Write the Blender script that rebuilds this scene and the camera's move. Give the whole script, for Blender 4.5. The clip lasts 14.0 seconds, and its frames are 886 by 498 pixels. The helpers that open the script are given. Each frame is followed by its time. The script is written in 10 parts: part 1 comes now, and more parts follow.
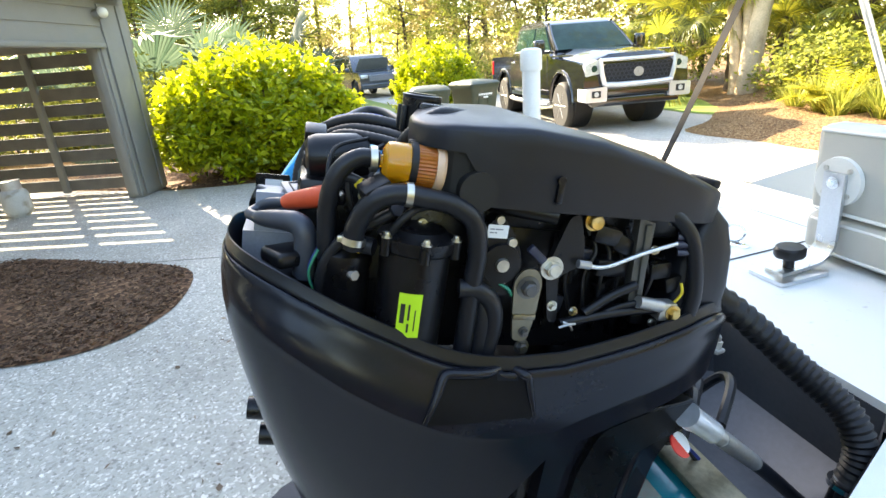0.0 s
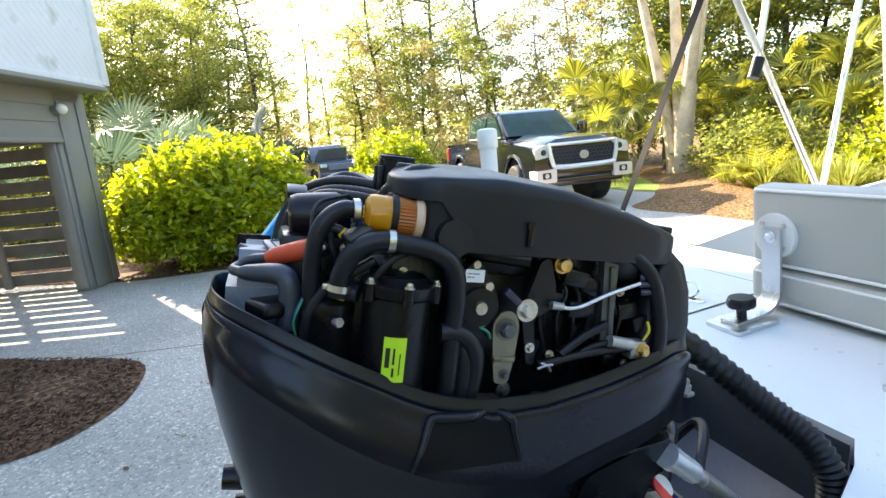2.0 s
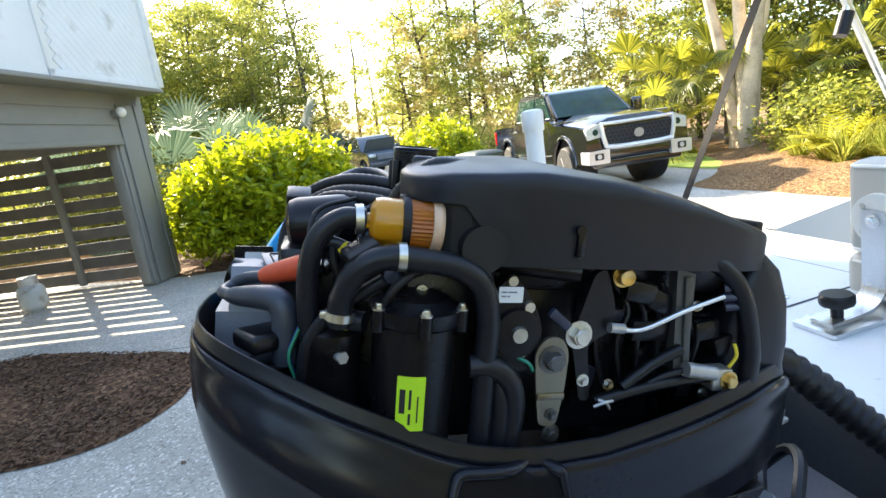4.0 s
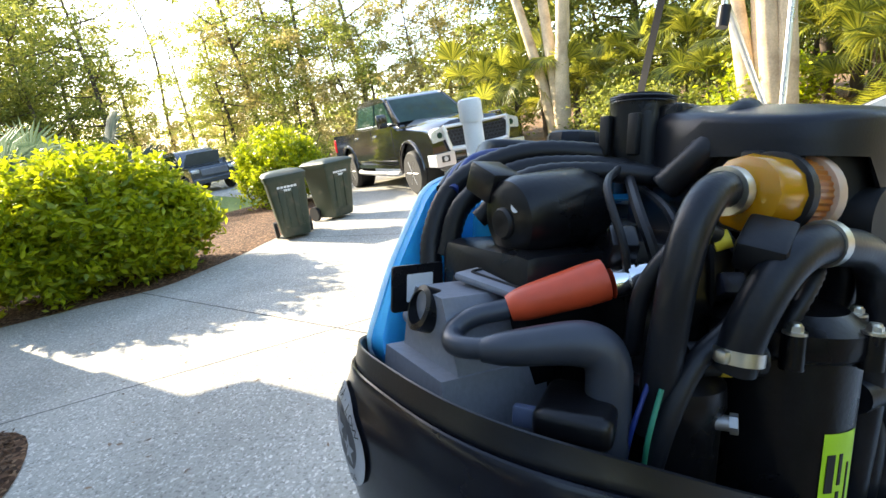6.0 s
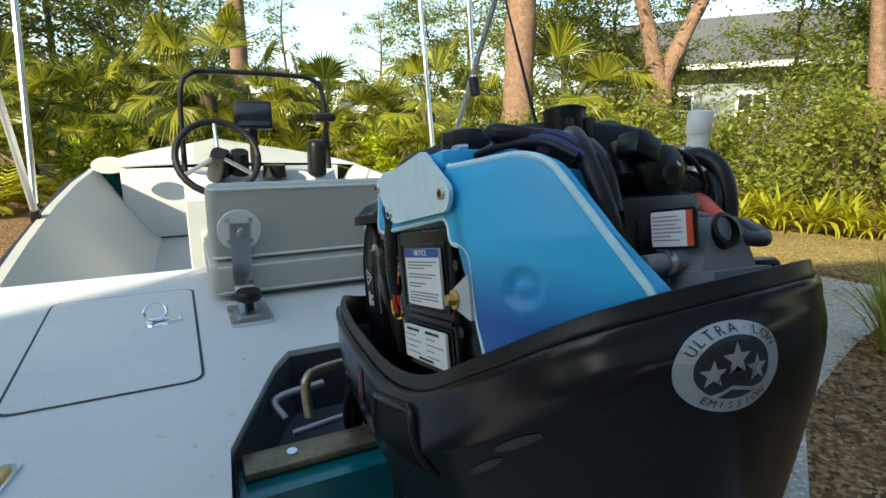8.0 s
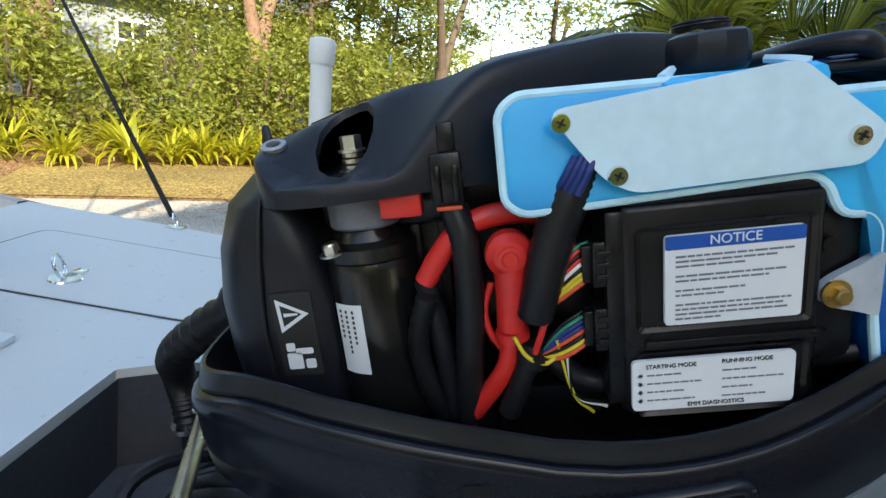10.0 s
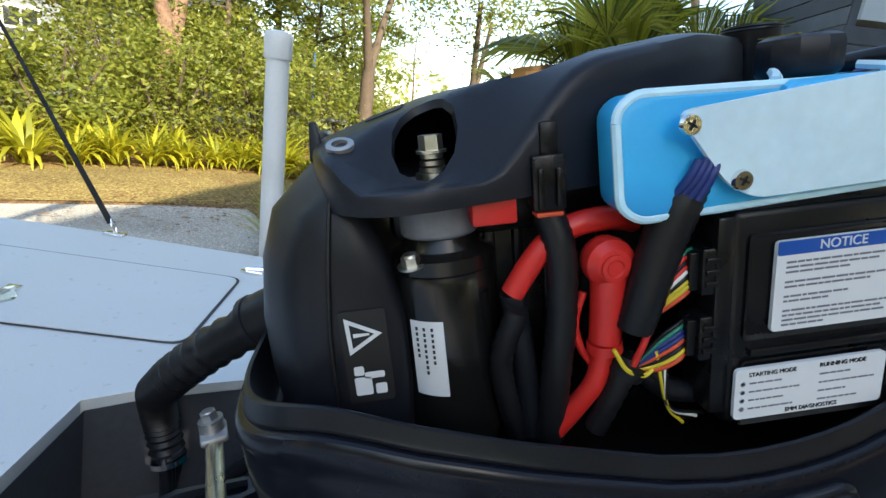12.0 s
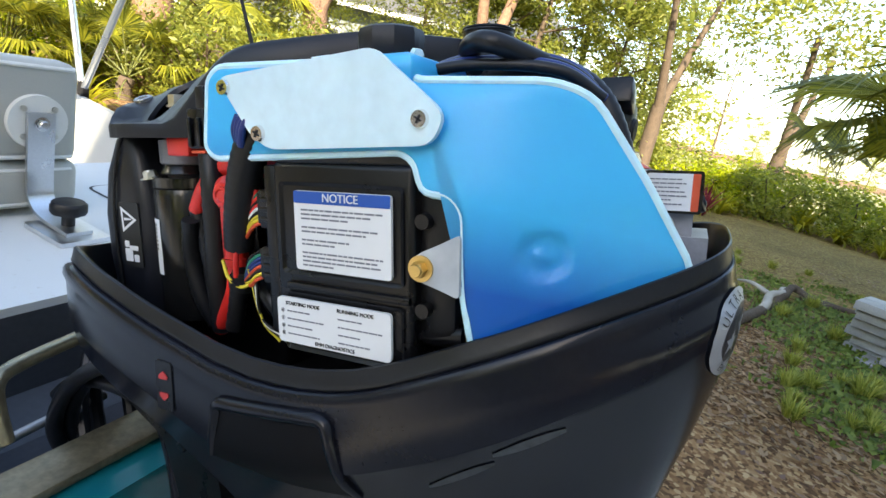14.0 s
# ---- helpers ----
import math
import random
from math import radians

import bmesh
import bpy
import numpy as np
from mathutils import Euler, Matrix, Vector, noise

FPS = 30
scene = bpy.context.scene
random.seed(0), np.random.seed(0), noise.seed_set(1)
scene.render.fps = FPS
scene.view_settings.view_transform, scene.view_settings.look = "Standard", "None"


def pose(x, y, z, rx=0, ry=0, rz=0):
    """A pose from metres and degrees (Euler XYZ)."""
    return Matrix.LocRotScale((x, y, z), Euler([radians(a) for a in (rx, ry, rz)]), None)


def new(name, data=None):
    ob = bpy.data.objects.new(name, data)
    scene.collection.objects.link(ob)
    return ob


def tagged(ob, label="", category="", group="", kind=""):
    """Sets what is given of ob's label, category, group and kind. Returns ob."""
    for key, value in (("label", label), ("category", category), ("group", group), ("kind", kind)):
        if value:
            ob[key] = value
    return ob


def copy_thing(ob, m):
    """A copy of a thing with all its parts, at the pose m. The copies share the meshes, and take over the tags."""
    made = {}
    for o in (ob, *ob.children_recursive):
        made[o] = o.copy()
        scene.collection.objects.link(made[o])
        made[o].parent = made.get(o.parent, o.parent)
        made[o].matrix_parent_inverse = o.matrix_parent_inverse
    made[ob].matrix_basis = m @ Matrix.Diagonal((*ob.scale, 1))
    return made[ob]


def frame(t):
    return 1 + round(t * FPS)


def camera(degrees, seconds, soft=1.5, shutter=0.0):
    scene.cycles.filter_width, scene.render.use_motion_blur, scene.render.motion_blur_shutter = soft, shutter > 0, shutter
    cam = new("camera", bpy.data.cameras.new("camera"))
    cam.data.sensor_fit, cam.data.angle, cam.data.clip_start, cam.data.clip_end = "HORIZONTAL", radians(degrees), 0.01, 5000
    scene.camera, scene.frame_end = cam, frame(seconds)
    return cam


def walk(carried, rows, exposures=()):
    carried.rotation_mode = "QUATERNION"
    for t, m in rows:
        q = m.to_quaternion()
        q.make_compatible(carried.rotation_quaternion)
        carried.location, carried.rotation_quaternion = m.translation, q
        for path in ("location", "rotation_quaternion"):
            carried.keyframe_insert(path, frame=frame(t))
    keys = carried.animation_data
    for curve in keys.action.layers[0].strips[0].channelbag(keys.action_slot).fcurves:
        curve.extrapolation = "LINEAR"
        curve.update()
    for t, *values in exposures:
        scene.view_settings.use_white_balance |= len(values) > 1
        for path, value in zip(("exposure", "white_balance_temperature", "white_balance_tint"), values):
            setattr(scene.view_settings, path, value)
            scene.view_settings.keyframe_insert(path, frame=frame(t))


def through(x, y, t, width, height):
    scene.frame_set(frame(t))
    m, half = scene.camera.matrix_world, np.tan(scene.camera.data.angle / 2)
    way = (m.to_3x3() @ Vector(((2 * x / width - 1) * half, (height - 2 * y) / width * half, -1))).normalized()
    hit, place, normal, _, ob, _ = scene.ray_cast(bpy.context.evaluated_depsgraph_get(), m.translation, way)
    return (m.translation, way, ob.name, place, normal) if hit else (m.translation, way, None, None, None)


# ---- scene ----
cam = camera(80.86, 14.0)
PATH = [
    (0.0, pose(0.680, -0.216, 1.524, 69.62, 4.21, 75.73)),
    (0.5, pose(0.715, -0.226, 1.512, 72.16, 2.84, 71.79)),
    (1.0, pose(0.733, -0.244, 1.487, 74.52, 3.01, 71.39)),
    (1.5, pose(0.714, -0.246, 1.494, 77.07, 4.34, 71.17)),
    (2.0, pose(0.712, -0.249, 1.495, 78.33, 5.32, 71.00)),
    (2.5, pose(0.688, -0.204, 1.488, 79.07, 5.51, 73.80)),
    (2.7, pose(0.665, -0.165, 1.478, 79.38, 5.85, 75.45)),
    (4.8, pose(0.541, -0.263, 1.501, 76.08, 9.48, 74.67)),
    (5.0, pose(0.507, -0.325, 1.499, 76.19, 9.25, 71.76)),
    (5.5, pose(0.398, -0.407, 1.490, 76.18, 10.07, 65.37)),
    (6.0, pose(0.302, -0.431, 1.496, 75.35, 9.79, 57.49)),
    (6.5, pose(0.121, -0.559, 1.468, 74.42, 5.57, 35.15)),
    (6.6, pose(0.074, -0.594, 1.471, 74.50, 4.95, 29.60)),
    (6.7, pose(0.030, -0.640, 1.470, 74.90, 3.40, 23.60)),
    (7.0, pose(-0.077, -0.691, 1.448, 75.77, 1.03, 8.43)),
    (7.2, pose(-0.146, -0.670, 1.439, 76.03, 0.56, 0.28)),
    (7.5, pose(-0.242, -0.607, 1.438, 76.56, 0.33, -9.67)),
    (8.0, pose(-0.358, -0.556, 1.457, 77.26, -0.53, -27.01)),
    (8.2, pose(-0.438, -0.513, 1.449, 77.48, -1.34, -34.19)),
    (9.2, pose(-0.565, -0.170, 1.420, 75.80, -4.50, -66.00)),
    (10.3, pose(-0.435, 0.192, 1.389, 74.13, -7.64, -92.98)),
    (10.5, pose(-0.438, 0.228, 1.414, 73.97, -8.93, -95.29)),
    (11.0, pose(-0.391, 0.245, 1.525, 71.89, -9.72, -98.06)),
    (11.5, pose(-0.404, 0.253, 1.485, 72.49, -8.83, -97.97)),
    (12.0, pose(-0.424, 0.224, 1.377, 75.28, -7.13, -95.70)),
    (12.5, pose(-0.442, 0.170, 1.344, 77.30, -6.65, -94.10)),
    (13.0, pose(-0.475, 0.072, 1.341, 78.54, -7.82, -90.74)),
    (13.5, pose(-0.476, -0.090, 1.347, 79.01, -9.72, -80.64)),
    (14.0, pose(-0.443, -0.283, 1.419, 73.21, -11.73, -63.79)),
]
walk(cam, PATH, exposures=[(0.0, 2.8, 7500, 10), (1.0, 2.65, 7150, 10), (2.5, 2.25, 6950, 10), (5.0, 2.4, 6900, 10), (6.0, 2.05, 6900, 9), (6.5, 1.65, 7000, 8), (7.0, 1.3, 7100, 6), (7.5, 1.1, 7050, 4), (8.0, 1.05, 7000, 2), (10.5, 1.57, 6850, 8), (11.0, 1.55, 7250, 9), (11.5, 1.5, 7000, 8), (12.5, 1.55, 6650, 6), (13.0, 1.55, 6600, 6), (14.0, 2.0, 7200, 10)])

# ---- world, sun, exposure ----
SUN_EL, SUN_AZ = radians(28), radians(246)
world = bpy.data.worlds.new("sky")
scene.world = world
world.use_nodes = True
wn = world.node_tree.nodes
sky = wn.new("ShaderNodeTexSky")
sky.sky_type = "NISHITA"
sky.sun_disc = False
sky.sun_elevation, sky.sun_rotation = SUN_EL, SUN_AZ
sky.dust_density = 1.0
wn["Background"].inputs["Strength"].default_value = 0.18
world.node_tree.links.new(sky.outputs[0], wn["Background"].inputs[0])
sun = new("sun", bpy.data.lights.new("sun", "SUN"))
sun.data.energy, sun.data.angle, sun.data.color = 4.6, radians(0.6), (1.0, 0.9, 0.72)
sun_way = Vector((0.913 * math.cos(SUN_EL), 0.407 * math.cos(SUN_EL), -math.sin(SUN_EL)))
sun.rotation_mode = "QUATERNION"
sun.rotation_quaternion = sun_way.to_track_quat("-Z", "Y")
sun.location = (-20, -9, 14)

# ---- building helpers ----
def B():
    return bmesh.new()


def thing(name, m=None, label="", category="", group="", kind=""):
    ob = new(name)
    ob.empty_display_size = 0.05
    ob.matrix_world = m if m is not None else Matrix()
    return tagged(ob, label, category, group, kind)


def finish(bm, name, material, smooth=35):
    bmesh.ops.recalc_face_normals(bm, faces=bm.faces)
    me = bpy.data.meshes.new(name)
    bm.to_mesh(me)
    bm.free()
    if smooth:
        me.polygons.foreach_set("use_smooth", [True] * len(me.polygons))
        me.set_sharp_from_angle(angle=radians(smooth))
    if material:
        me.materials.append(material)
    return me


def part(name, bm, material, parent=None, label="", smooth=35, m=None):
    ob = new(name, finish(bm, name, material, smooth))
    if parent is not None:
        ob.parent = parent
    if m is not None:
        ob.matrix_basis = m
    if label:
        ob["label"] = label
    return ob


def bevel(bm, verts, width, seg=2):
    vs = set(verts)
    es = [e for e in bm.edges if e.verts[0] in vs and e.verts[1] in vs and len(e.link_faces) == 2
          and e.calc_face_angle(0) > 0.5]
    if es and width > 0:
        bmesh.ops.bevel(bm, geom=es, offset=width, segments=seg, profile=0.5, affect="EDGES", clamp_overlap=True)


def box(bm, c, s, bev=0.0, rot=(0, 0, 0), seg=2, taper=None):
    r = bmesh.ops.create_cube(bm, size=1)["verts"]
    for v in r:
        k = 1.0
        if taper and v.co.z > 0:
            v.co.x *= taper[0]
            v.co.y *= taper[1]
        v.co = Vector((v.co.x * s[0], v.co.y * s[1], v.co.z * s[2]))
    bmesh.ops.transform(bm, matrix=pose(*c, *rot), verts=r)
    bevel(bm, r, bev, seg)
    return bm


def frame_of(d):
    d = Vector(d).normalized()
    a = Vector((0, 0, 1)) if abs(d.z) < 0.9 else Vector((1, 0, 0))
    u = a.cross(d).normalized()
    return u, d.cross(u), d


def cyl(bm, p0, p1, r0, r1=None, seg=16, bev=0.0):
    p0, p1 = Vector(p0), Vector(p1)
    r1 = r0 if r1 is None else r1
    u, w, d = frame_of(p1 - p0)
    rings = []
    for p, r in ((p0, r0), (p1, r1)):
        rings.append([bm.verts.new(p + r * (math.cos(a) * u + math.sin(a) * w)) for a in
                      (2 * math.pi * i / seg for i in range(seg))])
    for i in range(seg):
        j = (i + 1) % seg
        bm.faces.new((rings[0][i], rings[0][j], rings[1][j], rings[1][i]))
    bm.faces.new(rings[0][::-1])
    bm.faces.new(rings[1])
    if bev:
        bevel(bm, rings[0] + rings[1], bev, 2)
    return bm


def spline(pts, n=6):
    """Catmull-Rom through pts."""
    p = [Vector(q) for q in pts]
    if len(p) < 3 or n < 2:
        return p
    p = [2 * p[0] - p[1]] + p + [2 * p[-1] - p[-2]]
    out = []
    for i in range(1, len(p) - 2):
        for k in range(n):
            t = k / n
            a, b, c, d = p[i - 1], p[i], p[i + 1], p[i + 2]
            out.append(0.5 * (2 * b + (c - a) * t + (2 * a - 5 * b + 4 * c - d) * t * t + (3 * b - a - 3 * c + d) * t ** 3))
    out.append(p[-2])
    return out


def tube(bm, pts, r, seg=10, n=6, cap=True, rib=0.0, flat=1.0):
    """A round tube along a smooth line; r a number or a function of 0..1. rib: corrugation height."""
    path = spline(pts, n)
    u = None
    rings = []
    for i, p in enumerate(path):
        d = (path[min(i + 1, len(path) - 1)] - path[max(i - 1, 0)]).normalized()
        if u is None:
            u = frame_of(d)[0]
        u = (u - d * u.dot(d)).normalized()
        w = d.cross(u)
        f = i / (len(path) - 1)
        rr = (r(f) if callable(r) else r) + (rib if i % 2 else 0)
        rings.append([bm.verts.new(p + rr * (math.cos(a) * u + flat * math.sin(a) * w)) for a in
                      (2 * math.pi * k / seg for k in range(seg))])
    for a, b in zip(rings, rings[1:]):
        for i in range(seg):
            j = (i + 1) % seg
            bm.faces.new((a[i], a[j], b[j], b[i]))
    if cap:
        bm.faces.new(rings[0][::-1])
        bm.faces.new(rings[-1])
    return bm


def loft(bm, rings, close=True, cap0=True, cap1=True):
    vs = [[bm.verts.new(p) for p in r] for r in rings]
    n = len(vs[0])
    for a, b in zip(vs, vs[1:]):
        for i in range(n if close else n - 1):
            j = (i + 1) % n
            bm.faces.new((a[i], a[j], b[j], b[i]))
    if cap0:
        bm.faces.new(vs[0][::-1])
    if cap1:
        bm.faces.new(vs[-1])
    return bm


def prism(bm, poly, axis, a, b, bev=0.0, seg=2):
    """A 2D outline pushed out along an axis: x takes (y, z), y takes (x, z), z takes (x, y)."""
    def at(p, h):
        return {"x": (h, p[0], p[1]), "y": (p[0], h, p[1]), "z": (p[0], p[1], h)}[axis]
    lo = [bm.verts.new(at(p, a)) for p in poly]
    hi = [bm.verts.new(at(p, b)) for p in poly]
    n = len(poly)
    for i in range(n):
        j = (i + 1) % n
        bm.faces.new((lo[i], lo[j], hi[j], hi[i]))
    bm.faces.new(lo[::-1])
    bm.faces.new(hi)
    if bev:
        bevel(bm, lo + hi, bev, seg)
    return bm


def lathe(bm, profile, m=None, seg=24):
    rings = []
    for r, z in profile:
        rings.append([Vector((r * math.cos(2 * math.pi * i / seg), r * math.sin(2 * math.pi * i / seg), z)) for i in range(seg)])
    if m is not None:
        rings = [[m @ p for p in r] for r in rings]
    return loft(bm, rings)


def axis_m(p, d):
    """A pose at p with z along d."""
    u, w, d = frame_of(d)
    return Matrix.Translation(p) @ Matrix((u, w, d)).transposed().to_4x4()


def bolt(bm, p, d, r=0.008, h=0.006, seg=6):
    """A hex head on a washer."""
    p, d = Vector(p), Vector(d).normalized()
    cyl(bm, p, p + d * 0.0015, r * 1.45, seg=18)
    cyl(bm, p + d * 0.0015, p + d * (0.0015 + h), r, r * 0.96, seg=seg)
    cyl(bm, p + d * (0.0015 + h), p + d * (0.003 + h), r * 0.8, r * 0.7, seg=seg * 2)
    return bm


def rounded(pts, r, n=4):
    """A 2D outline with rounded corners."""
    out = []
    k = len(pts)
    for i in range(k):
        p, a, b = (Vector(pts[j % k]) for j in (i, i - 1, i + 1))
        da, db = (a - p), (b - p)
        q = min(r, da.length * 0.45, db.length * 0.45)
        a, b = p + da.normalized() * q, p + db.normalized() * q
        for s in range(n + 1):
            t = s / n
            out.append(tuple((1 - t) ** 2 * a + 2 * t * (1 - t) * p + t * t * b))
    return out


def rect(x0, y0, x1, y1, r=0.0, n=4):
    pts = [(x0, y0), (x1, y0), (x1, y1), (x0, y1)]
    return rounded(pts, r, n) if r else pts


def text_mesh(body, size, material, name, parent, m, label="", depth=0.0004, align="CENTER", squeeze=1.0):
    cu = bpy.data.curves.new(name, "FONT")
    cu.body, cu.size, cu.extrude, cu.align_x, cu.align_y = body, size, depth, align, "CENTER"
    tmp = bpy.data.objects.new(name, cu)
    scene.collection.objects.link(tmp)
    dg = bpy.context.evaluated_depsgraph_get()
    me = bpy.data.meshes.new_from_object(tmp.evaluated_get(dg))
    bpy.data.objects.remove(tmp)
    for v in me.vertices:
        v.co.x *= squeeze
    me.materials.clear()
    me.materials.append(material)
    ob = new(name, me)
    ob.parent = parent
    ob.matrix_basis = m
    if label:
        ob["label"] = label
    return ob


# ---- materials ----
def mat(name, col, rough=0.5, metal=0.0, var=0.18, scale=6.0, fine=90.0, bump=0.15, dist=0.002, rvar=0.15, coat=0.0,
        dirt=None, dirt_amt=0.0, dirt_scale=3.0, spec=0.5, object_random=0.0, trans=0.0, island=0.0, sss=0.0):
    m = bpy.data.materials.new(name)
    m.use_nodes = True
    nt = m.node_tree
    N, L = nt.nodes, nt.links
    bs = N["Principled BSDF"]
    tc = N.new("ShaderNodeTexCoord")
    n1, n2 = N.new("ShaderNodeTexNoise"), N.new("ShaderNodeTexNoise")
    n1.inputs["Scale"].default_value, n1.inputs["Detail"].default_value = scale, 6
    n2.inputs["Scale"].default_value, n2.inputs["Detail"].default_value = fine, 3
    for n in (n1, n2):
        L.new(tc.outputs["Object"], n.inputs["Vector"])
    ramp = N.new("ShaderNodeValToRGB")
    c = Vector(col[:3])
    lo, hi = c * (1 - var), c * (1 + var)
    ramp.color_ramp.elements[0].position, ramp.color_ramp.elements[1].position = 0.3, 0.7
    ramp.color_ramp.elements[0].color, ramp.color_ramp.elements[1].color = (*lo, 1), (*[min(1, v) for v in hi], 1)
    mixv = N.new("ShaderNodeMath")
    mixv.operation = "MULTIPLY_ADD"
    mixv.inputs[1].default_value, mixv.inputs[2].default_value = 0.45, 0.0
    L.new(n2.outputs["Fac"], mixv.inputs[0])
    add = N.new("ShaderNodeMath")
    add.operation = "MULTIPLY_ADD"
    add.inputs[1].default_value = 0.6
    L.new(n1.outputs["Fac"], add.inputs[0])
    L.new(mixv.outputs[0], add.inputs[2])
    L.new(add.outputs[0], ramp.inputs[0])
    colour = ramp.outputs[0]
    if dirt:
        n3 = N.new("ShaderNodeTexNoise")
        n3.inputs["Scale"].default_value, n3.inputs["Detail"].default_value = dirt_scale, 9
        L.new(tc.outputs["Object"], n3.inputs["Vector"])
        r3 = N.new("ShaderNodeValToRGB")
        r3.color_ramp.elements[0].position, r3.color_ramp.elements[1].position = 0.62 - 0.25 * dirt_amt, 0.78
        L.new(n3.outputs["Fac"], r3.inputs[0])
        mx = N.new("ShaderNodeMix")
        mx.data_type = "RGBA"
        L.new(r3.outputs[0], mx.inputs["Factor"])
        L.new(colour, mx.inputs["A"])
        mx.inputs["B"].default_value = (*dirt, 1)
        colour = mx.outputs["Result"]
    if object_random or island:
        src = N.new("ShaderNodeObjectInfo").outputs["Random"] if object_random else N.new("ShaderNodeNewGeometry").outputs["Random Per Island"]
        hs = N.new("ShaderNodeHueSaturation")
        mr = N.new("ShaderNodeMapRange")
        k = object_random or island
        mr.inputs["To Min"].default_value, mr.inputs["To Max"].default_value = 1 - k, 1 + k
        L.new(src, mr.inputs["Value"])
        L.new(mr.outputs[0], hs.inputs["Value"])
        L.new(colour, hs.inputs["Color"])
        colour = hs.outputs[0]
    L.new(colour, bs.inputs["Base Color"])
    rr = N.new("ShaderNodeMapRange")
    rr.inputs["To Min"].default_value, rr.inputs["To Max"].default_value = max(0.02, rough - rvar), min(1, rough + rvar)
    L.new(n1.outputs["Fac"], rr.inputs["Value"])
    L.new(rr.outputs[0], bs.inputs["Roughness"])
    bs.inputs["Metallic"].default_value = metal
    bs.inputs["Specular IOR Level"].default_value = spec
    bs.inputs["Coat Weight"].default_value = coat
    bs.inputs["Coat Roughness"].default_value = 0.08
    if trans:
        bs.inputs["Transmission Weight"].default_value = trans
    if sss:
        bs.inputs["Subsurface Weight"].default_value = sss
        bs.inputs["Subsurface Radius"].default_value = (0.02, 0.03, 0.04)
    if bump:
        bp = N.new("ShaderNodeBump")
        bp.inputs["Strength"].default_value, bp.inputs["Distance"].default_value = bump, dist
        L.new(n2.outputs["Fac"], bp.inputs["Height"])
        L.new(bp.outputs[0], bs.inputs["Normal"])
    return m


def leaf_mat(name, col, col2, through=0.45, rough=0.5):
    """Leaves: gloss and body colour in front, light let through from behind; each leaf its own shade."""
    m = bpy.data.materials.new(name)
    m.use_nodes = True
    nt = m.node_tree
    N, L = nt.nodes, nt.links
    bs, out = N["Principled BSDF"], N["Material Output"]
    geo = N.new("ShaderNodeNewGeometry")
    ramp = N.new("ShaderNodeValToRGB")
    ramp.color_ramp.elements[0].color, ramp.color_ramp.elements[1].color = (*col, 1), (*col2, 1)
    L.new(geo.outputs["Random Per Island"], ramp.inputs[0])
    L.new(ramp.outputs[0], bs.inputs["Base Color"])
    bs.inputs["Roughness"].default_value = rough
    tr = N.new("ShaderNodeBsdfTranslucent")
    hs = N.new("ShaderNodeHueSaturation")
    hs.inputs["Value"].default_value, hs.inputs["Hue"].default_value = 1.6, 0.485
    L.new(ramp.outputs[0], hs.inputs["Color"])
    L.new(hs.outputs[0], tr.inputs["Color"])
    mx = N.new("ShaderNodeMixShader")
    mx.inputs[0].default_value = through
    L.new(bs.outputs[0], mx.inputs[1])
    L.new(tr.outputs[0], mx.inputs[2])
    L.new(mx.outputs[0], out.inputs["Surface"])
    return m


def ground_mat(name, stops, cell, rough=0.9, bump=0.6, dist=0.01, patch=0.6):
    """Loose ground: crumbs of several shades (cell per metre) over broad stains."""
    m = bpy.data.materials.new(name)
    m.use_nodes = True
    nt = m.node_tree
    N, L = nt.nodes, nt.links
    bs = N["Principled BSDF"]
    tc = N.new("ShaderNodeTexCoord")
    nz = N.new("ShaderNodeTexNoise")
    nz.inputs["Scale"].default_value = cell * 0.7
    L.new(tc.outputs["Object"], nz.inputs["Vector"])
    warp = N.new("ShaderNodeMix")
    warp.data_type = "VECTOR"
    warp.inputs["Factor"].default_value = 0.02
    L.new(tc.outputs["Object"], warp.inputs["A"])
    L.new(nz.outputs["Color"], warp.inputs["B"])
    vo = N.new("ShaderNodeTexVoronoi")
    vo.inputs["Scale"].default_value = cell
    L.new(warp.outputs["Result"], vo.inputs["Vector"])
    sep = N.new("ShaderNodeSeparateColor")
    L.new(vo.outputs["Color"], sep.inputs[0])
    ramp = N.new("ShaderNodeValToRGB")
    el = ramp.color_ramp.elements
    for i, (p, c) in enumerate(stops):
        e = el[i] if i < 2 else el.new(p)
        e.position, e.color = p, (*c, 1)
    L.new(sep.outputs[0], ramp.inputs[0])
    big = N.new("ShaderNodeTexNoise")
    big.inputs["Scale"].default_value, big.inputs["Detail"].default_value = patch, 8
    L.new(tc.outputs["Object"], big.inputs["Vector"])
    mr = N.new("ShaderNodeMapRange")
    mr.inputs["From Min"].default_value, mr.inputs["From Max"].default_value = 0.3, 0.7
    mr.inputs["To Min"].default_value, mr.inputs["To Max"].default_value = 0.72, 1.15
    L.new(big.outputs["Fac"], mr.inputs["Value"])
    hs = N.new("ShaderNodeHueSaturation")
    L.new(ramp.outputs[0], hs.inputs["Color"])
    L.new(mr.outputs[0], hs.inputs["Value"])
    L.new(hs.outputs[0], bs.inputs["Base Color"])
    bs.inputs["Roughness"].default_value = rough
    bs.inputs["Specular IOR Level"].default_value = 0.25
    bp = N.new("ShaderNodeBump")
    bp.inputs["Strength"].default_value, bp.inputs["Distance"].default_value = bump, dist
    L.new(sep.outputs[1], bp.inputs["Height"])
    L.new(bp.outputs[0], bs.inputs["Normal"])
    return m


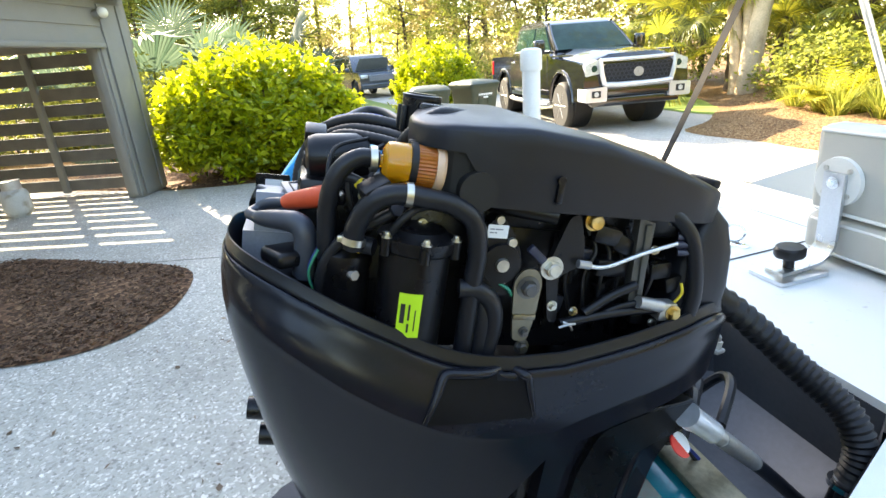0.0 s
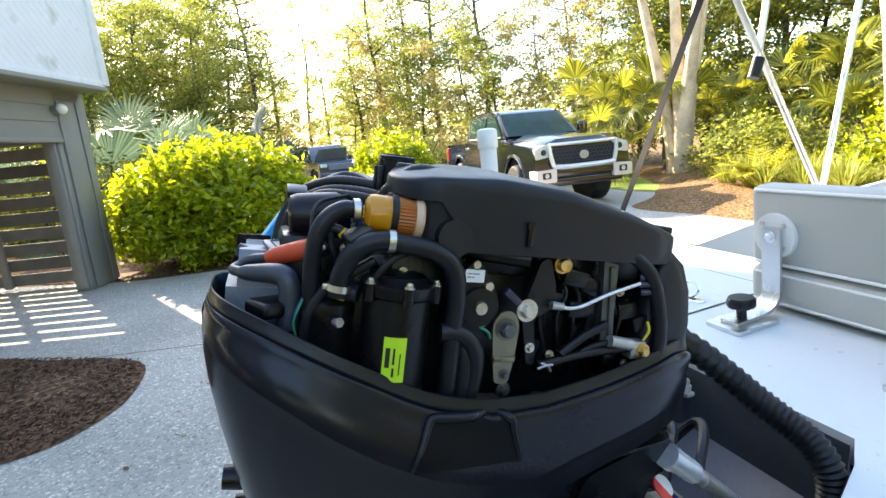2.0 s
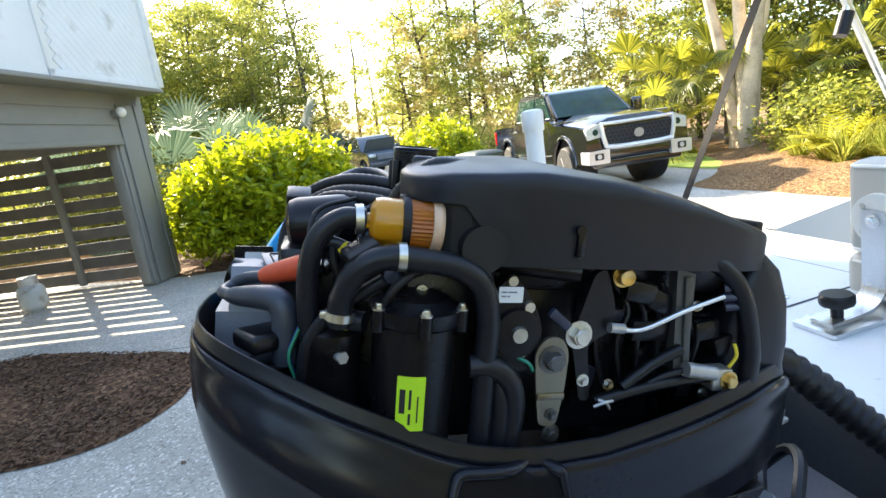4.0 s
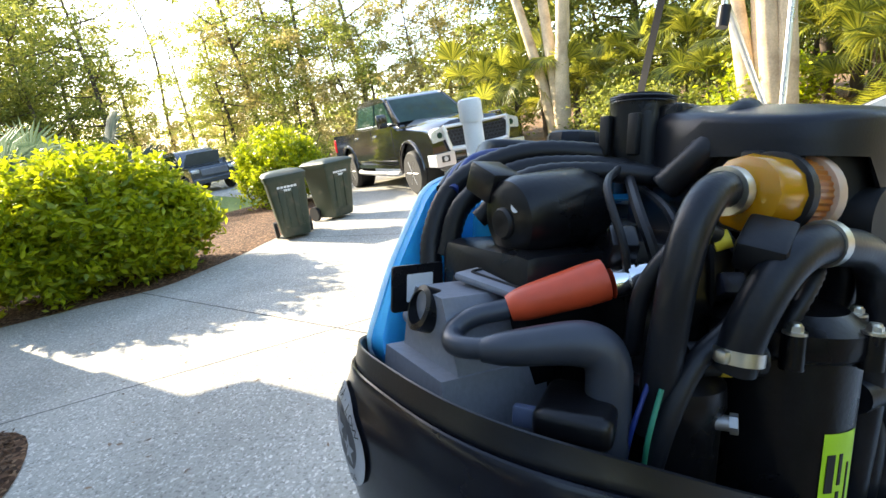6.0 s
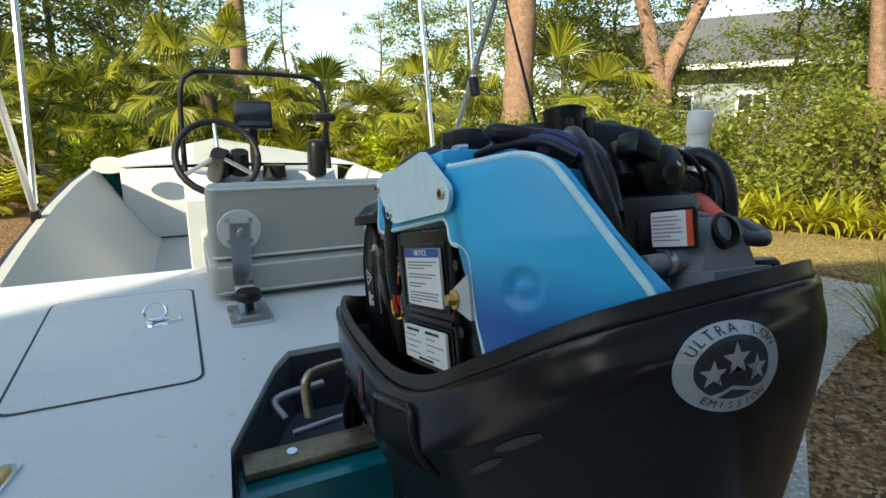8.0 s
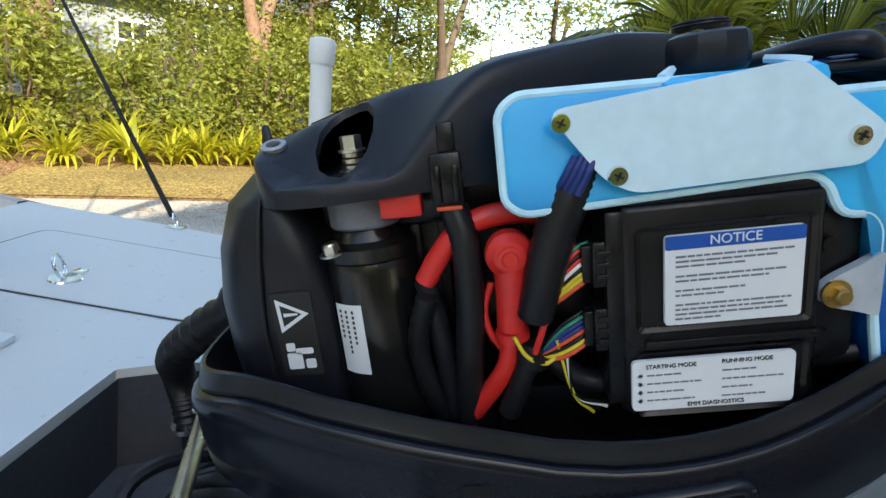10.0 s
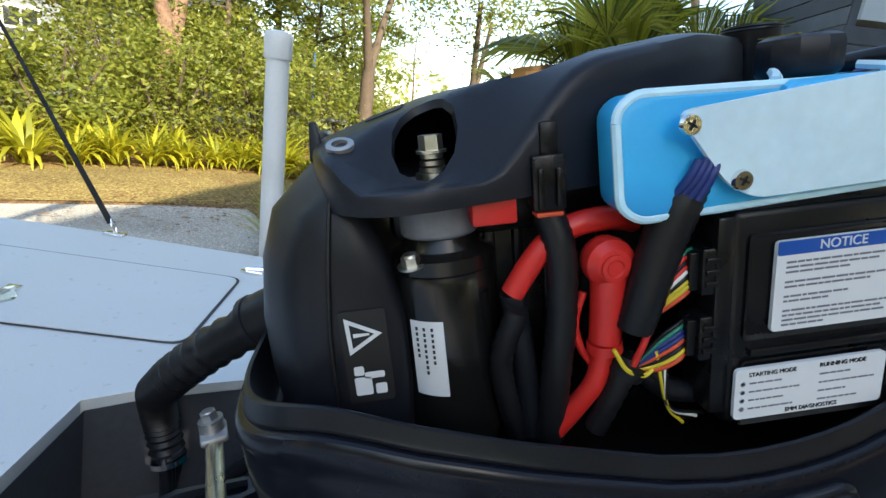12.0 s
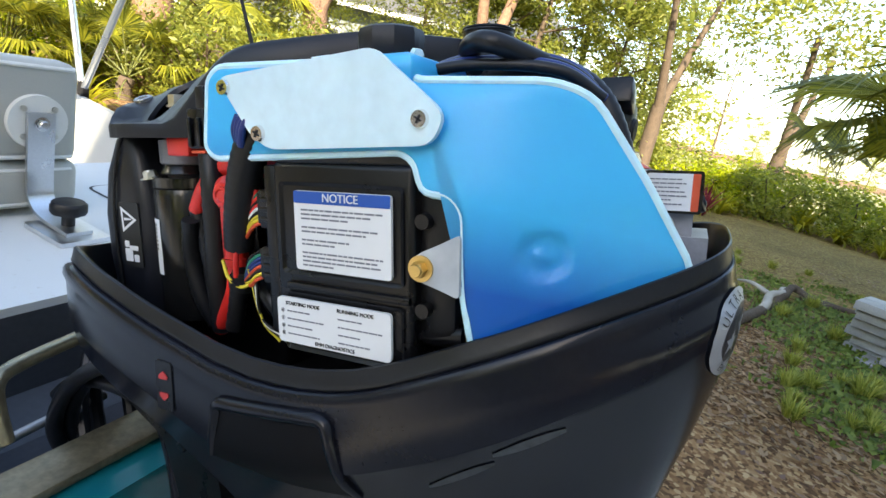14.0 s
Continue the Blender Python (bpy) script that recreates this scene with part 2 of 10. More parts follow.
M_SHELL = ground_mat("shell_concrete", [(0, (0.27, 0.25, 0.215)), (0.15, (0.41, 0.385, 0.335)), (0.85, (0.495, 0.468, 0.41)), (1, (0.8, 0.765, 0.69))], 84, 0.85, 0.7, 0.006)
M_MULCH = ground_mat("bark_mulch", [(0, (0.035, 0.018, 0.01)), (0.45, (0.1, 0.05, 0.026)), (0.8, (0.19, 0.1, 0.055)), (1, (0.3, 0.18, 0.1))], 38, 0.95, 0.9, 0.02)
M_LITTER = ground_mat("leaf_litter", [(0, (0.07, 0.036, 0.016)), (0.4, (0.19, 0.1, 0.043)), (0.75, (0.31, 0.18, 0.08)), (1, (0.44, 0.3, 0.15))], 48, 0.95, 0.8, 0.02)
M_LAWN = ground_mat("thin_lawn", [(0, (0.13, 0.08, 0.03)), (0.4, (0.26, 0.17, 0.06)), (0.75, (0.29, 0.23, 0.065)), (1, (0.46, 0.36, 0.14))], 46, 0.95, 0.8, 0.02)
M_MARSH = ground_mat("marsh_grass", [(0, (0.25, 0.22, 0.1)), (0.5, (0.36, 0.31, 0.15)), (1, (0.45, 0.42, 0.22))], 3, 0.95, 0.5, 0.1, 0.05)
M_GEL = mat("deck_gelcoat", (0.6, 0.63, 0.63), 0.45, var=0.05, scale=4, fine=450, bump=0.25, dist=0.001, dirt=(0.4, 0.39, 0.35), dirt_amt=-0.1, dirt_scale=45)
M_LINER = mat("cockpit_liner", (0.42, 0.42, 0.39), 0.5, var=0.06, fine=300, bump=0.1)
M_TEAL = mat("teal_hull", (0.0, 0.13, 0.16), 0.16, var=0.08, bump=0.03, coat=0.5)
M_RUBBER = mat("black_rubber", (0.009, 0.009, 0.0105), 0.42, spec=0.32, var=0.25, fine=200, bump=0.1)
M_RAIL = mat("rub_rail", (0.02, 0.02, 0.035), 0.4, var=0.25, fine=200, bump=0.1)
M_CUSH = mat("cushion_vinyl", (0.44, 0.44, 0.4), 0.5, var=0.05, scale=5, fine=380, bump=0.25, dist=0.001)
M_PIPE_W = mat("white_piping", (0.72, 0.72, 0.68), 0.5, var=0.04)
M_ALU = mat("brushed_aluminium", (0.72, 0.73, 0.74), 0.3, 1.0, var=0.08, fine=240, bump=0.06)
M_ALUDULL = mat("dull_aluminium", (0.42, 0.42, 0.42), 0.5, 0.9, var=0.15, fine=160, bump=0.1)
M_CHROME = mat("polished_steel", (0.8, 0.8, 0.8), 0.12, 1.0, var=0.05, bump=0.02, rvar=0.06)
M_ZINC = mat("zinc_bolt", (0.6, 0.58, 0.52), 0.35, 1.0, var=0.18, scale=60, bump=0.08)
M_BRASS = mat("brass", (0.6, 0.42, 0.16), 0.35, 1.0, var=0.2, scale=60)
M_BRONZE = mat("bronze_nut", (0.48, 0.27, 0.12), 0.38, 1.0, var=0.2, scale=80)
M_PVC = mat("white_pvc", (0.74, 0.75, 0.74), 0.38, var=0.05, fine=150, bump=0.05, dirt=(0.5, 0.48, 0.42), dirt_amt=0.1)
M_GALV = mat("galvanised", (0.5, 0.5, 0.5), 0.5, 0.8, var=0.2, scale=20, bump=0.1)
M_COWL = mat("cowl_gloss_black", (0.0075, 0.0082, 0.0125), 0.2, var=0.2, scale=8, fine=220, bump=0.012, rvar=0.06, spec=0.28)
M_COVER = mat("cover_satin_black", (0.0095, 0.0105, 0.015), 0.4, spec=0.32, var=0.2, scale=14, fine=600, bump=0.12, dist=0.0006)
# engine blacks and void: shade of the deep engine is put into these colours
M_BLACK = mat("engine_black", (0.005, 0.005, 0.0062), 0.3, spec=0.32, var=0.3, scale=25, fine=250, bump=0.08)
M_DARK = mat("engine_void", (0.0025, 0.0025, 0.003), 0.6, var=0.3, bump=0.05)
M_HOSE = mat("hose_rubber", (0.01, 0.011, 0.0145), 0.36, spec=0.32, var=0.2, scale=30, fine=380, bump=0.08, rvar=0.1)
M_GREY = mat("grey_casting", (0.18, 0.19, 0.22), 0.42, 0.0, var=0.15, scale=20, fine=260, bump=0.15)
M_PLASTIC = mat("grey_plastic", (0.033, 0.039, 0.053), 0.38, var=0.12, scale=20, bump=0.05)
M_RED = mat("red_rubber", (0.62, 0.025, 0.02), 0.35, var=0.1, scale=30, bump=0.03)
M_ORANGE = mat("orange_rubber", (0.62, 0.075, 0.025), 0.45, var=0.1, scale=30, bump=0.05)
M_GREEN = mat("lime_label", (0.42, 0.68, 0.02), 0.45, var=0.06)
M_LABEL = mat("white_label", (0.72, 0.73, 0.74), 0.45, var=0.03, bump=0.02)
M_INK = mat("black_ink", (0.012, 0.012, 0.012), 0.6, var=0.1, bump=0.0)
M_INKGREY = mat("grey_ink", (0.16, 0.17, 0.2), 0.6, var=0.1, bump=0.0)
M_BLUEINK = mat("blue_ink", (0.005, 0.075, 0.36), 0.5, var=0.05, bump=0.0)
M_YELLOW = mat("yellow_wire", (0.65, 0.5, 0.03), 0.45, var=0.1)
M_BLUEW = mat("blue_wire", (0.012, 0.03, 0.16), 0.4, var=0.1)
M_GREENW = mat("green_wire", (0.02, 0.2, 0.12), 0.45, var=0.1)
M_WHITEW = mat("white_wire", (0.75, 0.75, 0.72), 0.45, var=0.05)
M_SILVER = mat("silver_sticker", (0.42, 0.45, 0.5), 0.35, 0.4, var=0.06, bump=0.02)

# ---- ground ----
def sheet(name, outline, z, material, label, hump=0.0, grid=0.35, seed=1, kind="structure", category="ground"):
    """A piece of ground inside an outline, slightly uneven."""
    bm = B()
    vs = [bm.verts.new((x, y, z)) for x, y in outline]
    f = bm.faces.new(vs)
    if hump:
        bmesh.ops.triangulate(bm, faces=[f])
        for _ in range(4):
            es = [e for e in bm.edges if e.calc_length() > grid * 2]
            if not es:
                break
            bmesh.ops.subdivide_edges(bm, edges=es, cuts=1, use_grid_fill=False)
            bmesh.ops.triangulate(bm, faces=bm.faces)
        for v in bm.verts:
            if not v.is_boundary:
                d = min((Vector((v.co.x, v.co.y)) - Vector(p)).length for p in outline)
                v.co.z += hump * min(1, d / 0.8) * (0.6 + 0.8 * noise.noise(Vector((v.co.x * 1.3, v.co.y * 1.3, seed))))
    ob = part(name, bm, material, smooth=60)
    return tagged(ob, label, category, kind=kind)


def wavy(pts, n=6, amp=0.06, seed=3):
    """A closed smooth outline with small unevenness."""
    p = [Vector((x, y, 0)) for x, y in pts]
    k = len(p)
    out = []
    for i in range(k):
        a, b, c, d = p[i - 1], p[i], p[(i + 1) % k], p[(i + 2) % k]
        for s in range(n):
            t = s / n
            q = 0.5 * (2 * b + (c - a) * t + (2 * a - 5 * b + 4 * c - d) * t * t + (3 * b - a - 3 * c + d) * t ** 3)
            w = noise.noise(Vector((q.x * 2.1, q.y * 2.1, seed)))
            out.append((q.x + amp * w, q.y + amp * noise.noise(Vector((q.x * 2.1, q.y * 2.1, seed + 9)))))
    return out


bm = B()
bmesh.ops.create_circle(bm, cap_ends=True, radius=900, segments=64)
tagged(part("ground", bm, M_LITTER, smooth=0), "brown leaf litter and pine straw under the trees", "ground", kind="structure")

DRIVE = [(-7.35, -2.3), (-8.4, -4.2), (-9.5, -7.5), (1.3, -11), (1.35, -4), (1.4, -1.0), (1.65, 0.3), (2.6, 0.85), (3.8, 1.18), (5.2, 1.45), (5.75, 1.75), (5.55, 2.5), (5.1, 3.5),
         (4.2, 5.2), (1.0, 6.2), (-3.4, 6.65), (-6.0, 6.85), (-7.2, 7.0), (-9.5, 8.3), (-14, 8.6), (-32, 9.5), (-60, 9), (-60, 1), (-32, 1.2), (-16, 2.9), (-11.5, 3.6), (-9.3, 2.6),
         (-8.25, 1.2), (-7.65, 0.45), (-7.1, -0.4), (-7.2, -1.5)]
driveway = sheet("driveway", DRIVE, 0.006, M_SHELL, "pale grey shell-concrete driveway, rough and weathered", category="driveway")
bm = B()
for p, q in (((-7.1, -0.6), (-3.0, 0.9)), ((-3.0, 0.9), (2.4, 2.9)), ((-8.2, 1.5), (-3.6, 3.9)), ((-2.2, 6.5), (-4.4, -3.0)), ((1.9, 5.9), (-0.6, -6.0))):
    p, q = Vector((*p, 0.0075)), Vector((*q, 0.0075))
    s = (q - p).cross(Vector((0, 0, 1))).normalized() * 0.008
    bm.faces.new([bm.verts.new(v) for v in (p + s, q + s, q - s, p - s)])
M_JOINT = mat("joint_dirt", (0.09, 0.085, 0.075), 0.9, var=0.3)
part("control_joint", bm, M_JOINT, driveway, "dark control joints", smooth=0)

BED = [(-4.75, -3.1), (-4.3, -2.2), (-3.8, -1.42), (-3.1, -1.33), (-2.72, -1.5), (-2.53, -1.75), (-2.5, -2.2), (-2.7, -3.2), (-3.6, -4.2), (-4.6, -4.2)]
sheet("mulch_bed", wavy(BED, 5, 0.03), 0.012, M_MULCH, "dark bark mulch bed with a curved edge on the driveway", hump=0.05, grid=0.12, category="mulch bed")
BUSHBED = [(-7.4, -2.2), (-7.25, -1.4), (-7.0, -0.4), (-7.5, 0.5), (-8.1, 1.2), (-9.4, 2.5), (-11.5, 3.5), (-14, 2.8), (-13, -1), (-10.5, -4.0), (-8.6, -4.0)]
sheet("planting_bed", wavy(BUSHBED, 4, 0.05), 0.01, M_MULCH, "dark mulch under the hedge bushes", hump=0.06, grid=0.5, category="mulch bed")
TREEBED = [(-7.9, 7.1), (-7.1, 5.9), (-5.9, 6.05), (-4.4, 6.1), (-2.7, 6.2), (1.0, 6.15), (4.0, 5.1), (6.5, 6.0), (8, 9), (7, 16), (-4, 18), (-14, 17), (-13, 11), (-9.6, 8.6)]
sheet("tree_bed", wavy(TREEBED, 4, 0.08), 0.01, M_LITTER, "raised bed of brown pine straw under palms", hump=0.22, grid=0.7, category="mulch bed")
LAWN = [(5.85, 2.1), (5.3, 3.5), (4.5, 5.2), (5.6, 6.0), (7.4, 4.6), (8.4, 3.1), (9.4, 1.2), (15.5, -1.7), (13.5, -3.9), (11.4, -5.4), (9.2, -6.0), (6.4, -3.4), (5.9, -1.6), (6.6, 0.2), (6.3, 1.3)]
sheet("lawn", wavy(LAWN, 4, 0.1), 0.012, M_LAWN, "thin patchy lawn with fallen leaves", hump=0.05, grid=0.6, category="lawn")
GREEN = [(-12, 7.8), (-8.5, 7.6), (-9.2, 9.2), (-13, 10.2), (-20, 10.6), (-20, 8.6)]
sheet("verge", wavy(GREEN, 3, 0.1), 0.014, mat("bright_grass", (0.2, 0.27, 0.04), 0.9, var=0.35, fine=60, bump=0.6, dist=0.02), "strip of short green grass", category="lawn")
SUVLAWN = [(-16, 2.8), (-13.5, 2.7), (-14.5, -1), (-30, -2), (-31, 1.1)]
# verge grass again in a darker colour, with the shade painted in
sheet("front_lawn", wavy(SUVLAWN, 3, 0.1), 0.013, mat("shaded_grass", (0.13, 0.19, 0.04), 0.9, var=0.35, fine=60, bump=0.6, dist=0.02), "strip of green grass beside the drive", category="lawn")
bm = B()
bmesh.ops.create_grid(bm, x_segments=8, y_segments=8, size=1)
for v in bm.verts:
    v.co = Vector((68 + v.co.x * 50, -18 + v.co.y * 55, 0.02))
tagged(part("marsh", bm, M_MARSH, smooth=0), "pale sunlit marsh grass flat reaching to the tree line", "marsh", kind="structure")

# ---- house ----
M_SIDING = mat("white_siding", (0.66, 0.68, 0.68), 0.6, var=0.06, scale=3, fine=70, bump=0.2, dirt=(0.42, 0.43, 0.4), dirt_amt=0.1)
M_TRIM = mat("grey_trim", (0.21, 0.205, 0.185), 0.6, var=0.1, scale=4, fine=90, bump=0.2)
M_SLAT = mat("weathered_slat", (0.125, 0.115, 0.1), 0.75, var=0.3, scale=5, fine=120, bump=0.35, object_random=0.25)
M_ROOF = mat("roof_shingle", (0.09, 0.09, 0.09), 0.85, var=0.3, fine=40, bump=0.5, dist=0.01)
M_LAMPW = mat("lamp_glass", (0.7, 0.68, 0.6), 0.3, var=0.03)
HOUSE = Matrix.Translation((-7.6, -2.55, 0)) @ pose(0, 0, 0, 0, 0, -16.9)
house = thing("house", HOUSE, "raised house with white siding above a grey slatted carport", "house")
bm = B()
for i in range(14):
    z = 2.63 + 0.29 * i
    prism(bm, [(-0.2, z), (-0.2, z + 0.29), (-0.178, z + 0.29)], "y", -9.2, 0.40)
    prism(bm, [(0.40, z), (0.40, z + 0.29), (0.378, z + 0.29)], "x", -0.2, 16.4)
part("siding", bm, M_SIDING, house, "white painted lap siding", smooth=0)
for i in range(44):
    a, w = i * 0.13 - 0.1, 1.72
    z0, z1 = 2.68 + max(0.0, a - w), 2.68 + min(a, 4.0)
    if z1 - z0 < 0.1:
        continue
    bm = B()
    p0, p1 = Vector((1.62 - a + (z0 - 2.68), 0.402, z0)), Vector((1.62 - a + (z1 - 2.68), 0.402, z1))
    d = (p1 - p0).normalized()
    n = Vector((d.z, 0, -d.x)) * 0.0445
    loft(bm, [[p0 - n, p0 + n, p1 + n, p1 - n], [q + Vector((0, 0.009, 0)) for q in (p0 - n, p0 + n, p1 + n, p1 - n)]])
    part("diagonal_board", bm, M_SIDING, house, smooth=0)
bm = B()
box(bm, (0.78, 0.405, 2.66), (1.95, 0.04, 0.09), 0.004)
part("skirt_board", bm, M_SIDING, house)
bm = B()
box(bm, (1.72, 0.41, 4.7), (0.07, 0.03, 4.1), 0.004)
part("corner_board", bm, M_SIDING, house)
bm = B()
box(bm, (8.1, -4.4, 4.72), (16.55, 9.55, 4.16))
part("upper_storey", bm, M_SIDING, house, smooth=0)
bm = B()
box(bm, (-0.19, 0.39, 4.7), (0.12, 0.12, 4.1), 0.01)
part("corner_board", bm, M_SIDING, house)
bm = B()
prism(bm, [(-9.4, 6.76), (0.5, 6.76), (0.5, 6.84), (-4.4, 8.2), (-9.4, 6.84)], "x", -0.45, 16.8)
part("roof", bm, M_ROOF, house, smooth=0)
for c, d in (((8.1, 0.0, 2.28), (16.6, 0.16, 0.7)), ((-0.03, -4.66, 2.3), (0.16, 9.2, 0.68)), ((8.1, 0.27, 2.6), (16.6, 0.36, 0.05))):
    bm = B()
    box(bm, c, d, 0.006)
    part("beam", bm, M_TRIM, house, "grey painted beam")
for i in range(3):
    bm = B()
    prism(bm, [(0.082, 1.98 + 0.2 * i), (0.082, 2.182 + 0.2 * i), (0.088, 2.182 + 0.2 * i), (0.104, 1.98 + 0.2 * i)], "x", 0.42, 16.3)
    part("lap_board", bm, M_TRIM, house, smooth=0)
bm = B()
box(bm, (8.4, 0.1, 1.955), (15.9, 0.06, 0.06), 0.005)
part("trim_board", bm, M_TRIM, house)
for u, v in ((0.02, -4.6), (0.02, -9.1), (5.4, 0.0), (10.8, 0.0), (16.2, 0.0)):
    bm = B()
    box(bm, (u, v, 0.98), (0.24, 0.2, 1.96), 0.012)
    box(bm, (u, v, 0.06), (0.3, 0.26, 0.12), 0.012)
    part("post", bm, M_TRIM, house, "grey boxed post")
# corner post: core, wide face board, a narrower board and the jamb set back
for c, d in (((0.2, -0.02, 1.28), (0.6, 0.2, 2.56)), ((0.24, 0.1, 1.24), (0.34, 0.03, 2.4)), ((-0.035, 0.095, 1.24), (0.13, 0.03, 2.4)), ((0.045, 0.118, 1.24), (0.03, 0.02, 2.4)), ((0.47, 0.07, 1.0), (0.09, 0.05, 1.9)), ((0.54, 0.02, 1.0), (0.05, 0.1, 1.9))):
    bm = B()
    box(bm, c, d, 0.006)
    part("post_board", bm, M_TRIM, house, "grey painted post board")
for v, w in ((-1.3, 0.09), (-2.9, 0.09)):
    bm = B()
    box(bm, (0.095, v, 1.0), (0.06, w, 1.9), 0.004)
    part("stud", bm, M_TRIM, house)
for v0, v1 in ((-4.45, -0.15), (-9.0, -4.75)):
    for i in range(9):
        bm = B()
        box(bm, (0, 0, 0), (0.02, v1 - v0, 0.16), 0.004, seg=1)
        part("slat", bm, M_SLAT, house, m=pose(0.05, (v0 + v1) / 2, 0.15 + 0.21 * i, 0, random.uniform(-2, 2), random.uniform(-0.2, 0.2)))
bm = B()
box(bm, (8, -9.1, 1.0), (16, 0.1, 2.0))
part("back_wall", bm, M_TRIM, house, smooth=0)
lamp = B()
cyl(lamp, (0.48, 0.1, 2.31), (0.48, 0.19, 2.32), 0.05, 0.06, 20, 0.006)
porch = part("porch_lamp", lamp, M_TRIM, house)
bm = B()
bmesh.ops.create_uvsphere(bm, u_segments=16, v_segments=10, radius=0.065, matrix=Matrix.Translation((0.48, 0.21, 2.325)))
part("globe", bm, M_LAMPW, porch, "white glass globe")
bm = B()
cyl(bm, (3.2, 0.45, 3.1), (3.2, 0.54, 3.06), 0.02, 0.012, 10)
part("hose_outlet", bm, M_TRIM, house)

# slatted annex at the far end, with a roofing sheet leaning on it
ANX = Matrix.Translation((5.67, -4.97, 0)) @ pose(0, 0, 0, 0, 0, -9)
annex = thing("slatted_enclosure", ANX, "grey slatted timber enclosure below white siding", "shed")
M_SLATB = mat("blue_grey_slat", (0.115, 0.12, 0.13), 0.7, var=0.25, scale=4, fine=110, bump=0.3, object_random=0.25)
for i in range(18):
    z = 0.12 + 0.21 * i
    gap = 7 <= i <= 11
    bm = B()
    box(bm, (0, 0, 0), (2.44, 0.022, 0.176 if gap else 0.196), 0.004, seg=1)
    part("slat", bm, M_SLATB, annex, m=pose(1.23, -0.012, z, 0, random.uniform(-0.3, 0.3), 0))
    if i < 14:
        bm = B()
        box(bm, (0, 0, 0), (0.022, 4.6, 0.18 if gap else 0.194), 0.004, seg=1)
        part("slat", bm, M_SLATB, annex, m=pose(-0.012, -2.3, z, random.uniform(-0.15, 0.15), 0, 0))
for x, y, h in ((0.06, -0.08, 3.8), (1.55, -0.08, 3.8), (2.4, -0.08, 3.8), (0.06, -1.1, 3.0), (0.06, -2.6, 3.0), (0.06, -4.5, 3.0), (2.4, -4.5, 3.0)):
    bm = B()
    box(bm, (x, y, h / 2), (0.1, 0.1, h), 0.006)
    part("post", bm, M_SLATB, annex)
bm = B()
for i in range(9):
    z = 3.02 + 0.2 * i
    prism(bm, [(-0.05, z), (-0.05, z + 0.2), (-0.03, z + 0.2)], "y", -5.6, -0.12)
box(bm, (1.2, -2.86, 3.92), (2.46, 5.48, 1.8))
part("siding", bm, M_SIDING, annex, "white lap siding", smooth=0)
M_RAWP = mat("raw_pine", (0.4, 0.27, 0.13), 0.7, var=0.25, scale=4, fine=60, bump=0.2)
for z in (1.45, 1.68, 1.91):
    bm = B()
    box(bm, (1.2, -3.4, z), (2.2, 0.03, 0.2), 0.004)
    part("inner_board", bm, M_RAWP, annex, "raw pine board")

corr = thing("corrugated_sheet", Matrix.Translation((4.78, -4.3, 0)) @ pose(0, 0, 0, 0, 0, -98), "grey corrugated roofing sheet leaning upright", "roofing sheet")
bm = B()
rows = []
for z in (0.0, 1.5):
    rows.append([Vector((x, 0.03 * math.sin(x * 2 * math.pi / 0.18) + z * 0.18, z + 0.02 * x * z)) for x in (i * 0.17 / 8 for i in range(101))])
loft(bm, rows + [[p + Vector((0, -0.006, 0)) for p in rows[1]], [p + Vector((0, -0.006, 0)) for p in rows[0]]], close=False, cap0=False, cap1=False)
part("sheet", bm, mat("zinc_sheet", (0.36, 0.37, 0.34), 0.5, 0.3, var=0.2, scale=3, bump=0.1), corr, smooth=60)

# neighbour house behind the trees
nb = thing("neighbour_house", Matrix.Translation((23.0, 14.5, 0)) @ pose(0, 0, 0, 0, 0, 122), "blue-grey house with white windows behind the trees", "house")
M_NBW = mat("bluegrey_wall", (0.2, 0.23, 0.25), 0.7, var=0.1, fine=30, bump=0.2)
bm = B()
box(bm, (0, -4, 2.2), (16, 8, 4.4))
part("wall", bm, M_NBW, nb, smooth=0)
bm = B()
prism(bm, [(-9, 4.3), (1, 4.3), (1, 4.5), (-4, 7.3), (-9, 4.5)], "x", -8.6, 8.6)
part("roof", bm, M_ROOF, nb, smooth=0)
bm = B()
box(bm, (0, 1.02, 4.36), (17.2, 0.05, 0.24), 0.01)
part("fascia", bm, M_SIDING, nb)
M_PANE = mat("dark_pane", (0.03, 0.035, 0.04), 0.08, var=0.1, bump=0.0)
for u in (-5.6, -2.8, 0.2, 3.2, 6.0):
    bm = B()
    box(bm, (u, 0.03, 2.5), (1.25, 0.1, 1.7), 0.015)
    w = part("window", bm, M_SIDING, nb, "white window")
    for du in (-0.28, 0.28):
        for dz in (-0.38, 0.38):
            bm = B()
            box(bm, (u + du, 0.085, 2.5 + dz), (0.48, 0.02, 0.68), 0.004)
            part("pane", bm, M_PANE, w)

# ---- boat ----
BOAT = Matrix.Translation((0.015, 0.135, 0.945)) @ pose(0, 0, 0, 3.4, 0, 0)
boat = thing("skiff", BOAT, "white and teal flats skiff on a trailer", "boat")


def half_beam(y):
    """Outer half width of the deck at y from the stern."""
    if y < 2.6:
        return 0.85 + 0.035 * min(1, y / 0.7) - 0.012 * max(0, y - 0.9)
    return max(0.02, 0.865 * (1 - ((y - 2.6) / 2.3) ** 2.2))


def sheer(y):
    return 0.0 if y < 1.1 else 0.055 * min(1, (y - 1.1) / 0.7) + 0.05 * (y - 1.1) / 3


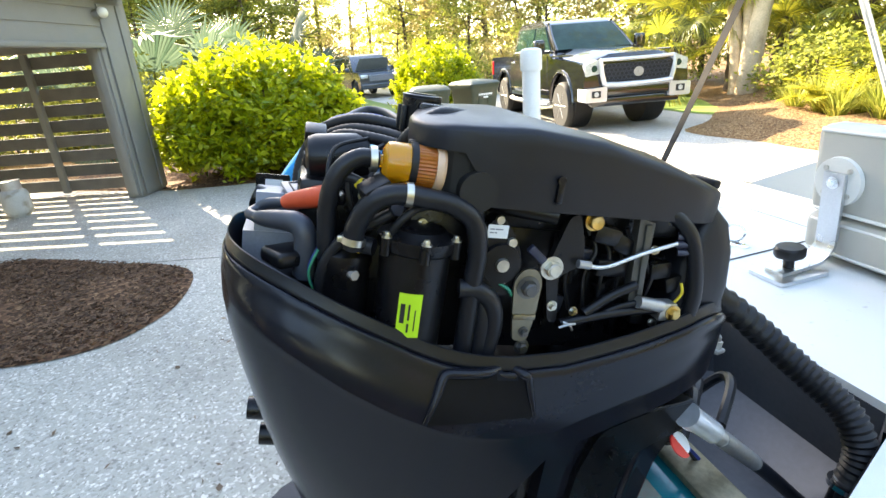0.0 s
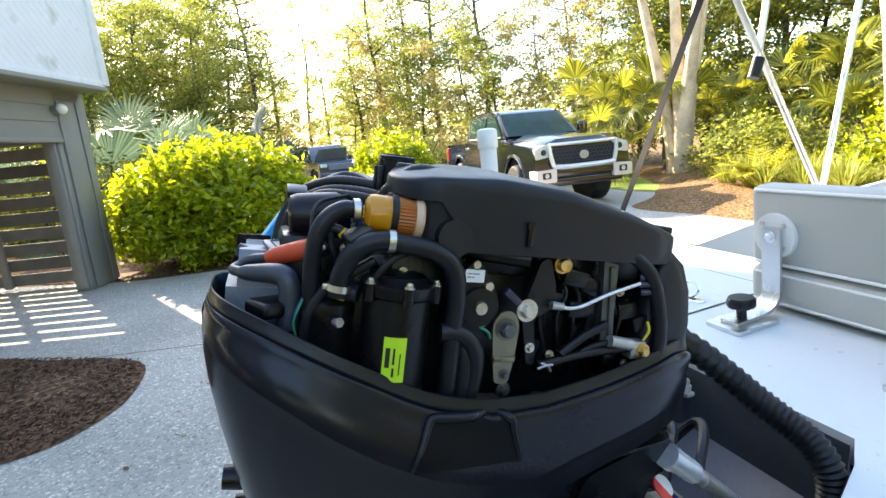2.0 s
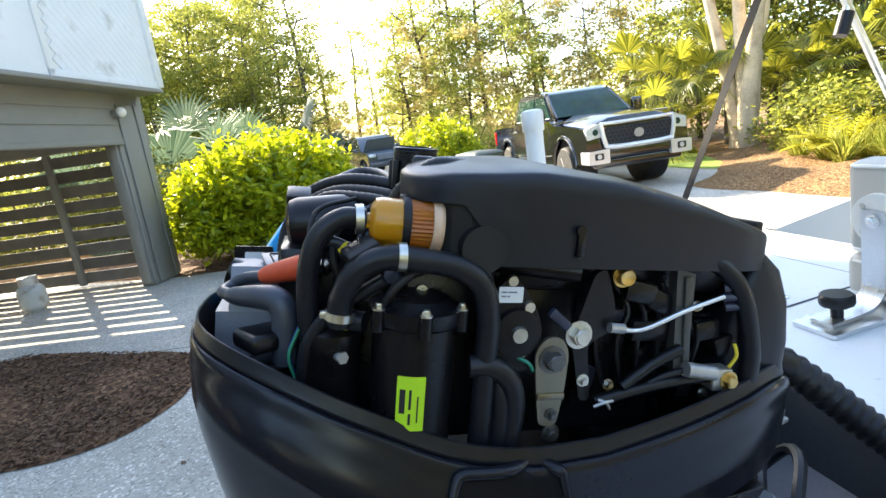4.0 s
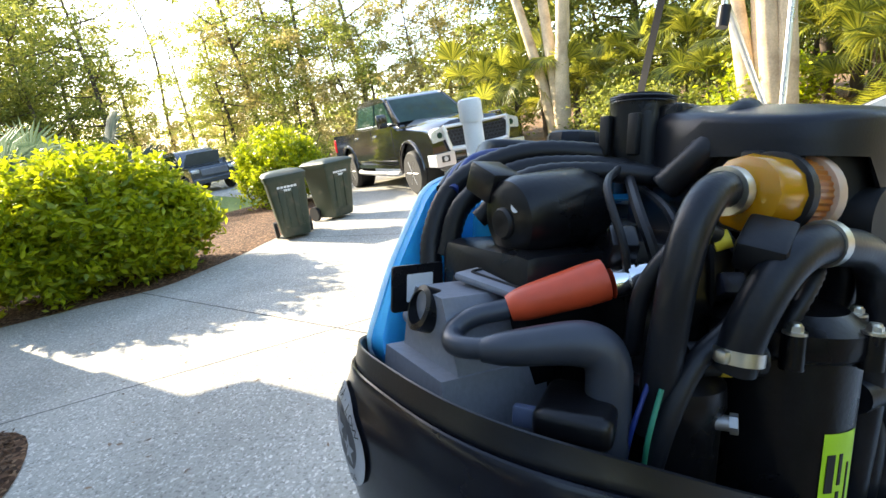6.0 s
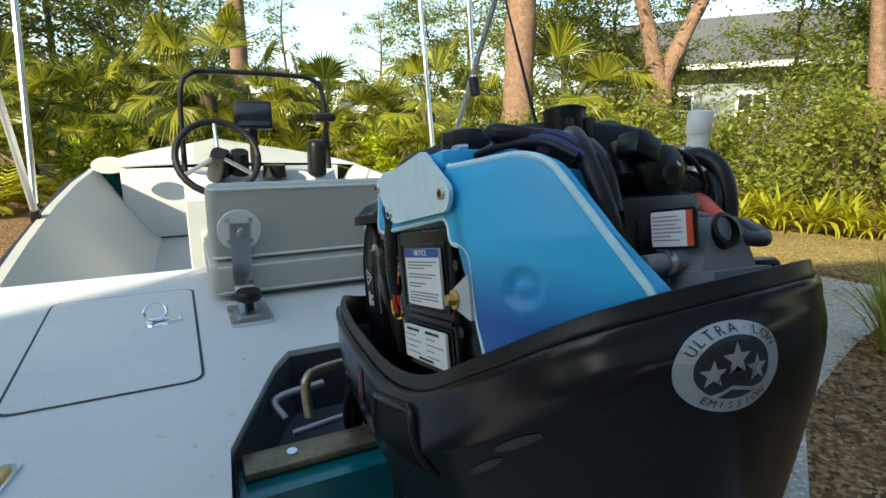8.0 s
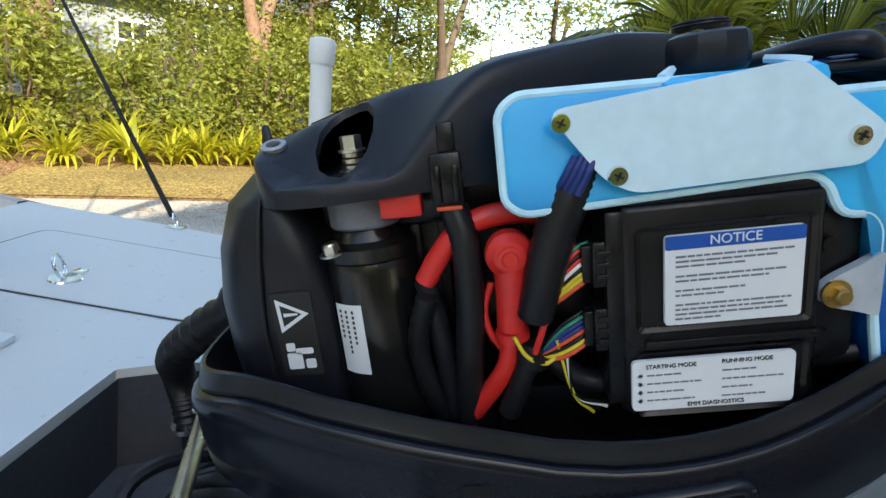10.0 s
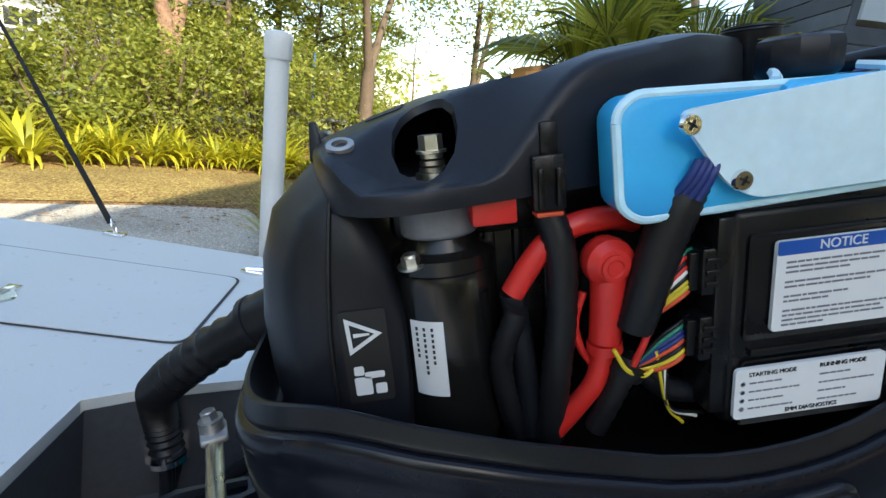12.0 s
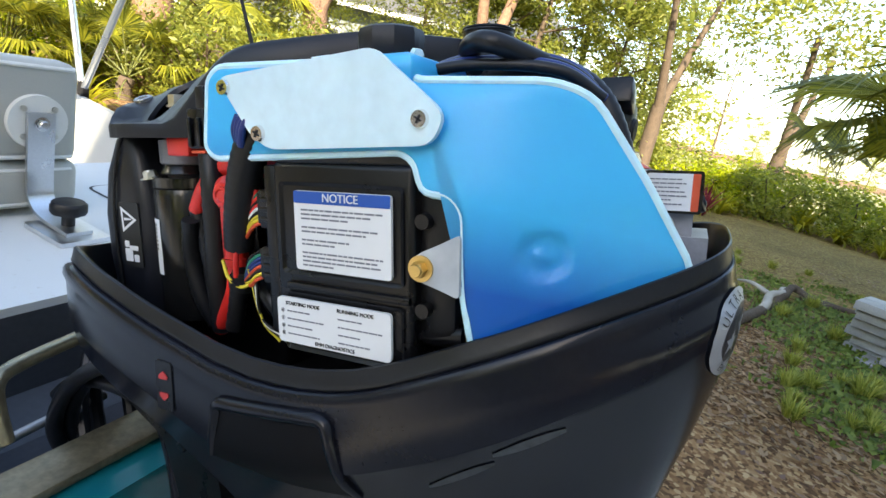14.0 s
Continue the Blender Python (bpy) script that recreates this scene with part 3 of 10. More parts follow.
# rear deck plate with the motor well cut out
W_P = [(-0.345, 0.0), (-0.335, 0.13), (-0.225, 0.38), (-0.185, 0.44), (0.185, 0.44), (0.225, 0.38), (0.335, 0.13), (0.345, 0.0)]
outer = [(0.80, 0.0), (0.845, 0.035)] + [(half_beam(y), y) for y in (0.2, 0.5, 0.8, 1.14)]
deck2d = W_P + outer + [(-x, y) for x, y in outer[::-1]]
bm = B()
prism(bm, deck2d, "z", -0.05, 0.0, 0.012, 3)
part("rear_deck", bm, M_GEL, boat, "off-white non-skid rear deck")
# well: walls and floor, their shade put into the dark grey colour
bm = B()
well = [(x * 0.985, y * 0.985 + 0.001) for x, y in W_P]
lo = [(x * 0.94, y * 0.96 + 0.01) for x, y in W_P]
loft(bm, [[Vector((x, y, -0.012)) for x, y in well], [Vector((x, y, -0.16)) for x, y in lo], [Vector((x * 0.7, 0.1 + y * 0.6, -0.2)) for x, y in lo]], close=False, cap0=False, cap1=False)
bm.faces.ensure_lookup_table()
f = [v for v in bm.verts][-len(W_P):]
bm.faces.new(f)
part("motor_well", bm, mat("well_liner_shade", (0.05, 0.054, 0.064), 0.4, var=0.25, scale=6, bump=0.1), boat, "grey motor well with its shade put into the colour", smooth=25)
# hull shell
bm = B()
ys = [0.02, 0.3, 0.8, 1.4, 2.0, 2.6, 3.2, 3.7, 4.2, 4.6, 4.85]
rings = []
for y in ys:
    w, s = half_beam(y) - 0.03, sheer(y)
    k = min(1, w / 0.8)
    rings.append([Vector((sx * w * a, y, s * (1 - b) - 0.05 - 0.62 * b * (1 - 0.25 * max(0, (y - 3.2)) / 1.7))) for sx, a, b in
                  ((-1, 1.0, 0.0), (-1, 0.93, 0.45), (-1, 0.86, 0.72), (-1, 0.45, 0.92), (-1, 0.02, 1.0), (1, 0.45, 0.92), (1, 0.86, 0.72), (1, 0.93, 0.45), (1, 1.0, 0.0))])
loft(bm, rings, close=False, cap0=False, cap1=False)
part("hull", bm, M_TEAL, boat, "glossy teal hull", smooth=40)
# transom with its cut-out
bm = B()
TR = [(-0.8, -0.05), (-0.33, -0.05), (-0.31, -0.048), (0.31, -0.048), (0.33, -0.05), (0.8, -0.05), (0.74, -0.32), (0.66, -0.5), (0.3, -0.64), (0, -0.67), (-0.3, -0.64), (-0.66, -0.5), (-0.74, -0.32)]
prism(bm, TR, "y", 0.055, 0.142, 0.006)
part("transom", bm, M_TEAL, boat, "glossy teal transom")
bm = B()
box(bm, (0, 0.122, -0.037), (0.64, 0.056, 0.016), 0.005)
cap = part("transom_cap", bm, mat("tarnished_cap", (0.2, 0.17, 0.11), 0.36, 0.6, var=0.45, scale=14, fine=120, bump=0.2), boat, "tarnished olive-brown transom cap")
for x in (-0.24, 0.24):
    bm = B()
    cyl(bm, (x, 0.122, -0.03), (x, 0.122, -0.026), 0.009, seg=12)
    part("screw", bm, M_CHROME, cap)
# rub rail: stern pieces and sides
for sx in (-1, 1):
    bm = B()
    pts = [(sx * 0.335, -0.012), (sx * 0.79, -0.012), (sx * 0.85, 0.03), (sx * 0.893, 0.5), (sx * 0.897, 1.1), (sx * 0.888, 2.6)]
    pts += [(sx * (half_beam(y) + 0.012), y) for y in (3.2, 3.8, 4.3)]
    path = [Vector((x, y, -0.03 + sheer(y))) for x, y in pts]
    sec = []
    for i, p in enumerate(path):
        d = (path[min(i + 1, len(path) - 1)] - path[max(i - 1, 0)]).normalized()
        nrm = Vector((d.y, -d.x, 0)) * sx
        sec.append([p + nrm * a + Vector((0, 0, b)) for a, b in ((-0.012, 0.022), (0.01, 0.022), (0.02, 0.012), (0.02, -0.008), (0.01, -0.016), (-0.012, -0.016))])
    loft(bm, sec)
    rail = part("rub_rail", bm, M_RAIL, boat, "black rubber rub rail")
    bm = B()
    box(bm, (sx * 0.37, -0.015, -0.032), (0.085, 0.055, 0.052), 0.008)
    part("end_cap", bm, M_RAIL, rail)
    for dx in (0.012, -0.012):
        bm = B()
        cyl(bm, (sx * 0.385 + dx, -0.041, -0.035), (sx * 0.385 + dx, -0.047, -0.035), 0.009, seg=12, bev=0.002)
        part("bolt_head", bm, M_CHROME, rail)
# cockpit: side decks, inner liner, floor, bow deck
for sx in (-1, 1):
    rings = []
    for y in (1.14, 1.5, 2.0, 2.6, 3.1):
        w, s = half_beam(y), sheer(y)
        rings.append([Vector((sx * w, y, s - 0.03)), Vector((sx * (w - 0.004), y, s)), Vector((sx * (w - 0.035), y, s + 0.002)), Vector((sx * (w - 0.045), y, s - 0.012)),
                      Vector((sx * (w - 0.3), y, -0.32)), Vector((sx * (w - 0.36), y, -0.37))])
    bm = B()
    loft(bm, rings, close=False, cap0=False, cap1=False)
    part("side_liner", bm, M_LINER, boat, "pale grey sloping cockpit liner", smooth=30)
bm = B()
box(bm, (0, 2.15, -0.38), (1.6, 2.05, 0.04), 0.004)
box(bm, (0, 1.125, -0.2), (1.5, 0.03, 0.36), 0.006)
part("cockpit_floor", bm, M_LINER, boat)
bm = B()
rings = []
for y in (3.05, 3.4, 3.8, 4.2, 4.55, 4.85):
    w, s = half_beam(y), sheer(y)
    rings.append([Vector((x * w, y, s + 0.03 * (1 - x * x))) for x in (-1, -0.6, 0, 0.6, 1)])
loft(bm, rings, close=False, cap0=False, cap1=False)
box(bm, (0, 3.06, -0.13), (1.35, 0.03, 0.44), 0.006)
part("bow_deck", bm, M_GEL, boat, "off-white bow deck", smooth=30)

# hatches: a recessed groove round a lid
M_GROOVE = mat("hatch_groove", (0.05, 0.05, 0.05), 0.8, var=0.3)
for sx in (-1, 1):
    outl = rect(-0.17, -0.285, 0.17, 0.285, 0.035)
    bm = B()
    inn = rect(-0.164, -0.279, 0.164, 0.279, 0.032)
    vo = [bm.verts.new((x, y, 0.0012)) for x, y in outl]
    vi = [bm.verts.new((x, y, 0.0012)) for x, y in inn]
    for i in range(len(outl)):
        j = (i + 1) % len(outl)
        bm.faces.new((vo[i], vo[j], vi[j], vi[i]))
    part("hatch_groove", bm, M_GROOVE, boat, m=pose(sx * 0.527, 0.66, 0), smooth=0)
    bm = B()
    prism(bm, inn, "z", -0.001, 0.0026, 0.0012, 1)
    lid = part("hatch_lid", bm, M_GEL, boat, "off-white hatch lid", m=pose(sx * 0.527, 0.66, 0))
    bm = B()
    cyl(bm, (0, 0, 0.0026), (0, 0, 0.006), 0.03, 0.028, 24, 0.001)
    box(bm, (0.028, 0, 0.004), (0.05, 0.022, 0.004), 0.001)
    part("lift_latch", bm, M_CHROME, lid, "polished lift ring", m=pose(-sx * 0.082, 0.05, 0))
    bm = B()
    ring = [Vector((0.027 * math.cos(a), 0, 0.027 + 0.022 * math.sin(a))) for a in (i * math.pi / 9 for i in range(18))]
    tube(bm, ring + [ring[0]], 0.0032, 8, 1)
    part("pull_ring", bm, M_CHROME, boat, m=pose(sx * 0.527 - sx * 0.082, 0.71, 0.003, -18, 0, 25))


def pop_cleat(m):
    """A folded pull-up cleat: oval base and a shut horn."""
    c = thing("pop_up_cleat", m, "stainless pull-up cleat folded flat on the rear deck", "cleat", "deck fittings")
    bm = B()
    pts = [(0.062 * math.cos(a), 0.017 * math.sin(a)) for a in (i * math.pi / 12 for i in range(24))]
    prism(bm, pts, "z", 0, 0.006, 0.002)
    part("base", bm, M_CHROME, c)
    bm = B()
    tube(bm, [(-0.05, 0, 0.009), (0, 0, 0.012), (0.05, 0, 0.009)], 0.006, 8, 4)
    box(bm, (0, 0, 0.008), (0.03, 0.014, 0.006), 0.002)
    part("horn", bm, M_CHROME, c)
    return c


def flush_light(m):
    c = thing("deck_fitting", m, "square stainless deck fitting with a brass insert", "deck fitting", "deck fittings")
    bm = B()
    prism(bm, rect(-0.05, -0.025, 0.05, 0.025, 0.006), "z", 0, 0.004, 0.0015)
    part("plate", bm, M_CHROME, c)
    bm = B()
    box(bm, (0.012, 0, 0.007), (0.05, 0.034, 0.008), 0.003)
    part("insert", bm, M_BRASS, c)
    return c


for sx in (-1, 1):
    pop_cleat(BOAT @ pose(sx * 0.742, 0.33, 0.0, 0, 0, 90 + sx * 4))
    flush_light(BOAT @ pose(sx * 0.655, 0.175, 0.0, 0, 0, 90 + sx * 14))

# helm seat: cushion with piping, two arms on deck plates with knobs
seat = thing("helm_bench", BOAT @ pose(-0.03, 0.80, 0.0), "pale grey vinyl flip-back helm seat on aluminium arms", "seat")
bm = B()
box(bm, (0, 0.03, 0.22), (0.56, 0.075, 0.205), 0.022, seg=4)
back = part("backrest", bm, M_CUSH, seat, "pale grey vinyl backrest")
bm = B()
for z in (0.128, 0.312):
    p = rect(-0.272, -0.006, 0.272, 0.066, 0.02)
    tube(bm, [(x, y, z) for x, y in p] + [(p[0][0], p[0][1], z)], 0.0045, 6, 1)
part("piping", bm, M_PIPE_W, back)
bm = B()
box(bm, (0, 0.22, 0.065), (0.57, 0.46, 0.105), 0.025, seg=4)
cush = part("seat_cushion", bm, M_CUSH, seat, "pale grey vinyl seat cushion")
bm = B()
for z in (0.10, 0.028):
    p = rect(-0.281, -0.006, 0.281, 0.446, 0.03)
    tube(bm, [(x, y, z) for x, y in p] + [(p[0][0], p[0][1], z)], 0.0045, 6, 1)
part("piping", bm, M_PIPE_W, cush)
for sx in (-0.205, 0.195):
    bm = B()
    cyl(bm, (sx, -0.008, 0.203), (sx, -0.018, 0.203), 0.056, 0.055, 32, 0.003)
    disc = part("pivot_disc", bm, M_PIPE_W, seat, "white pivot disc")
    for a in (45, 135, 225, 315):
        q = Vector((sx + 0.04 * math.cos(radians(a)), -0.018, 0.203 + 0.04 * math.sin(radians(a))))
        bm = B()
        cyl(bm, q, q + Vector((0, -0.003, 0)), 0.006, seg=10)
        part("screw", bm, M_ZINC, disc)
    bm = B()
    pts = [Vector((sx, -0.024, 0.225)), Vector((sx, -0.024, 0.17)), Vector((sx, -0.024, 0.075)), Vector((sx, -0.03, 0.045)), Vector((sx, -0.055, 0.024)), Vector((sx, -0.1, 0.017)), Vector((sx, -0.165, 0.015))]
    path = spline(pts, 4)
    sec = []
    for i, p in enumerate(path):
        d = (path[min(i + 1, len(path) - 1)] - path[max(i - 1, 0)]).normalized()
        nrm = Vector((0, d.z, -d.y))
        sec.append([p + Vector((x, 0, 0)) + nrm * h for x, h in ((-0.025, -0.004), (0.025, -0.004), (0.025, 0.004), (-0.025, 0.004))])
    loft(bm, sec)
    arm = part("arm", bm, M_ALU, seat, "bent aluminium arm")
    bm = B()
    bolt(bm, (sx, -0.029, 0.203), (0, -1, 0), 0.01, 0.007)
    part("pivot_bolt", bm, M_CHROME, arm)
    bm = B()
    prism(bm, rect(sx - 0.05, -0.19, sx + 0.05, -0.06, 0.008), "z", 0.001, 0.0105, 0.002)
    part("deck_plate", bm, M_ALU, seat, "aluminium deck plate")
    bm = B()
    prof = [(0.0, 0.02), (0.012, 0.02), (0.012, 0.042), (0.03, 0.046), (0.033, 0.052), (0.033, 0.066), (0.028, 0.071), (0.0, 0.072)]
    lathe(bm, prof, Matrix.Translation((sx, -0.125, 0)), 20)
    for v in bm.verts:
        q = Vector((v.co.x - sx, v.co.y + 0.125))
        if q.length > 0.029:
            a = math.atan2(q.y, q.x)
            s = 1 - 0.09 * (math.cos(a * 5) > 0.3)
            v.co.x, v.co.y = sx + q.x * s, -0.125 + q.y * s
    part("knob", bm, M_RUBBER, seat, "black lobed knob")

# console with windscreen, wheel and instruments
con = thing("helm_console", BOAT @ pose(-0.035, 1.62, -0.36), "white helm console with a black-framed windscreen", "console")
bm = B()
prism(bm, [(-0.05, 0), (0.42, 0), (0.36, 0.58), (0.08, 0.6), (-0.03, 0.5)], "x", -0.31, 0.31, 0.03, 3)
part("body", bm, M_GEL, con, "white moulded console")
bm = B()
tube(bm, [(-0.30, 0.1, 0.5), (-0.30, 0.14, 0.7), (-0.29, 0.17, 0.92), (-0.25, 0.18, 0.985), (-0.15, 0.18, 1.0), (0.15, 0.18, 1.0), (0.25, 0.18, 0.985), (0.29, 0.17, 0.92), (0.30, 0.14, 0.7), (0.30, 0.1, 0.5)], 0.011, 10, 5)
scr = part("windscreen_frame", bm, M_RUBBER, con, "black windscreen rail")
M_GLASS = bpy.data.materials.new("smoked_acrylic")
M_GLASS.use_nodes = True
_g = M_GLASS.node_tree.nodes["Principled BSDF"]
_g.inputs["Base Color"].default_value = (0.8, 0.78, 0.7, 1)
_g.inputs["Roughness"].default_value = 0.03
_g.inputs["Transmission Weight"].default_value = 1.0
_g.inputs["IOR"].default_value = 1.05
bm = B()
prism(bm, rounded([(-0.27, 0.56), (0.27, 0.56), (0.25, 0.92), (-0.25, 0.92)], 0.05), "y", 0.172, 0.176)
pane = part("windscreen", bm, M_GLASS, scr, "clear smoked windscreen", smooth=0)
pane.visible_shadow = False
bm = B()
c0 = Vector((-0.19, -0.12, 0.68))
wm = Matrix.Translation(c0) @ pose(0, 0, 0, 62, 0, 0)
ring = [wm @ Vector((0.145 * math.cos(a), 0.145 * math.sin(a), 0)) for a in (i * math.pi / 14 for i in range(29))]
tube(bm, ring, 0.013, 10, 1, cap=False)
wheel = part("steering_wheel", bm, M_RUBBER, con, "black steering wheel")
for a in (90, 210, 330):
    bm = B()
    tube(bm, [wm @ Vector((0, 0, 0.02)), wm @ Vector((0.14 * math.cos(radians(a)), 0.14 * math.sin(radians(a)), 0))], 0.008, 8, 1)
    part("spoke", bm, M_ALU, wheel)
bm = B()
cyl(bm, wm @ Vector((0, 0, -0.02)), wm @ Vector((0, 0, 0.04)), 0.03, 0.025, 16, 0.004)
cyl(bm, wm @ Vector((0, 0, -0.2)), wm @ Vector((0, 0, -0.02)), 0.035, 0.03, 16)
part("hub", bm, M_RUBBER, wheel)
bm = B()
box(bm, (-0.03, 0.07, 0.83), (0.15, 0.05, 0.115), 0.01, rot=(-12, 0, 0))
cyl(bm, (-0.03, 0.08, 0.6), (-0.03, 0.08, 0.77), 0.018, 0.018, 12)
cyl(bm, (0.04, 0.03, 0.58), (0.04, 0.03, 0.63), 0.05, 0.045, 16, 0.01)
scn = part("chart_plotter", bm, M_RUBBER, con, "black chart plotter on a stalk")
bm = B()
box(bm, (-0.03, 0.042, 0.835), (0.13, 0.004, 0.09), 0.002, rot=(-12, 0, 0))
part("screen", bm, mat("dead_screen", (0.02, 0.028, 0.045), 0.1, var=0.1, bump=0), scn)
bm = B()
box(bm, (0.21, -0.02, 0.66), (0.07, 0.1, 0.16), 0.025, seg=3)
tube(bm, [(0.24, -0.03, 0.7), (0.245, -0.05, 0.78), (0.24, -0.1, 0.83)], 0.013, 8)
box(bm, (0.225, -0.11, 0.835), (0.09, 0.035, 0.035), 0.012)
part("throttle", bm, M_RUBBER, con, "black throttle lever")
bm = B()
for x in (-0.17, -0.1):
    cyl(bm, (x, 0.02, 0.6), (x, -0.01, 0.69), 0.038, 0.034, 18, 0.006)
part("gauge", bm, M_RUBBER, con, "round black gauges")

M_WEB = mat("dark_webbing", (0.012, 0.01, 0.009), 0.8, var=0.2, fine=500, bump=0.3)
# sun-top frame of aluminium tubes, with straps to the deck
top = thing("bimini_frame", BOAT, "folded sun-top frame of aluminium tubes with black straps", "bimini frame")
for sx in (-1, 1):
    x = sx * 0.875
    base = Vector((x, 1.83, 0.07))
    for q in ((x * 0.97, 1.02, 1.5), (x * 0.97, 2.2, 1.6)):
        bm = B()
        tube(bm, [base, q], 0.0125, 10, 1)
        part("tube", bm, M_ALU, top)
    bm = B()
    tube(bm, [(x * 0.99, 1.47, 0.6), (x * 0.97, 1.6, 1.3)], 0.0125, 10, 1)
    part("brace", bm, M_ALU, top)
    bm = B()
    cyl(bm, (x * 0.99 , 1.455, 0.59), (x * 0.99, 1.485, 0.66), 0.022, 0.022, 12, 0.004)
    part("tube_clamp", bm, M_RUBBER, top, "black clamp")
    bm = B()
    box(bm, base - Vector((0, 0, 0.0)), (0.03, 0.05, 0.045), 0.006)
    cyl(bm, base - Vector((0, 0, 0.03)), base + Vector((0, 0, 0.045)), 0.018, 0.016, 12)
    part("foot", bm, M_RUBBER, top)
    bm = B()
    a, b = Vector((sx * 0.872, 0.735, 0.03)), Vector((sx * 0.86, 1.42, 1.25))
    for i in range(20):
        t0, t1 = i / 20, (i + 1) / 20
        w = 0.0125
        ang0, ang1 = 0.9 * t0, 0.9 * t1
        q = []
        for t, an in ((t0, ang0), (t1, ang1)):
            p = a.lerp(b, t)
            d = Vector((math.cos(an), math.sin(an), 0)) * w
            q += [p - d, p + d]
        bm.faces.new([bm.verts.new(v) for v in (q[0], q[1], q[3], q[2])])
    bmesh.ops.remove_doubles(bm, verts=bm.verts, dist=1e-5)
    r = bmesh.ops.solidify(bm, geom=bm.faces[:], thickness=0.0016)
    part("strap", bm, M_WEB, top, "black webbing strap")
    bm = B()
    tube(bm, [(sx * 0.872, 0.735, 0.04), (sx * 0.872 + 0.008, 0.728, 0.02), (sx * 0.872, 0.722, 0.004), (sx * 0.872 - 0.008, 0.728, 0.02), (sx * 0.872, 0.735, 0.04)], 0.0025, 6, 4)
    box(bm, (sx * 0.872, 0.725, 0.003), (0.03, 0.045, 0.006), 0.002)
    part("strap_hook", bm, M_CHROME, top, "steel hook and pad eye")
# folded canvas of the sun top
bm = B()
tube(bm, [(-0.85, 1.35, 1.53), (-0.4, 1.3, 1.66), (0, 1.3, 1.69), (0.4, 1.3, 1.66), (0.85, 1.35, 1.53)], 0.06, 10, 5)
for v in bm.verts:
    v.co += 0.02 * noise.noise_vector(v.co * 9)
part("canvas_roll", bm, mat("tan_canvas", (0.3, 0.27, 0.22), 0.8, var=0.12, fine=200, bump=0.3), top, "rolled tan canvas")

# push-pole paddle at the bow
pad = thing("paddle", BOAT @ pose(-0.713, 2.92, 0.13), "white oval paddle blade on a pale shaft over the bow", "paddle")
bm = B()
pts = [(0.09 * math.cos(a), 0.048 * math.sin(a)) for a in (i * math.pi / 14 for i in range(28))]
prism(bm, pts, "y", -0.008, 0.008, 0.004)
part("blade", bm, M_PIPE_W, pad)
bm = B()
tube(bm, [(0.06, 0, 0.0), (0.2, -0.32, 0.045), (0.32, -0.68, 0.09), (0.36, -0.8, 0.1)], 0.014, 10, 3)
part("shaft", bm, M_PIPE_W, pad)

# ---- trailer ----
def guide_post(x, y):
    g = thing("guide_post", Matrix.Translation((x, y, 0)), "white pvc trailer guide post on a galvanised arm", "guide post", "trailer posts")
    s = 1 if x > 0 else -1
    bm = B()
    cyl(bm, (0, 0, 0.5), (0, 0, 1.47), 0.0302, 0.0302, 28)
    part("pipe", bm, M_PVC, g, "white pvc pipe")
    bm = B()
    lathe(bm, [(0.034, 0), (0.036, 0.004), (0.036, 0.058), (0.033, 0.066), (0.02, 0.0705), (0, 0.0715)], Matrix.Translation((0, 0, 1.456)), 32)
    bm.faces.ensure_lookup_table()
    part("cap", bm, M_PVC, g, "white pvc cap")
    bm = B()
    tube(bm, [(0, 0, 0.62), (0, 0, 0.5), (-s * 0.005, 0, 0.42), (-s * 0.06, 0.02, 0.36), (-s * 0.35, 0.04, 0.34)], 0.024, 14, 5)
    part("arm", bm, M_GALV, g, "galvanised steel arm")
    return g


guide_post(-1.038, 0.522)
guide_post(1.055, 0.524)
tr = thing("boat_trailer", Matrix.Translation((0.015, 0, 0)), "galvanised boat trailer with red tail lights", "trailer")
M_TAIL = mat("tail_light_red", (0.5, 0.01, 0.02), 0.15, var=0.08, bump=0.0)
for sx in (-1, 1):
    bm = B()
    box(bm, (sx * 0.72, 2.2, 0.33), (0.08, 4.2, 0.1), 0.012)
    part("frame_rail", bm, M_GALV, tr)
    bm = B()
    box(bm, (sx * 0.74, 0.42, 0.5), (0.2, 0.07, 0.1), 0.015, seg=3)
    part("tail_light", bm, M_TAIL, tr, "red tail light")
    bm = B()
    cyl(bm, (sx * 0.95, 1.9, 0.3), (sx * 1.15, 1.9, 0.3), 0.3, 0.3, 36, 0.04)
    w = part("wheel", bm, M_RUBBER, tr, "black trailer tyre")
    bm = B()
    cyl(bm, (sx * 1.13, 1.9, 0.3), (sx * 1.157, 1.9, 0.3), 0.17, 0.15, 28, 0.01)
    part("rim", bm, M_GALV, w)
    bm = B()
    prism(bm, [(1.5, 0.55), (1.6, 0.66), (2.2, 0.66), (2.3, 0.55), (2.27, 0.55), (2.18, 0.63), (1.62, 0.63), (1.53, 0.55)], "x", sx * 0.93, sx * 1.17)
    part("fender", bm, M_GALV, tr)
    bm = B()
    box(bm, (sx * 0.45, 2.2, 0.34), (0.09, 3.6, 0.05), 0.01)
    part("bunk", bm, M_SLAT, tr)
for y in (0.42, 1.9, 3.6):
    bm = B()
    box(bm, (0, y, 0.33), (1.5, 0.08, 0.09), 0.012)
    part("cross_member", bm, M_GALV, tr)
bm = B()
cyl(bm, (-1.0, 1.9, 0.3), (1.0, 1.9, 0.3), 0.03)
box(bm, (0, 5.0, 0.36), (0.1, 1.6, 0.1), 0.012)
cyl(bm, (0, 5.6, 0.0), (0, 5.6, 0.4), 0.03)
part("tongue", bm, M_GALV, tr)

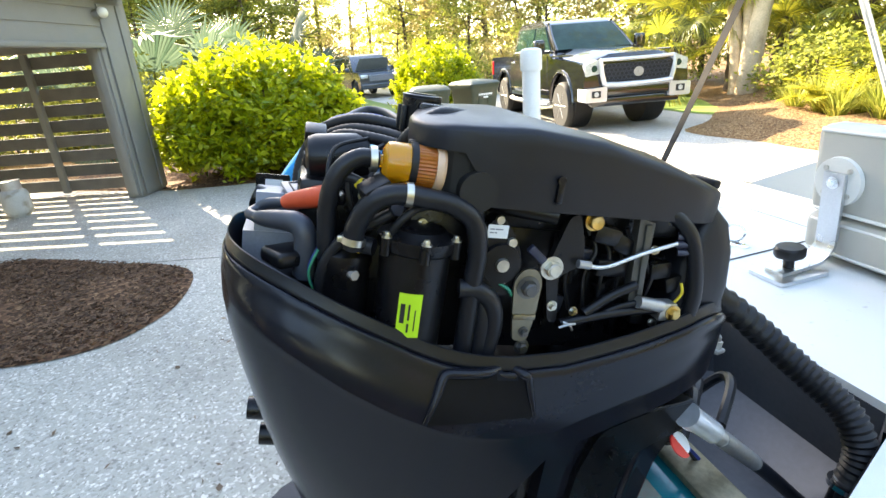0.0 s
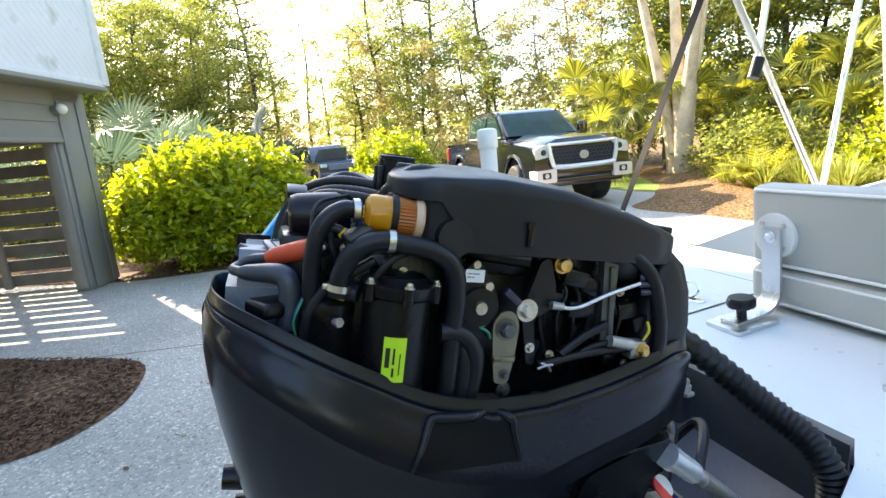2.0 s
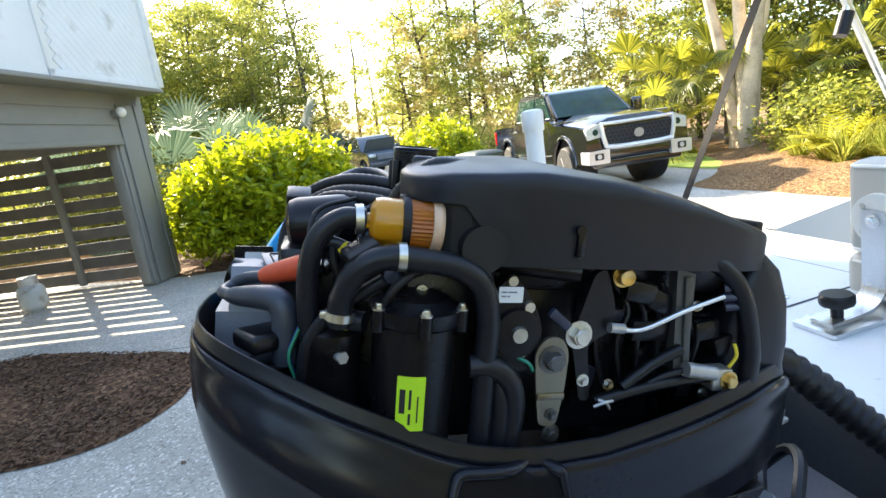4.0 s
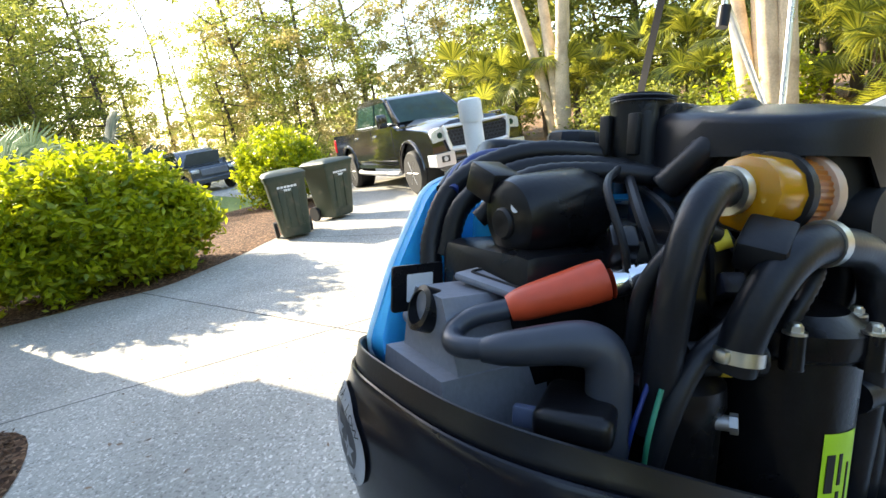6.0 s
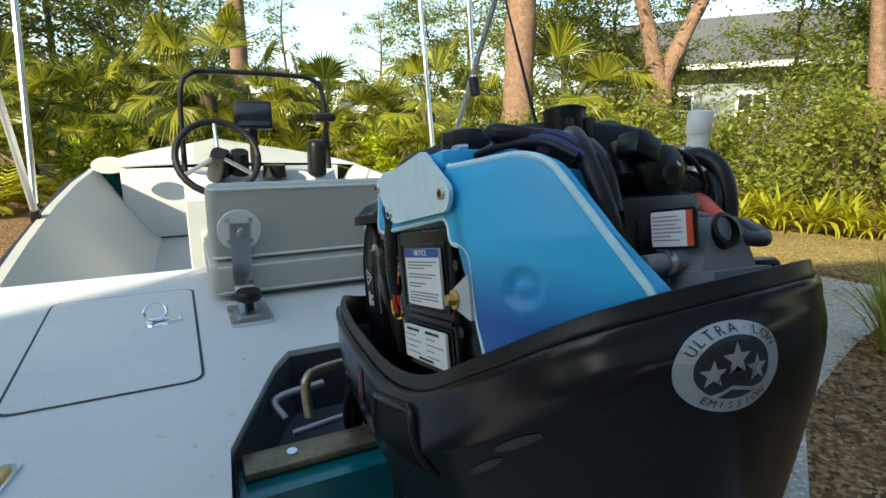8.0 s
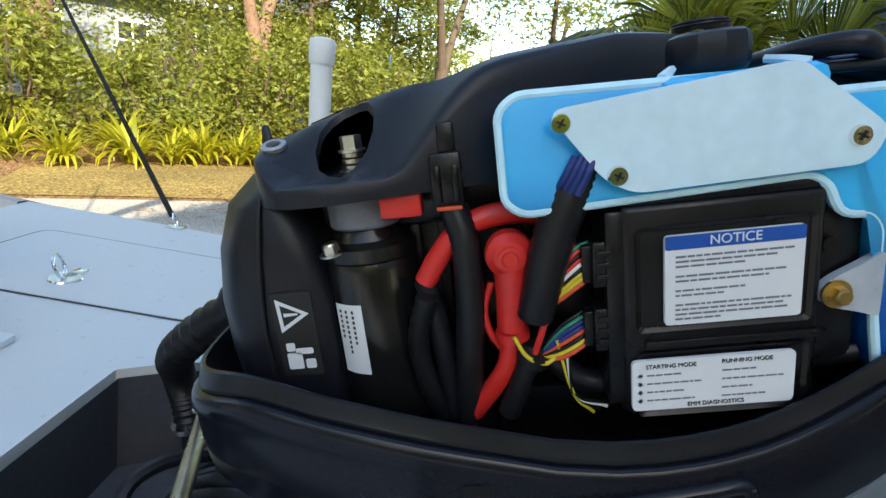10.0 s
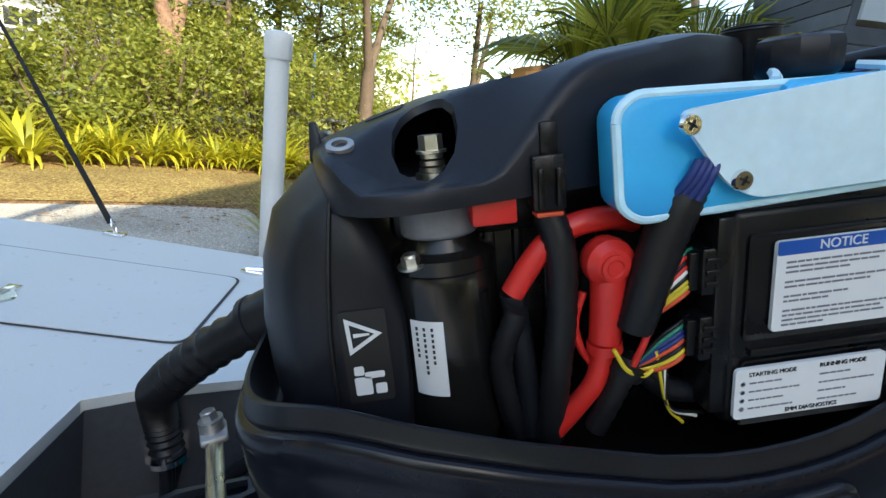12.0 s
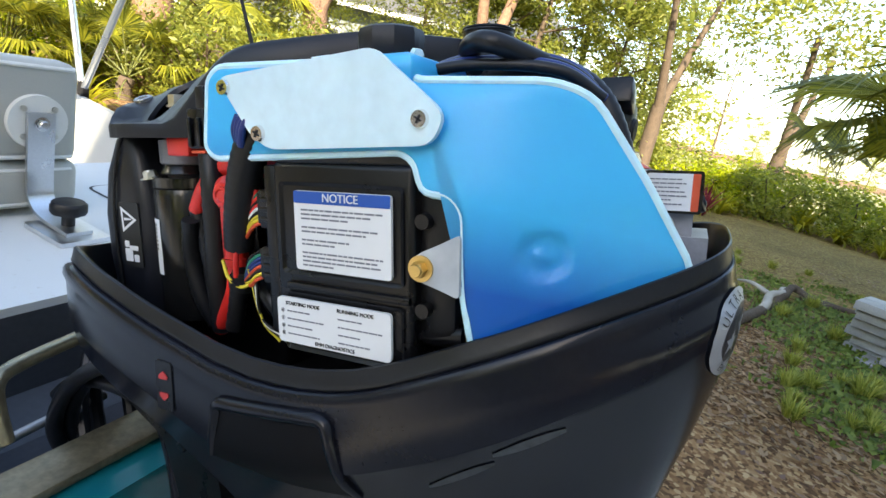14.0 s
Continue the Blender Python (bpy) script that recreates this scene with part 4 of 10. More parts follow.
# ---- outboard motor: its own frame, trimmed up so that the nose dips 12.5 degrees ----
MOTOR = Matrix.Translation((0.04, 0, 1.2)) @ pose(0, 0, 0, -12.5, 0, 0)
motor = thing("outboard_motor", MOTOR, "black outboard motor with its top cowl removed, engine showing", "outboard motor")


def plan(a, grow=0.0):
    """Outline of the lower cowl seen from above, by angle (0 to starboard, 90 ahead)."""
    c, s = math.cos(a), math.sin(a)
    n = (3.0 if c > 0 else 3.75) if s >= 0 else (3.3 if c > 0 else 2.6)
    x = math.copysign(abs(c) ** (2 / n), c) * ((0.176 if c > 0 else 0.1895) + grow) - 0.009
    w = abs(s) ** (2 / n)
    if s >= 0:
        return x, 0.03 + w * (0.298 + grow)
    return x, 0.03 - w * (0.389 + 0.45 * grow)


LIP = [(0.4, 0.01), (0.33, 0.03), (0.25, 0.05), (0.18, 0.034), (0.1, 0.0105), (0.0, -0.013), (-0.1, -0.0085), (-0.2, 0.0273), (-0.3, 0.067), (-0.4, 0.0966), (-0.5, 0.125)]


def lip_z(y):
    """Height of the cowl's rim along its length."""
    y = max(-0.39, min(0.329, y))
    for k in range(1, len(LIP) - 2):
        (y0, z0), (y1, z1), (y2, z2), (y3, z3) = LIP[k - 1:k + 3]
        if y >= y2:
            f = (y1 - y) / (y1 - y2)
            m1, m2 = (z2 - z0) / (y0 - y2) * (y1 - y2), (z3 - z1) / (y1 - y3) * (y1 - y2)
            return (2 * f ** 3 - 3 * f * f + 1) * z1 + (f ** 3 - 2 * f * f + f) * m1 + (3 * f * f - 2 * f ** 3) * z2 + (f ** 3 - f * f) * m2
    return z2


NA = 120
ANG = [2 * math.pi * i / NA for i in range(NA)]


def cowl_ring(shrink, dz, depth=0.0):
    ring = []
    for a in ANG:
        x, y = plan(a, shrink)
        z0 = lip_z(y)
        ring.append(Vector((x, y, z0 + dz + 0.03 * x)))
    return ring


def bottom_z(y):
    """Lower edge of the cowl: short at the nose, long at the stern."""
    t = [(0.33, -0.035), (0.22, -0.068), (0.12, -0.1), (0.04, -0.135), (-0.02, -0.2), (-0.08, -0.36), (-0.5, -0.42)]
    for (y0, z0), (y1, z1) in zip(t, t[1:]):
        if y >= y1:
            return z0 + (z1 - z0) * (y0 - y) / (y0 - y1)
    return t[-1][1]


M_RIM = mat("cowl_rim_satin", (0.008, 0.009, 0.012), 0.34, spec=0.32, var=0.2, scale=20, fine=300, bump=0.05)
rings = [cowl_ring(-0.02, -0.05), cowl_ring(-0.0135, -0.006), cowl_ring(-0.0125, -0.001), cowl_ring(-0.0105, 0.0), cowl_ring(-0.0085, -0.0008), cowl_ring(-0.006, -0.0105), cowl_ring(-0.005, -0.0128), cowl_ring(-0.005, -0.0148), cowl_ring(-0.006, -0.0165)]
bm = B()
loft(bm, rings, cap0=False, cap1=False)
rings = [cowl_ring(-0.006, -0.0163), cowl_ring(-0.002, -0.0162), cowl_ring(0.0, -0.0172), cowl_ring(0.0018, -0.02), cowl_ring(0.0028, -0.026)]
CREASE = ((-0.42, 0.055), (-0.335, 0.018), (-0.274, -0.015), (-0.228, -0.042), (-0.179, -0.066), (-0.124, -0.087), (-0.05, -0.104), (0.05, -0.104), (0.15, -0.085), (0.34, -0.02))
STERN = ((-0.42, 0.6), (-0.3, 0.7), (-0.2, 0.82), (-0.15, 0.87), (-0.1, 0.915), (-0.05, 0.957), (0.0, 0.99), (0.06, 1.0))
FALL_S = ((0.0, 1.13), (0.006, 1.115), (0.05, 1.06), (0.1, 1.0), (0.15, 0.95), (0.25, 0.84), (0.45, 0.68))
FALL_P = ((0.0, 1.045), (0.006, 1.025), (0.05, 0.9), (0.1, 0.8), (0.15, 0.74), (0.25, 0.67), (0.45, 0.6))


def along(table, v):
    """Straight lines between the pairs of a table."""
    return float(np.interp(v, [p[0] for p in table], [p[1] for p in table]))


for part_, f in [(0, 0.2), (0, 0.4), (0, 0.6), (0, 0.8), (0, 0.93), (0, 0.985), (0, 1.0), (1, 0.012), (1, 0.04), (1, 0.12), (1, 0.25), (1, 0.4), (1, 0.55), (1, 0.75), (1, 1.0)]:
    ring = []
    for a in ANG:
        x, y = plan(a)
        zt, zb = lip_z(y) + 0.03 * x - 0.026, bottom_z(y)
        zc = min(zt - 0.015, max(along(CREASE, y), zb + 0.35 * (zt - zb)))
        k = max(0.0, min(1.0, (0.06 - y) / 0.2))
        k = k * k * (3 - 2 * k)
        # fuller to starboard, and straighter towards the nose
        w = max(0.0, min(1.0, 0.5 + x / 0.16))
        if part_ == 0:
            z, q = zt + (zc - zt) * f, math.sin(f * math.pi / 2)
            gx = 1.015 + q * (along(FALL_P, 0) * (1 - w) + along(FALL_S, 0) * w - 1.015)
        else:
            z = zc + (zb - zc) * f
            gx = along(FALL_P, zc - z) * (1 - w) + along(FALL_S, zc - z) * w
        gy = 1 + (along(STERN, z) - 1 + 0.03 * (1 - w) * (min(1.0, 2 * f) if part_ == 0 else 1.0)) * (0.1 + 0.9 * k)
        ring.append(Vector((x * (1 + (gx - 1) * (0.25 + 0.75 * k)), y * gy, z)))
    rings.append(ring)
body = B()
loft(body, rings, cap0=False, cap1=False)
cowl = part("lower_cowl", body, M_COWL, motor, "glossy black lower cowl", smooth=26)
part("cowl_rim", bm, M_RIM, cowl, "satin black folded rim", smooth=24)
# pan closing the cowl below; near-black colour stands in for its shade
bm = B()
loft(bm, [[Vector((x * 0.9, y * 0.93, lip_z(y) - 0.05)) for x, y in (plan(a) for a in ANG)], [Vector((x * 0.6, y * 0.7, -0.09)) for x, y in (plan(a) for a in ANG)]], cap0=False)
part("cowl_pan", bm, M_DARK, motor, "pan inside the cowl, its deep shade put into the colour", smooth=0)

# flywheel cover: domed top, sloping to the nose, with a round recess
COVER = [(-0.095, 0.236), (-0.143, 0.212), (-0.158, 0.175), (-0.146, 0.12), (-0.128, 0.05), (-0.1, -0.015), (-0.055, -0.085), (0.0, -0.14), (0.06, -0.166), (0.112, -0.158), (0.136, -0.12),
         (0.14, -0.04), (0.14, 0.06), (0.138, 0.14), (0.13, 0.2), (0.095, 0.236), (0.0, 0.247)]
_cp = wavy(COVER, 8, 0.0)
_ca = sorted((math.atan2(y - 0.054, x - 0.003) % (2 * math.pi), math.hypot(x - 0.003, y - 0.054)) for x, y in _cp)


def cover_plan(a, g=0.0):
    """Outline of the flywheel cover by angle round the flywheel."""
    a %= 2 * math.pi
    p, q = _ca[-1], _ca[0]
    lo = (p[0] - 2 * math.pi, p[1])
    for hi in _ca + [(q[0] + 2 * math.pi, q[1])]:
        if a <= hi[0]:
            break
        lo = hi
    r = lo[1] + (hi[1] - lo[1]) * (a - lo[0]) / max(1e-9, hi[0] - lo[0]) + g
    return 0.003 + r * math.cos(a), 0.054 + r * math.sin(a)


def cover_top(x, y):
    t = [(-0.17, 0.238), (-0.13, 0.249), (-0.05, 0.256), (0.04, 0.251), (0.136, 0.231), (0.205, 0.211), (0.25, 0.197)]
    y = max(-0.17, min(0.25, y))
    for (y0, z0), (y1, z1) in zip(t, t[1:]):
        if y <= y1:
            z = z0 + (z1 - z0) * (y - y0) / (y1 - y0)
            break
    k = max(0.0, min(1.0, (y - 0.05) / 0.08, (0.232 - y) / 0.045))
    return max(0.171, z - 0.75 * x * x - 0.85 * k * k * (3 - 2 * k) * max(0.0, -x - 0.088))


def cover_low(x, y):
    """Lower edge: even along port, climbing aft of the filter on starboard."""
    if x > 0.05 and y < -0.085:
        return 0.16 + 0.05 * min(1, (-0.085 - y) / 0.03)
    return 0.157


CA = [2 * math.pi * i / 96 for i in range(96)]
FC = Vector((0.003, 0.054))
bm = B()
rings = []
for g, f in ((-0.004, 0.0), (0.0, 0.0), (0.0, 0.35), (0.0, 0.8), (-0.0012, 0.93), (-0.005, 0.985), (-0.012, 0.997), (-0.028, 1.0)):
    r = []
    for a in CA:
        x, y = cover_plan(a, g)
        zt, zl = cover_top(x, y), cover_low(x, y)
        r.append(Vector((x, y, zl + (zt - zl) * f)))
    rings.append(r)
for t in (0.3, 0.6, 0.85, 1.0):
    r = []
    for a in CA:
        x0, y0 = cover_plan(a, -0.028)
        d = Vector((x0, y0)) - FC
        ang = math.atan2(d.y, d.x)
        x1, y1 = FC.x + 0.103 * math.cos(ang), FC.y + 0.103 * math.sin(ang)
        x, y = x0 + (x1 - x0) * t, y0 + (y1 - y0) * t
        r.append(Vector((x, y, cover_top(x, y))))
    rings.append(r)
base = rings[-1]
RIM = 0.226
for rad, z in ((0.099, None), (0.094, RIM), (0.088, RIM - 0.004)):
    r = []
    for p in base:
        d = (Vector((p.x, p.y)) - FC).normalized()
        q = FC + d * rad
        r.append(Vector((q.x, q.y, p.z - 0.003 if z is None else z)))
    rings.append(r)
loft(bm, rings, cap0=False, cap1=False)


def punch(bm, poly, zmin, deep):
    """Cuts an opening with this convex outline (seen from above) and gives it walls."""
    n = len(poly)
    cx, cy = sum(p[0] for p in poly) / n, sum(p[1] for p in poly) / n
    rad = max(math.hypot(p[0] - cx, p[1] - cy) for p in poly) + 0.004

    def near():
        fs = [f for f in bm.faces if f.calc_center_median().z > zmin - 0.03 and any(math.hypot(v.co.x - cx, v.co.y - cy) < rad + 0.03 for v in f.verts)]
        return fs + list({e for f in fs for e in f.edges}) + list({v for f in fs for v in f.verts})
    for i in range(n):
        (x0, y0), (x1, y1) = poly[i - 1], poly[i]
        bmesh.ops.bisect_plane(bm, geom=near(), plane_co=(x0, y0, 0), plane_no=(y1 - y0, x0 - x1, 0), dist=1e-6)
    bmesh.ops.bisect_plane(bm, geom=near(), plane_co=(0, 0, zmin), plane_no=(0, 0, 1), dist=1e-6)
    sg = 1 if sum(poly[i - 1][0] * poly[i][1] - poly[i][0] * poly[i - 1][1] for i in range(n)) > 0 else -1
    gone = []
    for f in bm.faces:
        c = f.calc_center_median()
        if c.z > zmin and all(sg * ((poly[i][0] - poly[i - 1][0]) * (c.y - poly[i - 1][1]) - (poly[i][1] - poly[i - 1][1]) * (c.x - poly[i - 1][0])) > 0 for i in range(n)):
            gone.append(f)
    rim = {e for f in gone for e in f.edges if any(g not in gone for g in e.link_faces)}
    bmesh.ops.delete(bm, geom=gone, context="FACES")
    rim = [e for e in rim if e.is_valid]
    r = bmesh.ops.extrude_edge_only(bm, edges=rim)
    for v in r["geom"]:
        if isinstance(v, bmesh.types.BMVert):
            v.co += Vector(((cx - v.co.x) * 0.06, (cy - v.co.y) * 0.06, -deep))


punch(bm, [(-0.078, 0.153), (-0.083, 0.143), (-0.095, 0.137), (-0.11, 0.137), (-0.123, 0.142), (-0.131, 0.151), (-0.134, 0.161), (-0.131, 0.171), (-0.123, 0.179), (-0.11, 0.183), (-0.097, 0.181), (-0.085, 0.174), (-0.079, 0.164)], 0.158, 0.006)
cover = part("flywheel_cover", bm, M_COVER, motor, "satin black flywheel cover with a round recess", smooth=40)
# inner side of the cover, painted near-black as the shade under it
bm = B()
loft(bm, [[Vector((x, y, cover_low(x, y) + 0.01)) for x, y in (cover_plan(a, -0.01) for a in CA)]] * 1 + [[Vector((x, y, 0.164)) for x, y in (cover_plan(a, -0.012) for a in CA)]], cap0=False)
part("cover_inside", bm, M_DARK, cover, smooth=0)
# flywheel
M_FLY = mat("flywheel_steel", (0.05, 0.048, 0.035), 0.35, 0.6, var=0.2, scale=18, bump=0.05)
bm = B()
lathe(bm, [(0.0, 0.2215), (0.03, 0.2215), (0.032, 0.2195), (0.084, 0.2185), (0.0875, 0.2225), (0.0885, 0.2225), (0.0885, 0.205)], Matrix.Translation((FC.x, FC.y, 0)), 64)
fly = part("flywheel", bm, M_FLY, motor, "dark steel flywheel")
bm = B()
c = Vector((FC.x, FC.y, 0.2216))
cyl(bm, c, c + Vector((0, 0, 0.004)), 0.0235, 0.0235, 28, 0.001)
cyl(bm, c + Vector((0, 0, 0.004)), c + Vector((0, 0, 0.0165)), 0.0195, 0.019, 6, 0.001)
lathe(bm, [(0.0165, 0), (0.0165, 0.004), (0.0105, 0.004), (0.0095, 0.001), (0, 0.001)], Matrix.Translation(c + Vector((0, 0, 0.0165))), 24)
part("flywheel_nut", bm, M_BRONZE, fly, "bronze-coloured hex nut")
for a in (35, 155, 275):
    bm = B()
    q = c + Vector((0.047 * math.cos(radians(a)), 0.047 * math.sin(radians(a)), -0.002))
    box(bm, q + Vector((0, 0, 0.005)), (0.018, 0.018, 0.01), 0.002, rot=(0, 0, a))
    cyl(bm, q + Vector((0, 0, 0.01)), q + Vector((0, 0, 0.013)), 0.006, 0.006, 12)
    part("puller_boss", bm, M_BLACK, fly)
for a in (95, 215, 335):
    bm = B()
    pts = []
    for s in range(9):
        b = radians(a - 16 + 4 * s)
        pts.append((FC.x + 0.064 * math.cos(b), FC.y + 0.064 * math.sin(b)))
    for s in range(9):
        b = radians(a + 16 - 4 * s)
        pts.append((FC.x + 0.055 * math.cos(b), FC.y + 0.055 * math.sin(b)))
    prism(bm, pts, "z", 0.2188, 0.2196)
    part("flywheel_slot", bm, M_DARK, fly, smooth=0)

# blue oil tank: one moulded outline with a clear upper arm and a large aft body
M_TANK = bpy.data.materials.new("oil_tank")
M_TANK.use_nodes = True


def tank_nodes(m):
    """Milky plastic, filled with blue oil up to a level; paler above it."""
    nt = m.node_tree
    N, L = nt.nodes, nt.links
    bs = N["Principled BSDF"]
    tc = N.new("ShaderNodeTexCoord")
    sp = N.new("ShaderNodeSeparateXYZ")
    L.new(tc.outputs["Object"], sp.inputs[0])
    # the oil stands level in the world, so the line leans by the trim angle
    ma = N.new("ShaderNodeMath")
    ma.operation = "MULTIPLY_ADD"
    ma.inputs[1].default_value = -0.2217
    L.new(sp.outputs["Y"], ma.inputs[0])
    L.new(sp.outputs["Z"], ma.inputs[2])
    nz = N.new("ShaderNodeTexNoise")
    nz.inputs["Scale"].default_value = 25
    L.new(tc.outputs["Object"], nz.inputs["Vector"])
    mb = N.new("ShaderNodeMath")
    mb.operation = "MULTIPLY_ADD"
    mb.inputs[1].default_value = 0.012
    L.new(nz.outputs["Fac"], mb.inputs[0])
    L.new(ma.outputs[0], mb.inputs[2])
    mr = N.new("ShaderNodeMapRange")
    mr.inputs["From Min"].default_value, mr.inputs["From Max"].default_value = 0.105, 0.165
    L.new(mb.outputs[0], mr.inputs["Value"])
    mx = N.new("ShaderNodeMix")
    mx.data_type = "RGBA"
    L.new(mr.outputs[0], mx.inputs["Factor"])
    mx.inputs["A"].default_value, mx.inputs["B"].default_value = (0.0, 0.1, 0.42, 1), (0.03, 0.45, 0.82, 1)
    L.new(mx.outputs["Result"], bs.inputs["Base Color"])
    bs.inputs["Roughness"].default_value = 0.36
    bs.inputs["Subsurface Weight"].default_value = 0.35
    bs.inputs["Subsurface Radius"].default_value = (0.005, 0.012, 0.02)
    bs.inputs["Subsurface Scale"].default_value = 0.6
    n2 = N.new("ShaderNodeTexNoise")
    n2.inputs["Scale"].default_value = 420
    L.new(tc.outputs["Object"], n2.inputs["Vector"])
    bp = N.new("ShaderNodeBump")
    bp.inputs["Strength"].default_value, bp.inputs["Distance"].default_value = 0.12, 0.0008
    L.new(n2.outputs["Fac"], bp.inputs["Height"])
    L.new(bp.outputs[0], bs.inputs["Normal"])


tank_nodes(M_TANK)
M_BEAD = mat("milky_edge", (0.55, 0.8, 0.92), 0.4, var=0.1, scale=30, bump=0.05, sss=0.3)
M_MILK = mat("milky_plastic", (0.62, 0.8, 0.88), 0.38, var=0.08, scale=20, bump=0.05, sss=0.3)
TO = [(0.05, 0.205), (0.038, 0.215), (-0.126, 0.211), (-0.142, 0.203), (-0.15, 0.196), (-0.238, 0.194), (-0.262, 0.184), (-0.298, 0.128), (-0.33, 0.068), (-0.315, 0.046), (-0.196, -0.004),
      (-0.186, 0.052), (-0.184, 0.108), (-0.176, 0.118), (-0.157, 0.12), (-0.15, 0.14), (-0.14, 0.146), (0.038, 0.139), (0.05, 0.148)]
TOR = rounded(TO, 0.014, 3)


def tank_x(y, z, side):
    """Outer skin follows the cowl's curve; the aft body is deeper than the upper arm."""
    out = -0.172 + 1.2 * max(0, -0.16 - y) ** 1.55 + 0.12 * max(0, z - 0.12)
    return out if side == 0 else out + (0.035 if y > -0.14 else max(0.016, 0.088 - 0.55 * max(0, z - 0.06) - 0.5 * max(0, -0.215 - y)))


def scaled(pts, s):
    cy = -0.12
    n = len(pts)
    out = []
    for i, p in enumerate(pts):
        a, b = Vector(pts[i - 1]), Vector(pts[(i + 1) % n])
        t = (b - a).normalized()
        nr = Vector((-t.y, t.x)) * -1
        out.append((p[0] - nr.x * s, p[1] - nr.y * s))
    return out


area = sum(TOR[i - 1][0] * TOR[i][1] - TOR[i][0] * TOR[i - 1][1] for i in range(len(TOR)))
sg = 1 if area < 0 else -1
bm = B()
inner = scaled(TOR, -0.002)
if abs(sum(inner[i - 1][0] * inner[i][1] - inner[i][0] * inner[i - 1][1] for i in range(len(inner)))) > abs(area):
    sg = -1
else:
    sg = 1
prof = [(0.0045, 0.0), (0.0026, 0.0008), (0.0012, 0.0024), (0.0003, 0.005), (0.0, 0.009), (0.0, 0.5), (0.001, 0.95), (0.003, 1.0)]
rings = []
for ins, f in prof:
    r = []
    for (y, z) in scaled(TOR, -sg * ins):
        x0, x1 = tank_x(y, z, 0), tank_x(y, z, 1)
        r.append(Vector((x0 + (x1 - x0) * f if f > 0.02 else x0 + f, y, z)))
    rings.append(r)
loft(bm, rings, cap0=False)
# outer skin: fine enough to follow the curve, with a round dimple pressed into it
edge = [v for v in bm.verts][:len(rings[0])]
for v in edge:
    v.co.x = -0.17
skin = bm.faces.new(edge[::-1])
new_faces = bmesh.ops.triangulate(bm, faces=[skin])["faces"]
for step in (0.09, 0.045, 0.022, 0.011, 0.006):
    rim = {e for f in new_faces for e in f.edges}
    es = [e for e in rim if e.calc_length() > step and all(f in new_faces for f in e.link_faces)]
    if not es:
        continue
    keep = set(bm.faces) - set(new_faces)
    bmesh.ops.subdivide_edges(bm, edges=es, cuts=1)
    bmesh.ops.triangulate(bm, faces=[f for f in bm.faces if f not in keep])
    new_faces = [f for f in bm.faces if f not in keep]
    bmesh.ops.beautify_fill(bm, faces=new_faces, edges=[e for e in {e for f in new_faces for e in f.edges} if all(f not in keep for f in e.link_faces)])
    new_faces = [f for f in bm.faces if f not in keep]
for v in {v for f in new_faces for v in f.verts}:
    r = math.hypot(v.co.y + 0.238, v.co.z - 0.08)
    dip = 0.005 * min(1, max(0, (0.0185 - r) / 0.006)) - 0.003 * min(1, max(0, (0.007 - r) / 0.004))
    v.co.x = tank_x(v.co.y, v.co.z, 0) + dip
tank = part("oil_tank", bm, M_TANK, motor, "translucent tank filled with blue oil", smooth=40)
# milky moulding bead round the tank's outer edge
bm = B()
bead = [Vector((tank_x(y, z, 0) + 0.0032, y, z)) for y, z in scaled(TOR, -sg * 0.0012)]
tube(bm, bead + [bead[0]], 0.0034, 8, 1, cap=False)
part("tank_bead", bm, M_BEAD, tank, "milky moulded edge")
bm = B()
PL = rounded([(0.021, 0.203), (-0.125, 0.216), (-0.138, 0.205), (-0.178, 0.172), (-0.168, 0.152), (-0.03, 0.148), (-0.012, 0.158)], 0.012, 4)
prism(bm, PL, "x", -0.1765, -0.172, 0.001, 1)
plate = part("tank_plate", bm, M_MILK, tank, "milky white plastic plate with three screws")
M_SCREW = M_CHROME
for y, z in ((0.013, 0.195), (-0.02, 0.160), (-0.16, 0.169)):
    q = Vector((-0.1765, y, z))
    bm = B()
    cyl(bm, q, q + Vector((-0.0028, 0, 0)), 0.0066, 0.0056, 18, 0.0012)
    part("screw", bm, M_SCREW, plate, "cross-head screw")
    bm = B()
    for r in (30, 120):
        box(bm, (-0.1795, y, z), (0.0012, 0.006, 0.0013), rot=(r, 0, 0))
    part("cross_slot", bm, M_DARK, plate, smooth=0)
M_ALLOYB = mat("cast_bracket", (0.42, 0.45, 0.48), 0.45, var=0.12, scale=40, bump=0.1)
bm = B()
prism(bm, rounded([(-0.149, 0.073), (-0.157, 0.079), (-0.172, 0.086), (-0.187, 0.094), (-0.187, 0.049), (-0.172, 0.054), (-0.157, 0.058), (-0.149, 0.063)], 0.004), "x", -0.171, -0.164, 0.0015)
brk = part("tank_bracket", bm, M_GREY, motor, "pale cast bracket")
brk.data.materials[0] = M_ALLOYB
bm = B()
bolt(bm, (-0.171, -0.158, 0.068), (-1, 0, 0), 0.0062, 0.007)
cyl(bm, (-0.1708, -0.158, 0.068), (-0.173, -0.158, 0.068), 0.0095, 0.0095, 24, 0.001)
part("bracket_bolt", bm, M_BRASS, brk, "brass-coloured bolt")
